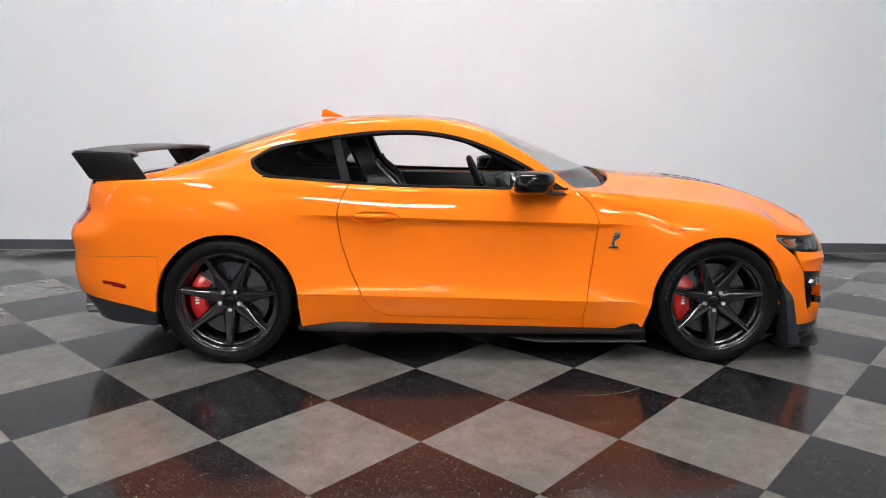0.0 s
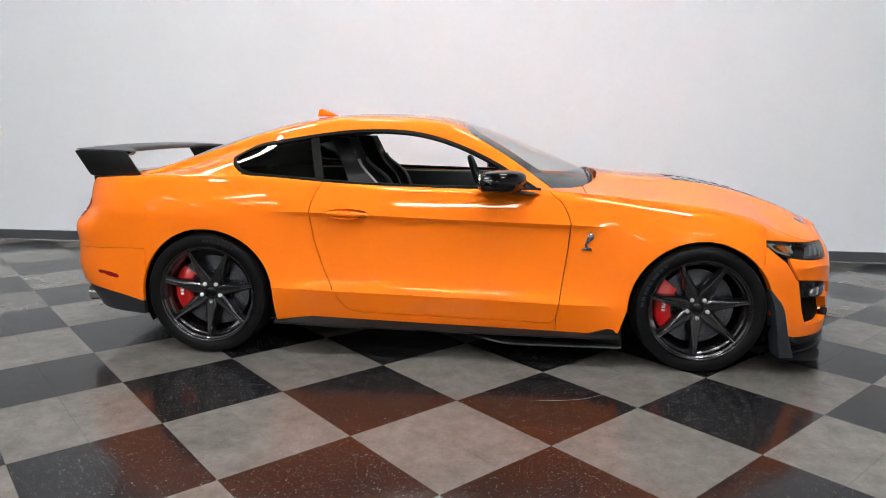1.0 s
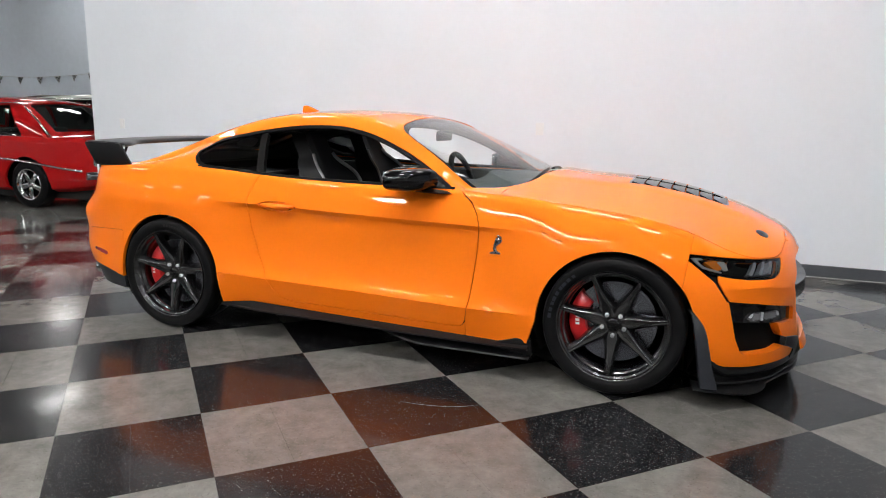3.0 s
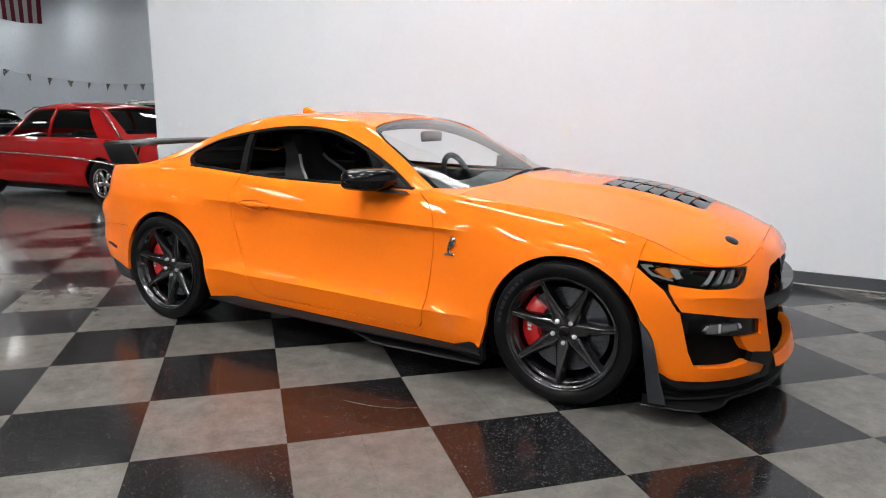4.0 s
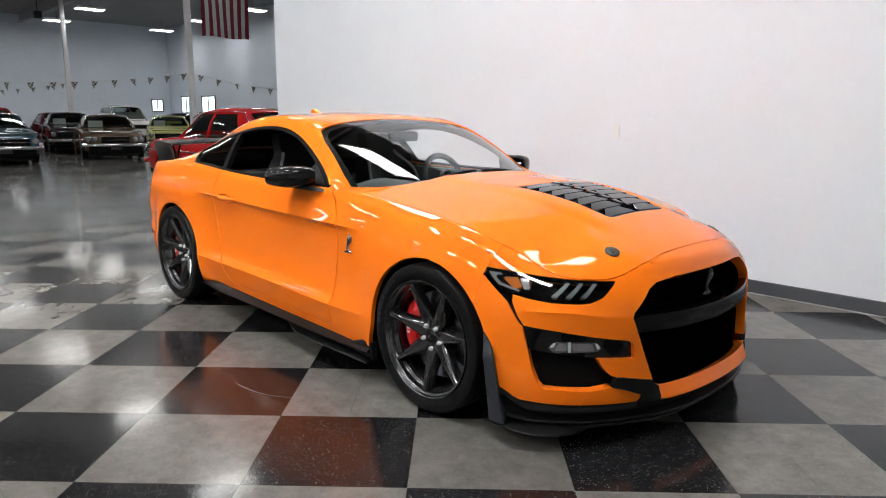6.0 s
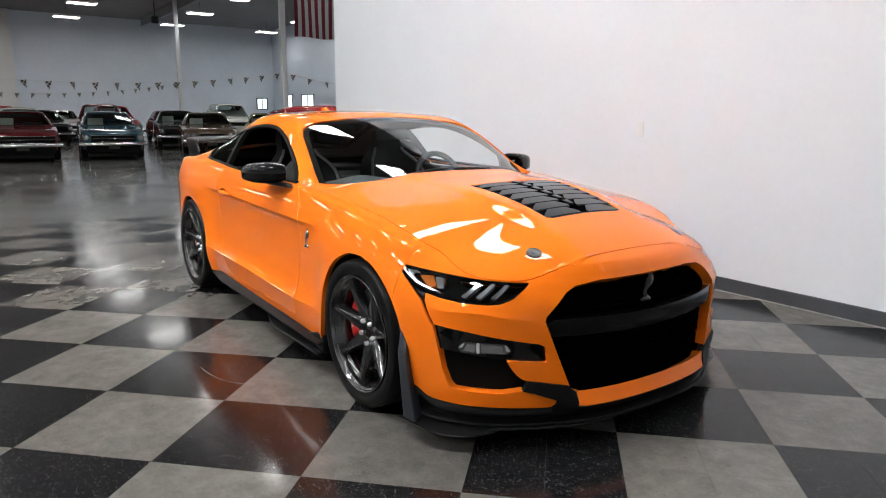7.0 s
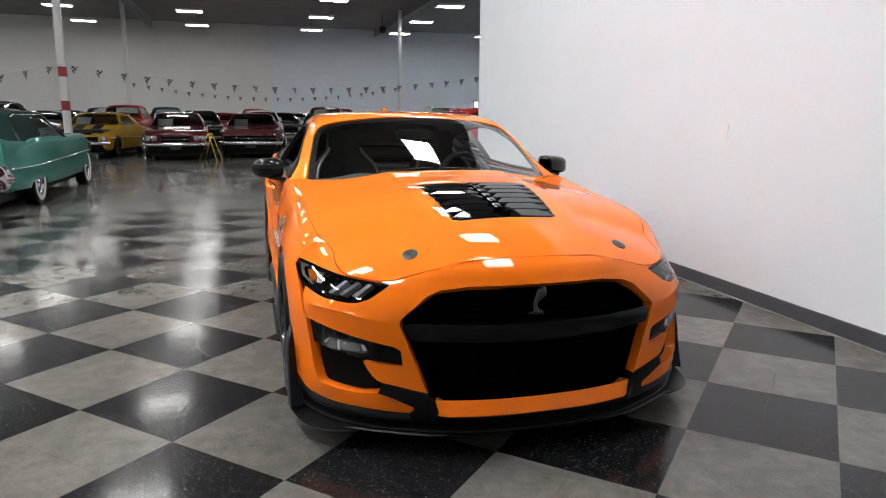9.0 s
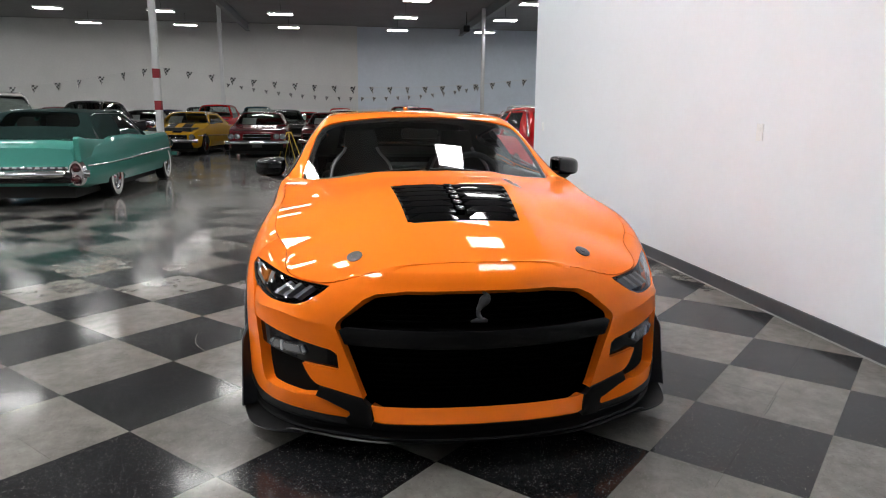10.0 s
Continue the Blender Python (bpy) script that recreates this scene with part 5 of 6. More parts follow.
for w in np.linspace(0, 0.80, 18):
    hump = 0.035 * math.exp(-((w - 0.38) / 0.16) ** 2)
    rows.append(np.array([(0.86, w, 0.90, 0, 0), (0.80, w, 0.935, 0, 0), (0.62, w, 0.955, 0, 0), (0.45, w, 0.955 + hump * 0.5, 0, 0), (0.34, w, 0.945 + hump, 0, 0), (0.30, w, 0.91 + hump, 0, 0), (0.33, w, 0.78, 0, 0), (0.42, w, 0.55, 0, 0), (0.60, w, 0.35, 0, 0)]))
part("dashboard", sheet_mesh(sheet(np.array(rows)), 0, 0.0), DASH, car, "dark dashboard", 60)
part("centre_console", box(bmesh.new(), -0.75, -0.12, 0.28, 0.40, 0.12, 0.62, 0.03), DASH, car)
sw_bm = bmesh.new()
ring = [(0.175 * math.cos(a), 0.175 * math.sin(a)) for a in np.linspace(0, 2 * math.pi, 41)]
tube(sw_bm, [(0, p, q) for p, q in ring], 0.020, 12)
for a in (200, 340, 270):
    tube(sw_bm, [(0.01, 0.05 * math.cos(radians(a)), 0.05 * math.sin(radians(a))), (0, 0.178 * math.cos(radians(a)), 0.178 * math.sin(radians(a)))], 0.014, 8)
lathe_bm = lathe(bmesh.new(), [(0.0, -0.02), (0.05, -0.015), (0.062, 0.02), (0.05, 0.05)], 24, "x")
steer_m = Matrix.Translation((0.12, 0.37, 0.915)) @ Matrix.Rotation(radians(-22), 4, "Y")
bmesh.ops.transform(sw_bm, matrix=steer_m, verts=sw_bm.verts)
bmesh.ops.transform(lathe_bm, matrix=steer_m, verts=lathe_bm.verts)
steer = part("steering_wheel", sw_bm, LEATHER, car, "black leather steering wheel")
part("airbag_cover", lathe_bm, LEATHER, steer)
part("rearview_mirror", bevelled(prism(bmesh.new(), [(-0.115, 1.185), (0.115, 1.185), (0.125, 1.235), (0.10, 1.25), (-0.10, 1.25), (-0.125, 1.235)], "x", 0.10, 0.125), 0.006), BLACK_MATT, car, "black rear-view mirror")


def seat(y):
    st = part("front_seat", bmesh.new(), LEATHER, car, "black bucket seat with pale grey side trim")
    half = spline([(0, 0.24), (0.2, 0.25), (0.42, 0.245), (0.55, 0.235), (0.63, 0.19), (0.69, 0.135), (0.76, 0.125), (0.85, 0.105)])
    rows, edge = [], {-1: [], 1: []}
    for h in np.linspace(0, 0.85, 26):
        hw, x0, z0 = float(half(h)), -0.30 - 0.36 * h - 0.05 * h * h, 0.42 + 0.945 * h
        wing_f = 0.075 * (1 - float(ease(h, 0.55, 0.7)))
        prof = []
        for u in np.linspace(-1, 1, 15):
            prof.append((x0 + wing_f * abs(u) ** 3 - 0.03 * (1 - abs(u)), y + hw * u, z0, 0, 0))
        for u in np.linspace(1, -1, 9):
            prof.append((x0 - 0.10 - 0.03 * (1 - u * u) + wing_f * 0.2, y + hw * u * 1.02, z0, 0, 0))
        prof.append(prof[0])
        rows.append(np.array(prof))
        if 0.12 < h < 0.72:
            for s in (-1, 1):
                edge[s].append((x0 + wing_f * 0.9 + 0.004, y + s * hw * 0.93, z0))
    bm = bmesh.new()
    V, F = sheet(np.array(rows))
    vs = [bm.verts.new(v[:3]) for v in V]
    for f in F:
        bm.faces.new([vs[i] for i in f])
    bm.faces.new([vs[len(vs) - 25 + i] for i in range(24)])
    bmesh.ops.remove_doubles(bm, verts=bm.verts, dist=0.0005)
    bmesh.ops.recalc_face_normals(bm, faces=bm.faces)
    part("backrest", bm, LEATHER, st, "", 60)
    for s in (-1, 1):
        part("seat_trim", tube(bmesh.new(), edge[s], 0.011, 8), LEATHER_GREY, st, "pale grey leather edge")
    part("cushion", box(bmesh.new(), -0.36, y - 0.25, 0.30, 0.12, y + 0.25, 0.47, 0.05), LEATHER, st)
    return st


seat(-0.37)
seat(0.37)


# ---- hall fittings ----
PILLAR_WHITE = material("white pillar paint", (0.62, 0.63, 0.64), 0.5, grain=0.06, scale=10, bump=0.0004)
RED_BAND = material("red pillar band", (0.26, 0.010, 0.018), 0.5, grain=0.08, scale=30)
for x, y, band in ((-20.7, 7.77, False), (-17.8, -6.13, True), (-33.8, -6.8, False), (-34.0, 7.4, False), (-17.8, -20.0, False), (-34.0, -20.5, False)):
    p = thing("pillar", "square white painted steel pillar" + (" with red bands" if band else ""), "pillar", pose(x, y, -0.006), "pillars", "structure")
    part("shaft", bevelled(box(bmesh.new(), -0.095, -0.095, 0, 0.095, 0.095, TOP + 0.006), 0.012), PILLAR_WHITE, p)
    part("base_plate", bevelled(box(bmesh.new(), -0.22, -0.22, 0, 0.22, 0.22, 0.03), 0.005), PILLAR_WHITE, p)
    if band:
        for z in (1.46, 2.42):
            part("red_band", box(bmesh.new(), -0.099, -0.099, z, 0.099, 0.099, z + 0.28, 0.004), RED_BAND, p, "red painted band")
GIRDER = material("grey girder steel", (0.26, 0.27, 0.28), 0.6, grain=0.1, scale=8)
for y in (-6.5, 7.6):
    setting("girder", box(box(box(bmesh.new(), X0, y - 0.12, TOP - 0.50, -5.8, y + 0.12, TOP - 0.47), X0, y - 0.012, TOP - 0.47, -5.8, y + 0.012, TOP - 0.03), X0, y - 0.12, TOP - 0.03, -5.8, y + 0.12, TOP - 0.001),
            GIRDER, "grey steel ceiling girder", "girder")

# small daylight windows high in the far corner
DAY = material("daylight outside", (0.5, 0.6, 0.6), 0.9, glow=((0.75, 0.9, 0.95), 1.6))
FRAME = material("dark window frame", (0.05, 0.05, 0.055), 0.4, 0.5, grain=0.1, scale=30)
number = 0
for ax, a, b, z0, z1 in (("n", -41.45, -39.9, 1.65, 2.75), ("n", -38.4, -36.5, 1.6, 2.7), ("w", 14.9, 15.7, 1.75, 2.55)):
    number += 1
    m = pose((a + b) / 2, Y1 - 0.005, (z0 + z1) / 2) if ax == "n" else pose(X0 - 0.295, (a + b) / 2, (z0 + z1) / 2, 0, 0, 90)
    win = thing("window_%d" % number, "small bright window with a dark frame", "window", m, "", "structure")
    hw, hh = (b - a) / 2, (z1 - z0) / 2
    bm = bmesh.new()
    for x0, q0, x1, q1 in ((-hw, -hh, hw, -hh + 0.06), (-hw, hh - 0.06, hw, hh), (-hw, -hh, -hw + 0.06, hh), (hw - 0.06, -hh, hw, hh), (-0.025, -hh, 0.025, hh)):
        box(bm, x0, -0.05, q0, x1, 0.0, q1)
    part("window_frame", bm, FRAME, win, smooth=False)
    part("pane", box(bmesh.new(), -hw + 0.05, -0.015, -hh + 0.05, hw - 0.05, -0.005, hh - 0.05), DAY, win, "bright daylit pane")

# wall plates
PLATE = material("white wall plate", (0.80, 0.81, 0.82), 0.35, grain=0.03, scale=60)
for x, z in ((0.19, 1.235), (-5.13, 1.19)):
    sw = thing("light_switch", "small white switch plate on the white wall", "switch", pose(x, WALL_Y, z), "wall plates")
    part("plate", bevelled(box(bmesh.new(), -0.038, -0.008, -0.06, 0.038, 0.0, 0.06), 0.003), PLATE, sw)
    part("rocker", bevelled(box(bmesh.new(), -0.016, -0.012, -0.032, 0.016, -0.0085, 0.032), 0.0015), PLATE, sw)

# pennant strings of black-and-white chequered triangles
CHECK = material("chequered pennant cloth", (0.5, 0.5, 0.5), 0.8)
nt = CHECK.node_tree
chk = nt.nodes.new("ShaderNodeTexChecker")
chk.inputs["Scale"].default_value = 18
chk.inputs["Color1"].default_value, chk.inputs["Color2"].default_value = (0.42, 0.42, 0.42, 1), (0.02, 0.02, 0.02, 1)
tcn = nt.nodes.new("ShaderNodeTexCoord")
nt.links.new(tcn.outputs["Object"], chk.inputs["Vector"])
nt.links.new(chk.outputs["Color"], nt.nodes["Principled BSDF"].inputs["Base Color"])
CORD = material("white cord", (0.6, 0.6, 0.6), 0.8, grain=0.05, scale=50)
flag_bm = prism(bmesh.new(), [(-0.10, 0.0), (0.10, 0.0), (0.0, -0.25)], "x", -0.002, 0.002)
flag_me = bpy.data.meshes.new("pennant")
flag_bm.to_mesh(flag_me)
flag_bm.free()
flag_me.materials.append(CHECK)
rng = random.Random(4)
for (xa, ya, za), (xb, yb, zb), sag in (((-17.6, -6.1, 2.75), (-20.5, 7.7, 2.9), 0.55), ((-17.6, -20.0, 2.75), (-17.6, -6.1, 2.75), 0.8), ((-20.5, 7.7, 2.9), (-19.5, 16.1, 2.9), 0.5), ((-33.6, -6.8, 3.0), (-33.8, 7.4, 3.0), 0.7)):
    n = max(int(math.dist((xa, ya), (xb, yb)) / 0.62), 2)
    at = lambda t: Vector((xa + (xb - xa) * t, ya + (yb - ya) * t, za + (zb - za) * t - 4 * sag * t * (1 - t)))
    st = thing("pennant_string", "string of black and white chequered pennants", "pennants", None, "pennant strings")
    part("cord", tube(bmesh.new(), [at(k / 24) for k in range(25)], 0.006, 5), CORD, st)
    turn = math.degrees(math.atan2(yb - ya, xb - xa)) - 90
    for k in range(n):
        f = new("pennant", flag_me)
        p = at((k + 0.5) / n)
        f.parent = st
        f.matrix_basis = pose(p.x, p.y, p.z, rng.uniform(-12, 12), rng.uniform(-25, 25), turn + rng.uniform(-35, 35))

# hanging striped flag
STRIPE_R = material("red flag cloth", (0.16, 0.012, 0.03), 0.8, grain=0.08, scale=30)
STRIPE_W = material("white flag cloth", (0.42, 0.42, 0.43), 0.8, grain=0.05, scale=30)
flag = thing("hanging_flag", "large red and white striped flag hanging from the ceiling", "flag", pose(-20.0, 7.95, 4.15))
for k in range(13):
    bm = bmesh.new()
    rows = []
    for z in np.linspace(0, 2.9, 12):
        rows.append([bm.verts.new((0.04 * math.sin(1.3 * z + 0.9 * (k + q) * 0.5), (k + q) * 0.138, z + 0.02 * math.sin(0.6 * (k + q)))) for q in (0, 0.5, 1)])
    for A, B in zip(rows, rows[1:]):
        for i in range(2):
            bm.faces.new((A[i], A[i + 1], B[i + 1], B[i]))
    bmesh.ops.solidify(bm, geom=bm.faces[:], thickness=0.003)
    part("stripe", bm, STRIPE_R if k % 2 == 0 else STRIPE_W, flag, "red stripe" if k % 2 == 0 else "white stripe")
part("flag_pole", tube(bmesh.new(), [(0, -0.05, 2.93), (0, 1.85, 2.93)], 0.015, 8), GIRDER, flag)
for q in (0.1, 1.7):
    part("flag_cord", tube(bmesh.new(), [(0, q, 2.93), (0, q, TOP - 4.15)], 0.004, 5), CORD, flag)

spk = thing("ceiling_speaker", "small black speaker hanging from the ceiling", "speaker", pose(-35.4, 6.7, TOP))
part("stem", tube(bmesh.new(), [(0, 0, 0), (0, 0, -0.75)], 0.02, 8), BLACK_MATT, spk)
part("cabinet", bevelled(box(bmesh.new(), -0.17, -0.17, -1.1, 0.17, 0.17, -0.75), 0.05, 3), BLACK_MATT, spk)

YELLOW_STEEL = material("yellow painted steel", (0.62, 0.42, 0.03), 0.45, grain=0.1, scale=40)
tres = thing("sign_stand", "yellow folding sign stand between two parked cars", "stand", pose(-17.3, -2.17, -0.006, 0, 0, 60))
for sx in (-0.30, 0.30):
    for sy in (-0.16, 0.16):
        part("leg", tube(bmesh.new(), [(sx, sy, 0), (sx * 0.05, sy * 0.6, 0.80)], 0.011, 8), YELLOW_STEEL, tres)
part("top_bar", tube(bmesh.new(), [(0, -0.11, 0.80), (0, 0.11, 0.80)], 0.012, 8), YELLOW_STEEL, tres)

# ---- parked classic cars ----
CAR_GLASS = glass("car window glass", (0.66, 0.72, 0.70), ior=1.5)
WHITEWALL = material("whitewall rubber", (0.68, 0.68, 0.66), 0.5, grain=0.04, scale=60)
# darkened so that the underside boxes carry the black shadow beneath the cars
INTERIOR = material("dark car interior and painted under-car shade", (0.012, 0.0115, 0.011), 0.7, grain=0.2, scale=30)
HEAD_GLASS = material("headlamp glass", (0.30, 0.31, 0.32), 0.12, 0.7, 0.8, grain=0.1, scale=60)


def paint(name, rgb):
    return material(name, rgb, 0.5, 0, 0.8, grain=0.03, scale=300, spec=0.05, coat_rough=0.02)


def classic(label, m, body, roof=None, L=4.7, W=1.82, H=1.43, belt=0.97, hood=0.88, deck=0.92, cab=(-1.35, -0.75, 0.25, 0.80), wb=2.75, shift=0.05, lamps=1, stripe=None, whitewall=False, mags=False,
            soft=None, trim=True, tails=True, skirts=False, card=True, bpillar=False, dome=0.06, group="parked cars"):
    """A parked classic car, nose along +x: lofted body, open cabin with panes, chrome, wheels."""
    c = thing("parked_car", label, "car", m, group)
    roof = roof or body
    h, wheel_r = L / 2, 0.33
    ends = lambda x: W / 2 * (1 - 0.10 * np.abs(x / h) ** 4 - 0.06 * np.abs(x / h) ** 14)
    crest = spline([(-h, deck - 0.07), (-h + 0.18, deck), (cab[0] - 0.1, deck + 0.01), (cab[0] + 0.3, belt), (cab[3] - 0.2, belt), (cab[3] + 0.12, belt - 0.005), (h - 0.9, hood + 0.035), (h - 0.35, hood - 0.02), (h, hood - 0.13)])
    rows = []
    for x in np.concatenate([[-h - 0.01], np.linspace(-h, h, 54), [h + 0.01]]):
        xx = float(np.clip(x, -h, h))
        w, zt = float(ends(xx)), float(crest(xx))
        low = 0.22 + 0.10 * abs(xx / h) ** 6
        pts = [(0.84 * w, low), (0.96 * w, low + 0.05), (w, 0.42), (0.995 * w, 0.60), (0.975 * w, zt - 0.15), (0.96 * w, zt - 0.05), (0.935 * w, zt + 0.005), (0.89 * w, zt + 0.012), (0.5 * w, zt + 0.03), (0, zt + 0.036)]
        k = 0.0 if abs(x) > h else 1.0
        fw, fz = [p[0] * k for p in pts], [p[1] for p in pts]
        q = np.linspace(0, 9, 37)
        rows.append(np.stack([np.full(37, x), np.interp(q, range(10), fw), np.interp(q, range(10), fz), q, q], -1))
    sh = sheet(np.array(rows))
    fa, ra = wb / 2 + shift, -wb / 2 + shift
    sh = clip(sh, lambda V: np.minimum(np.where(V[:, 1] > 0.3, np.hypot(V[:, 0] - fa, V[:, 2] - wheel_r), 9), np.where(V[:, 1] > 0.3, np.hypot(V[:, 0] - ra, V[:, 2] - wheel_r), 9)) - (0.385 if not skirts else 0.385 - 0.45 * np.clip((V[:, 2] - 0.36) / 0.06, 0, 1)))
    part("body", sheet_mesh(sh, 0, 0.03, 0, 0.002), body, c, "", 50)
    # filler box whose dark colour stands for the shadow under the body
    part("underside", box(bmesh.new(), -h + 0.2, -W * 0.37, 0.13, h - 0.2, W * 0.37, belt - 0.10), INTERIOR, c)
    wr, wb_ = W * 0.335, W * 0.445
    xr, xrt, xft, xf = cab
    # greenhouse: a rounded shell with the windows cut out of it and glazed
    def rise(x):
        t = (x - xr) / (xrt - xr) if x < xrt else (xf - x) / (xf - xft) if x > xft else 1.0
        t = min(max(t, 0.0), 1.0)
        return 1 - (1 - t) ** (1.7 if x < xrt else 1.4)
    rows = []
    for x in np.linspace(xr, xf, 46):
        g = rise(float(x))
        u = (x - (xrt + xft) / 2) / ((xft - xrt) / 2 + 0.3)
        zt, wt = belt + 0.01 + (H - belt - dome * u * u) * g, wb_ + (wr - wb_) * g
        pts = [(wb_, belt - 0.01), ((wb_ + wt) / 2 + 0.022 * g, belt + (zt - belt) * 0.5), (wt + 0.012 * g, belt + (zt - belt) * 0.84), (wt - 0.055 * g, zt - 0.030 * g), (wt * 0.6, zt - 0.004 * g), (0, zt + 0.012 * g)]
        fw, fz = spline(list(enumerate(p[0] for p in pts))), spline(list(enumerate(p[1] for p in pts)))
        q = np.linspace(0, 5, 26)
        w = np.maximum(fw(q), 0)
        w[-1] = 0
        rows.append(np.stack([np.full(26, x), w, fz(q), q, q], -1))
    house = sheet(np.array(rows))
    zr = H - 0.10
    cx = xr + (0.50 if not soft else 1.10)
    side_hole = [(cx, belt + 0.012), (xf - 0.10, belt + 0.012), (xft + 0.02, zr - 0.005), (xrt + (0.20 if not soft else 0.78), zr - 0.005)]
    front_hole = [(xft + 0.07, -1.0), (xft + 0.07, wr - 0.06), (xf - 0.03, wb_ - 0.07), (xf - 0.03, -1.0)]
    rear_hole = [(xrt - 0.05, -1.0), (xrt - 0.05, wr - 0.09), (xr + 0.10, wb_ - 0.20), (xr + 0.10, -1.0)]
    if soft:
        rear_hole = [(xrt - 0.06, -1.0), (xrt - 0.06, 0.50), (xr + 0.12, 0.60), (xr + 0.12, -1.0)]
    side_field = lambda V: np.where(V[:, 3] < 2.75, polygon_distance(V[:, 0], V[:, 2], side_hole), 1.0)
    front_field = lambda V: polygon_distance(V[:, 0], V[:, 1], front_hole)
    rear_field = lambda V: polygon_distance(V[:, 0], V[:, 1], rear_hole)
    part("roof", sheet_mesh(clip(clip(clip(house, side_field), front_field), rear_field), 0, 0.02), soft or roof, c, "", 50)
    part("cabin_lining", sheet_mesh(clip(clip(clip(house, side_field), front_field), rear_field), 0, 0.0, -0.024), INTERIOR, c)
    part("windshield", sheet_mesh(clip(house, lambda V: -front_field(V)), 0, 0.0, -0.006), CAR_GLASS, c)
    part("rear_window", sheet_mesh(clip(house, lambda V: -rear_field(V)), 0, 0.0, -0.006), CAR_GLASS, c)
    # no real floor: dark sheet added at belt height, hiding the painted body top
    part("cabin_floor", bevelled(box(bmesh.new(), xr + 0.25, -wb_ + 0.10, belt + 0.036, xf - 0.12, wb_ - 0.10, belt + 0.044), 0.002), INTERIOR, c, "added dark sheet in place of the dim cabin")
    base_f = (xf - 0.08, wb_ + 0.004, belt + 0.006)

    def pane(name, pts, mat, lab=""):
        bm = bmesh.new()
        bm.faces.new([bm.verts.new(p) for p in pts])
        bmesh.ops.solidify(bm, geom=bm.faces[:], thickness=0.008)
        return part(name, bm, mat, c, lab, smooth=False)
    for s in (-1, 1):
        f = lambda p: (p[0], s * p[1], p[2])
        part("side_window", sheet_mesh(clip(house, lambda V: -side_field(V)), s, 0.0, -0.006), CAR_GLASS, c)
        part("window_rail", tube(bmesh.new(), [f((cx, wb_ + 0.004, belt + 0.010)), f(base_f)], 0.012, 6), CHROME, c)
        part("drip_rail", tube(bmesh.new(), [f((x, wb_ + (wr - wb_) * rise(x) + 0.014 * rise(x), belt + (H - belt) * rise(x) * 0.86)) for x in np.linspace(xrt - 0.1, xft + 0.15, 10)], 0.009, 6), CHROME, c)
        if bpillar:
            part("middle_pillar", tube(bmesh.new(), [f((-0.12, wb_ + 0.01, belt)), f((-0.12, (wb_ + wr) / 2 + 0.024, (belt + H) / 2)), f((-0.12, wr + 0.012, zr))], 0.026, 8), roof, c)
        if trim:
            side_y = [s * (float(ends(x)) + 0.004) for x in np.linspace(-h + 0.25, h - 0.3, 14)]
            part("side_trim", tube(bmesh.new(), [(x, y, 0.62 + 0.03 * math.sin(x * 0.8)) for x, y in zip(np.linspace(-h + 0.25, h - 0.3, 14), side_y)], 0.014, 6), CHROME, c, "chrome side strip")
        for k in range(lamps):
            yy = s * (W * 0.405 - 0.185 * k)
            part("headlight", lathe(bmesh.new(), [(0.0, 0.035), (0.05, 0.03), (0.078, 0.01), (0.084, 0.018), (0.094, 0.01), (0.097, -0.05)], 20, "x", (h - 0.005, yy, hood - 0.21)), HEAD_GLASS, c, "round headlight in a chrome ring")
        if tails:
            part("tail_light", bevelled(box(bmesh.new(), -h - 0.035, s * W * 0.36 - 0.12, deck - 0.28, -h + 0.02, s * W * 0.36 + 0.12, deck - 0.16), 0.012), RED_LENS, c, "red tail light")
        for ax in (fa, ra):
            wl = part("wheel", lathe(bmesh.new(), [(0.19, s * 0.085), (0.22, s * 0.10), (0.30, s * 0.102), (wheel_r - 0.006, s * 0.085), (wheel_r, s * 0.05), (wheel_r, -s * 0.08), (0.28, -s * 0.1), (0.15, -s * 0.08)], 32, "y"), RUBBER, c, "black tyre with chrome hub")
            wl.matrix_basis = pose(ax, s * (W / 2 - 0.135), wheel_r)
            if mags:
                rim = part("rim", lathe(bmesh.new(), [(0.165, s * 0.0), (0.185, s * 0.07), (0.205, s * 0.102), (0.215, s * 0.104), (0.222, s * 0.09)], 32, "y"), CHROME, wl, "polished five-spoke rim")
                part("rim_well", lathe(bmesh.new(), [(0.0, s * 0.005), (0.18, s * 0.005)], 24, "y"), BLACK_VOID, rim)
                part("hub", lathe(bmesh.new(), [(0.0, s * 0.085), (0.035, s * 0.082), (0.045, s * 0.06), (0.06, s * 0.05), (0.065, 0)], 20, "y"), CHROME, rim)
                for k in range(5):
                    m5 = Matrix.Rotation(math.tau * (k + 0.2) / 5, 4, "Y")
                    part("spoke", bevelled(box(bmesh.new(), 0.045, min(s * 0.03, s * 0.07), -0.034, 0.192, max(s * 0.03, s * 0.07), 0.034, 0, m5), 0.010), CHROME, rim)
                continue
            part("hubcap", lathe(bmesh.new(), [(0.0, s * 0.10), (0.05, s * 0.10), (0.08, s * 0.075), (0.15, s * 0.07), (0.19, s * 0.095), (0.20, s * 0.09), (0.20, s * 0.03)], 28, "y"), CHROME, wl, "chrome hubcap")
            if whitewall:
                part("whitewall", lathe(bmesh.new(), [(0.205, s * 0.098), (0.215, s * 0.104), (0.275, s * 0.1055), (0.28, s * 0.1)], 32, "y"), WHITEWALL, wl, "white tyre wall")
    for s in (-1, 1):
        part("seat_back", bevelled(box(bmesh.new(), -0.55, s * 0.36 - 0.28, belt - 0.35, -0.38, s * 0.36 + 0.28, belt + 0.12), 0.05), INTERIOR, c)
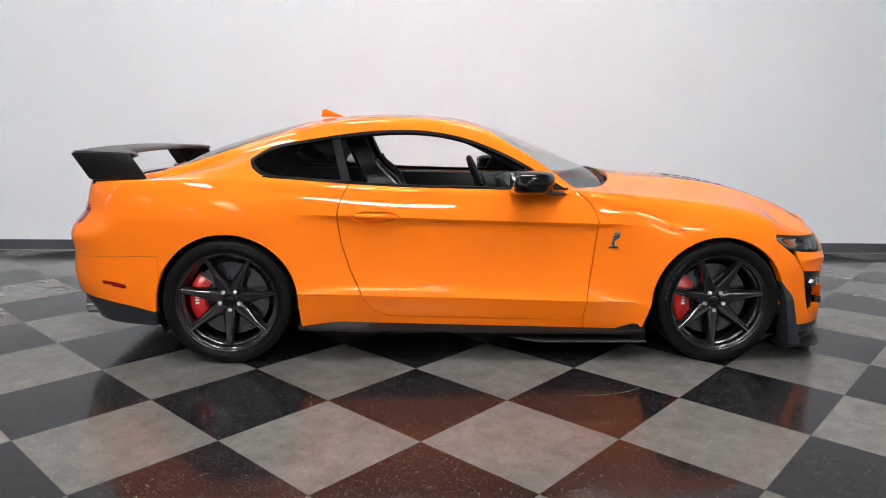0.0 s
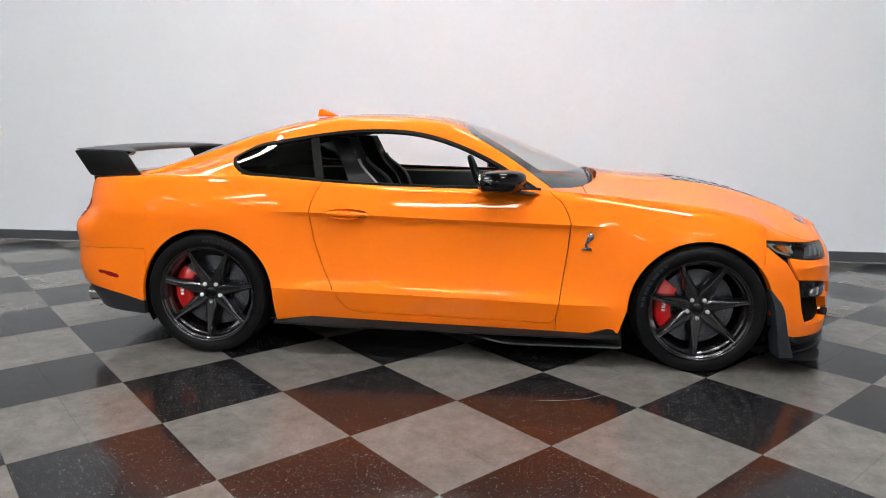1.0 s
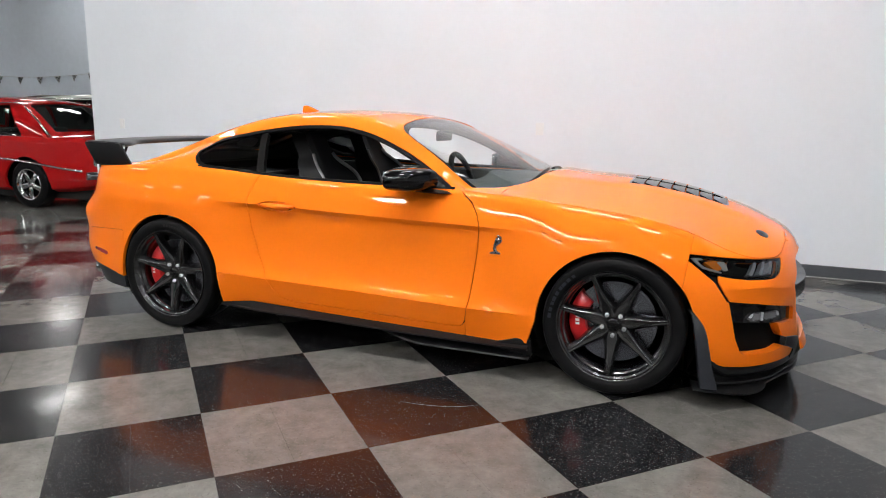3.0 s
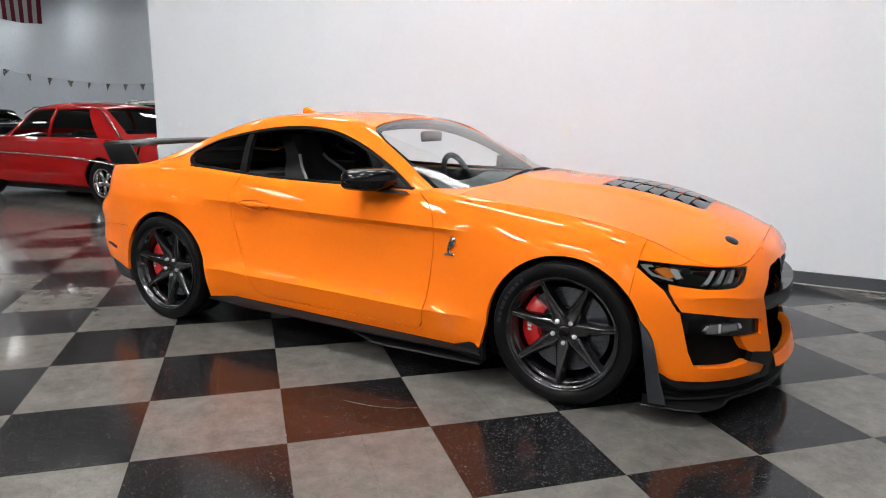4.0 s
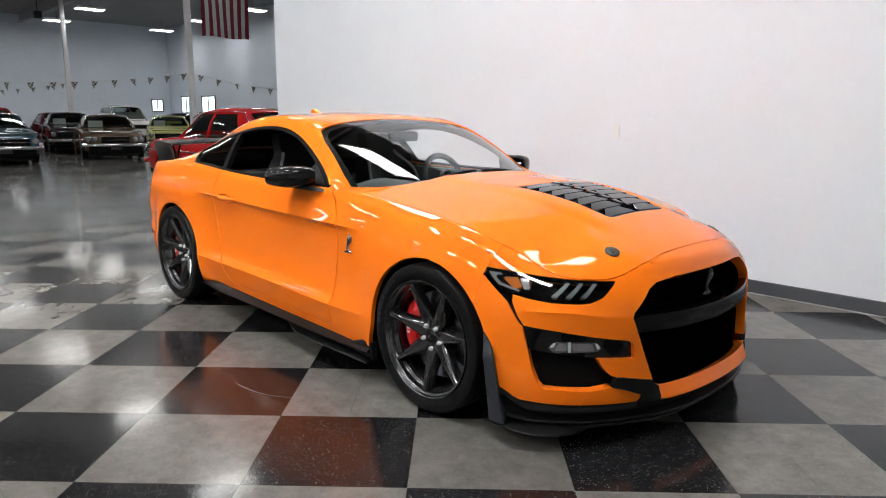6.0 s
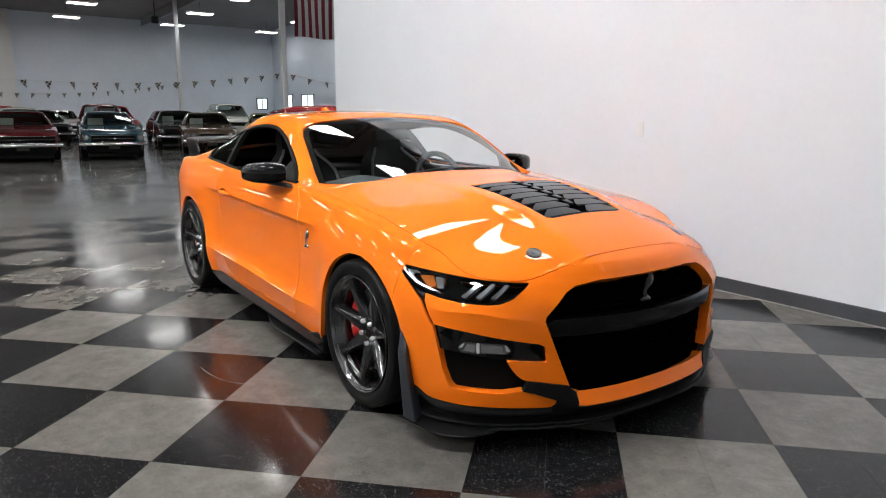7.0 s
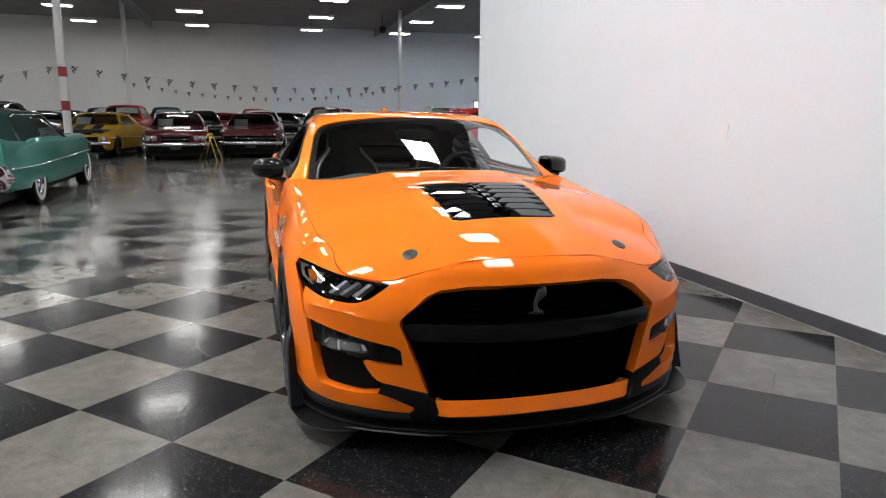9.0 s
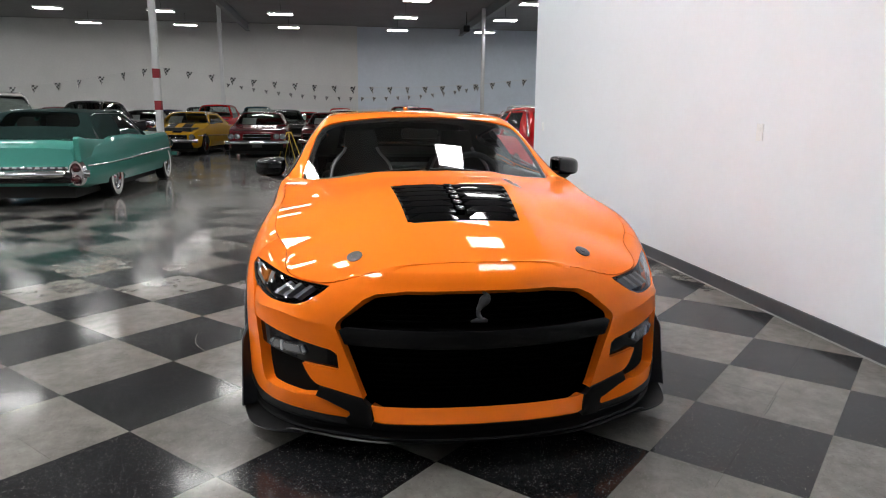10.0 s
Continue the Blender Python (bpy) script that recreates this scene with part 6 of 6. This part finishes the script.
    for ex, nm in ((h, "front_bumper"), (-h, "rear_bumper")):
        sg = 1 if ex > 0 else -1
        arc = [(ex + sg * (0.09 - 0.16 * abs(q) ** 3), q * W * 0.5, 0.49) for q in np.linspace(-1, 1, 15)]
        bar = tube(bmesh.new(), arc, 0.036, 12)
        bmesh.ops.transform(bar, matrix=Matrix.Translation((0, 0, 0.49)) @ Matrix.Diagonal((1, 1, 1.5, 1)) @ Matrix.Translation((0, 0, -0.49)), verts=bar.verts)
        part(nm, bar, CHROME, c, "chrome bumper")
    gw = W * (0.41 if not lamps else 0.445 - 0.115 * lamps)
    part("grille", bevelled(box(bmesh.new(), h - 0.06, -gw, hood - 0.33, h + 0.012, gw, hood - 0.145), 0.01), BLACK_VOID, c, "dark grille")
    # void black instead of body paint: stands for the shadow below the bumper
    part("front_valance", bevelled(box(bmesh.new(), h - 0.10, -W * 0.405, 0.22, h + 0.016, W * 0.405, 0.47), 0.015), BLACK_VOID, c, "lower front panel painted black as shade")
    if trim:
        wf = lambda x: wb_ + (wr - wb_) * rise(x)
        edge = [(x, wf(x) - 0.035, belt + 0.02 + (H - belt) * rise(x) * 0.90) for x in np.linspace(xf - 0.02, xft + 0.05, 8)]
        top = [(xft + 0.05, y, H - 0.012) for y in np.linspace(wr - 0.10, -wr + 0.10, 7)]
        part("windshield_frame", tube(bmesh.new(), edge + top + [(x, -y, z) for x, y, z in reversed(edge)], 0.014, 6), CHROME, c, "chrome windshield frame")
        gl, gh = hood - 0.335, hood - 0.14
        loop = [(h + 0.012, -gw, gl), (h + 0.012, gw, gl), (h + 0.012, gw, gh), (h + 0.012, -gw, gh), (h + 0.012, -gw, gl)]
        part("grille_frame", tube(bmesh.new(), loop, 0.008, 6), CHROME, c, "chrome grille frame")
        part("grille_bar", tube(bmesh.new(), [(h + 0.014, -gw, (gl + gh) / 2), (h + 0.014, gw, (gl + gh) / 2)], 0.007, 6), CHROME, c)
    part("plate", box(bmesh.new(), h + 0.10, -0.15, 0.34, h + 0.115, 0.15, 0.47), INTERIOR, c)
    if stripe:
        for s in (-1, 1):
            X, Wd = np.meshgrid(np.linspace(cab[3] + 0.15, h - 0.06, 16), np.linspace(0.12, 0.42, 4), indexing="ij")
            st = sheet(np.stack([X, Wd, np.array([[np.interp(w / float(ends(x)), [0, 0.5, 0.83, 0.9], [0.036, 0.03, 0.012, 0.005]) + float(crest(x)) + 0.006 for w in Wd[0]] for x in X[:, 0]]), X, X], -1))
            part("hood_stripe", sheet_mesh(st, s, 0.0), stripe, c, "black hood stripe")
    if card:
        pane("price_card", [(xf - 0.14, -0.16, belt + 0.05), (xf - 0.14, -0.60, belt + 0.05), (xf - 0.34, -0.58, belt + 0.26), (xf - 0.34, -0.14, belt + 0.26)], PAPER, "white card behind the windshield")
    return c


RED = paint("red car paint", (0.40, 0.005, 0.006))
MAROON = paint("maroon car paint", (0.085, 0.003, 0.006))
TURQ = paint("turquoise car paint", (0.045, 0.20, 0.165))
YELLOW = paint("golden yellow car paint", (0.42, 0.23, 0.008))
TEAL = paint("dark teal car paint", (0.014, 0.055, 0.08))
BRONZE = paint("bronze brown car paint", (0.08, 0.05, 0.026))
LEMON = paint("pale yellow car paint", (0.33, 0.33, 0.10))
WHITE_P = paint("white car paint", (0.55, 0.55, 0.53))
BLACK_P = paint("black car paint", (0.012, 0.012, 0.014))
BLUE_P = paint("dark blue car paint", (0.015, 0.02, 0.06))
GREEN_TOP = material("dark green soft top cloth", (0.007, 0.018, 0.017), 0.9, grain=0.15, scale=120, bump=0.0006, spec=0.12)
G = -0.006
DARK_RED = material("dark red lamp glass", (0.06, 0.004, 0.005), 0.15, 0, 0.8, grain=0.1, scale=50)

sedan = classic("glossy red nineteen-fifties sedan with chrome side strips", pose(-8.42, 3.34, G, 0, 0, 183), RED, L=5.0, W=1.86, H=1.52, belt=0.97, hood=0.90, deck=0.96, cab=(-1.75, -1.05, 0.50, 0.95), wb=2.92, shift=0.1, bpillar=True, card=False, dome=0.15, trim=False, tails=False, mags=True)
for s in (-1, 1):
    # side strip that dips behind the door, then sweeps down to the rear bumper
    dip = [(2.25, 0.72), (1.2, 0.72), (0.2, 0.715), (-0.55, 0.70), (-1.1, 0.67), (-1.6, 0.62), (-2.0, 0.57), (-2.3, 0.54)]
    part("side_trim", tube(bmesh.new(), [(x, s * (0.93 * (1 - 0.10 * abs(x / 2.5) ** 4) + 0.002), z) for x, z in dip], 0.015, 8), CHROME, sedan, "dipping chrome side strip")
    housing = part("tail_light", bevelled(box(bmesh.new(), -2.56, s * 0.77 - 0.055, 0.60, -2.44, s * 0.77 + 0.055, 0.92), 0.03, 3), CHROME, sedan, "tall chrome tail light housing")
    for z0, z1, mm in ((0.74, 0.88, RED_LENS), (0.63, 0.72, LAMP_WHITE)):
        part("lens", bevelled(box(bmesh.new(), -2.578, s * 0.77 - 0.04, z0, -2.54, s * 0.77 + 0.04, z1), 0.012, 2), mm, housing)
    part("bumper_guard", bevelled(box(bmesh.new(), -2.63, s * 0.62 - 0.04, 0.40, -2.50, s * 0.62 + 0.04, 0.60), 0.03, 2), CHROME, sedan)
    part("rear_window_pillar_strip", tube(bmesh.new(), [(-1.69, s * 0.80, 1.01), (-1.48, s * 0.75, 1.20), (-1.18, s * 0.67, 1.38)], 0.013, 8), CHROME, sedan)
turq = classic("turquoise finned convertible with a dark green soft top", pose(-8.4, -5.12, G, 0, 0, 180), TURQ, L=5.5, W=2.0, H=1.40, belt=0.95, hood=0.93, deck=0.90, cab=(-1.85, -1.45, 0.05, 0.62), wb=3.25, shift=0.25,
               whitewall=True, soft=GREEN_TOP, card=False, tails=False, skirts=True)
for s in (-1, 1):
    fin = [(-2.74, 0.66), (-2.79, 0.99), (-2.74, 1.02), (-2.5, 0.985), (-1.6, 0.945), (-1.0, 0.935), (-1.0, 0.86), (-2.5, 0.70)]
    part("tail_fin", bevelled(prism(bmesh.new(), fin, "y", s * 0.845, s * 0.925), 0.012, 2), TURQ, turq, "slim turquoise tail fin")
    pod = part("lamp_pod", bmesh.new(), CHROME, turq, "oval chrome pod with twin lamps")
    bm = lathe(bmesh.new(), [(0.0, -0.03), (0.075, -0.03), (0.085, -0.055), (0.10, -0.05), (0.108, 0.08)], 32, "x")
    bmesh.ops.transform(bm, matrix=Matrix.Translation((-2.76, s * 0.86, 0.50)) @ Matrix.Diagonal((1, 1, 1.75, 1)), verts=bm.verts)
    part("pod_shell", bm, CHROME, pod)
    for z in (0.425, 0.575):
        part("fin_lamp", lathe(bmesh.new(), [(0.0, -0.05), (0.035, -0.045), (0.055, -0.02), (0.060, 0.02)], 24, "x", (-2.785, s * 0.86, z)), DARK_RED, pod, "round red lamp")
part("rear_trim_panel", bevelled(box(bmesh.new(), -2.80, -0.75, 0.545, -2.74, 0.75, 0.60), 0.01), CHROME, turq, "ribbed chrome panel")
for k in range(15):
    part("trim_rib", box(bmesh.new(), -2.815, -0.72 + 0.10 * k, 0.55, -2.80, -0.685 + 0.10 * k, 0.595, 0.003), STEEL, turq)
part("lower_rear_panel", bevelled(box(bmesh.new(), -2.82, -0.80, 0.36, -2.74, 0.80, 0.53), 0.03), BLACK_GLOSS, turq, "dark lower rear panel")
classic("maroon coupe with round headlights", pose(-19.5, -3.22, G, 0, 0, 2), MAROON, lamps=2, W=1.92, cab=(-1.45, -0.7, 0.2, 0.8))
classic("deep red coupe with a wide dark grille", pose(-20.5, -0.86, G, 0, 0, -3), MAROON, lamps=0, W=1.96, L=4.8)
classic("dark teal coupe with round headlights", pose(-20.6, 1.60, G, 0, 0, -6), TEAL, cab=(-1.5, -0.7, 0.2, 0.75))
classic("bronze brown coupe with white card in its window", pose(-21.6, 5.05, G, 0, 0, -12), BRONZE, lamps=2, W=1.9, L=4.9)
classic("golden yellow coupe with black hood stripes", pose(-20.7, -5.75, G, 0, 0, -8), YELLOW, W=1.9, hood=0.82, belt=1.0, stripe=BLACK_P)
classic("pale yellow coupe parked behind a bronze coupe", pose(-25.4, 8.75, G, 0, 0, -20), LEMON, cab=(-1.4, -0.6, 0.3, 0.85))
classic("red wagon with a white roof", pose(-11.6, 7.4, G, 0, 0, 175), RED, WHITE_P, L=4.9, H=1.68, belt=1.05, hood=1.04, deck=1.04, cab=(-2.28, -2.02, 0.45, 0.75), bpillar=True, card=False)
classic("teal off-road truck with a white top", pose(-14.2, -9.2, G, 0, 0, 170), TEAL, WHITE_P, L=4.3, W=1.85, H=1.85, belt=1.15, hood=1.12, deck=1.1, cab=(-2.0, -1.9, 0.3, 0.55), card=False)
far = [(-27.0, -9.0, 5, BLACK_P), (-27.2, -6.0, -4, RED), (-26.5, -3.0, 6, BLACK_P), (-27.6, -0.4, 0, WHITE_P), (-27.0, 2.4, -8, MAROON), (-26.8, 5.3, -10, BLACK_P), (-33.0, -9.5, 0, BLUE_P), (-33.4, -5.0, 3, TEAL),
       (-32.6, -2.2, -3, RED), (-33.0, 0.8, 4, BLACK_P), (-32.8, 3.8, 0, RED), (-33.0, 12.6, -10, BLUE_P), (-27.5, 12.0, -20, BLACK_P), (-20.5, -9.0, -15, BLACK_P), (-21.0, 11.6, -20, WHITE_P), (-25.5, -12.0, 0, MAROON), (-16.2, 10.6, 178, BLACK_P)]
names = {id(BLACK_P): "black", id(RED): "red", id(WHITE_P): "white", id(MAROON): "maroon", id(BLUE_P): "dark blue", id(TEAL): "dark teal"}
far += [(-33.2, -7.3, 2, WHITE_P), (-33.2, 6.5, -4, MAROON), (-38.6, -9.0, 0, BLACK_P), (-38.4, -6.2, 2, WHITE_P), (-38.6, -3.4, -2, BLUE_P), (-38.5, -0.6, 0, RED), (-38.6, 2.2, 3, WHITE_P), (-38.4, 5.0, 0, BLACK_P)]
for k, (x, y, turn, pt) in enumerate(far):
    if k % 3 == 1:
        classic(names[id(pt)] + " tall classic truck parked in the back rows", pose(x, y, G, 0, 0, turn), pt, H=1.76, belt=1.18, hood=1.08, deck=1.05, cab=(-1.1, -0.75, 0.3, 0.75), lamps=1, trim=False)
    else:
        classic(names[id(pt)] + " classic car parked in the back rows", pose(x, y, G, 0, 0, turn), pt, H=1.50 + 0.03 * (k % 4), belt=1.03, hood=0.93, trim=False)
classic("white and grey van in the back row", pose(-32.5, 9.4, G, 0, 0, -8), WHITE_P, L=4.8, H=1.95, W=1.9, belt=1.2, hood=1.15, deck=1.15, cab=(-2.3, -2.2, 0.6, 1.0), card=False, trim=False)


# ---- floor tiles: squares of four tiles each, laid at 45 degrees to the car ----
def cut_half(poly, a, b, c):
    """Keeps the part of a polygon where a x + b y >= c."""
    out = []
    for p, q in zip(poly, poly[1:] + poly[:1]):
        fp, fq = a * p[0] + b * p[1] - c, a * q[0] + b * q[1] - c
        if fp >= 0:
            out.append(p)
        if (fp >= 0) != (fq >= 0):
            t = fp / (fp - fq)
            out.append((p[0] + t * (q[0] - p[0]), p[1] + t * (q[1] - p[1])))
    return out


def tile_mesh(polys, bm=None):
    """Thin slabs with a tiny chamfer; tops at z = 0."""
    bm = bm or bmesh.new()
    for poly in polys:
        if len(poly) < 3:
            continue
        cx, cy = sum(p[0] for p in poly) / len(poly), sum(p[1] for p in poly) / len(poly)
        if max(math.hypot(p[0] - cx, p[1] - cy) for p in poly) < 0.02:
            continue
        def ring(inset, z):
            return [bm.verts.new((x + (cx - x) * inset / max(math.hypot(cx - x, cy - y), inset), y + (cy - y) * inset / max(math.hypot(cx - x, cy - y), inset), z)) for x, y in poly]
        A, B = ring(0.0003, -0.004), ring(0.0007, 0.0)
        bm.faces.new(B)
        n = len(poly)
        for i in range(n):
            bm.faces.new((A[i], A[(i + 1) % n], B[(i + 1) % n], B[i]))
    return bm


def finish(bm, mat, name):
    bmesh.ops.recalc_face_normals(bm, faces=bm.faces)
    for f in bm.faces:
        if f.normal.z < -0.5:
            f.normal_flip()
    me = bpy.data.meshes.new(name)
    bm.to_mesh(me)
    bm.free()
    me.materials.append(mat)
    return me


R2 = math.sqrt(0.5)
TILE_OX, TILE_OY = -0.759, -1.456
quad = lambda u, v, d: [(u, v), (u + d, v), (u + d, v + d), (u, v + d)]
spin = lambda p: ((p[0] + p[1]) * R2, (p[1] - p[0]) * R2)
local = [[spin(p) for p in quad(a * TILE / 2, b * TILE / 2, TILE / 2)] for a in (0, 1) for b in (0, 1)]
whole_mesh = [finish(tile_mesh(local), m, "vinyl_tile") for m in (TILE_DARK, TILE_LIGHT)]
# the courses are laid by hand and wander by a centimetre or two
DRIFT_U = {-2: 0.03, -1: -0.003, 1: 0.010, 2: -0.003, 3: -0.020}
DRIFT_V = {-2: 0.045, -1: 0.023, 0: -0.008, 1: -0.014, 2: -0.006, 3: 0.003, 4: 0.006, 5: -0.014, 6: 0.014, 7: -0.015}
course_u = lambda i: i * TILE + DRIFT_U.get(i, 0.0)
course_v = lambda j: j * TILE + DRIFT_V.get(j, 0.0)
far_bm = [bmesh.new(), bmesh.new()]
count = 0
for i in range(-40, 45):
    for j in range(-40, 45):
        u0, v0 = course_u(i), course_v(j)
        du, dv = course_u(i + 1) - u0, course_v(j + 1) - v0
        x, y = spin((u0, v0))
        x, y = x + TILE_OX, y + TILE_OY
        cxx, cyy = x + TILE * R2, y
        kind = (i + j) % 2
        lay = Matrix.Translation((x, y, 0)) @ Matrix.Rotation(-math.pi / 4, 4, "Z") @ Matrix.Diagonal((du / TILE, dv / TILE, 1, 1)) @ Matrix.Rotation(math.pi / 4, 4, "Z")
        polys = [[tuple((lay @ Vector((px, py, 0)))[:2]) for px, py in q] for q in local]
        ends = [p for q in polys for p in q]
        bounds = [(1, 0, WALL_END + 0.06), (-1, 0, -(X1 - 0.03)), (0, 1, Y0 + 0.03), (0, -1, -(WALL_Y - 0.019))]
        state = [min(a * p[0] + b * p[1] - c for p in ends) for a, b, c in bounds]
        if any(max(a * p[0] + b * p[1] - c for p in ends) <= 0.003 for a, b, c in bounds):
            continue
        near = -5.8 < cxx < 5.2 and -4.6 < cyy < 2.6 and (cxx < 3.9 or cyy > -3.4)
        if min(state) >= 0 and near and count < 300 and abs(du - TILE) + abs(dv - TILE) < 1e-6:
            ob = new("vinyl_tile", whole_mesh[kind])
            ob.location = (x, y, 0)
            ob.parent = floor
            count += 1
            continue
        for a, b, c in bounds:
            polys = [cut_half(q, a, b, c) if q else q for q in polys]
        if near and count < 300:
            ob = new("vinyl_tile", finish(tile_mesh(polys), (TILE_DARK, TILE_LIGHT)[kind], "vinyl_tile"))
            ob.parent = floor
            count += 1
        else:
            tile_mesh(polys, far_bm[kind])
for kind, bm in enumerate(far_bm):
    ob = new("distant_tiles", finish(bm, (TILE_DARK, TILE_LIGHT)[kind], "distant_tiles"))
    ob.parent = floor
    tagged(ob, kind="stuff")

# worn marks on the floor: a fine broken edge and one pale scratch
CRACK = material("dirt in a broken edge", (0.012, 0.012, 0.012), 0.8, grain=0.3, scale=90)
SCRATCH = material("pale scratch in the wax", (0.20, 0.19, 0.17), 0.5, grain=0.3, scale=120)
for name, mat, path, wide in (("floor_crack", CRACK, [(1.62, 1.385), (1.71, 1.462), (1.765, 1.505), (1.83, 1.57), (1.90, 1.50), (1.965, 1.44), (2.03, 1.37)], 0.0022),
                              ("floor_scratch", SCRATCH, [(0.45, -1.425), (0.53, -1.423), (0.61, -1.412), (0.68, -1.395), (0.74, -1.368), (0.82, -1.312)], 0.0018)):
    bm = bmesh.new()
    ring = []
    for k, (px, py) in enumerate(path):
        qx, qy = path[min(k + 1, len(path) - 1)]
        rx, ry = path[max(k - 1, 0)]
        n = math.hypot(qx - rx, qy - ry)
        h = wide * (0.35 if k in (0, len(path) - 1) else 1.0)
        ring.append([bm.verts.new((px - (qy - ry) / n * h * t, py + (qx - rx) / n * h * t, 0.0005)) for t in (-1, 1)])
    for A, B in zip(ring, ring[1:]):
        bm.faces.new((A[0], B[0], B[1], A[1]))
    ob = new(name, finish(bm, mat, name))
    ob.parent = floor
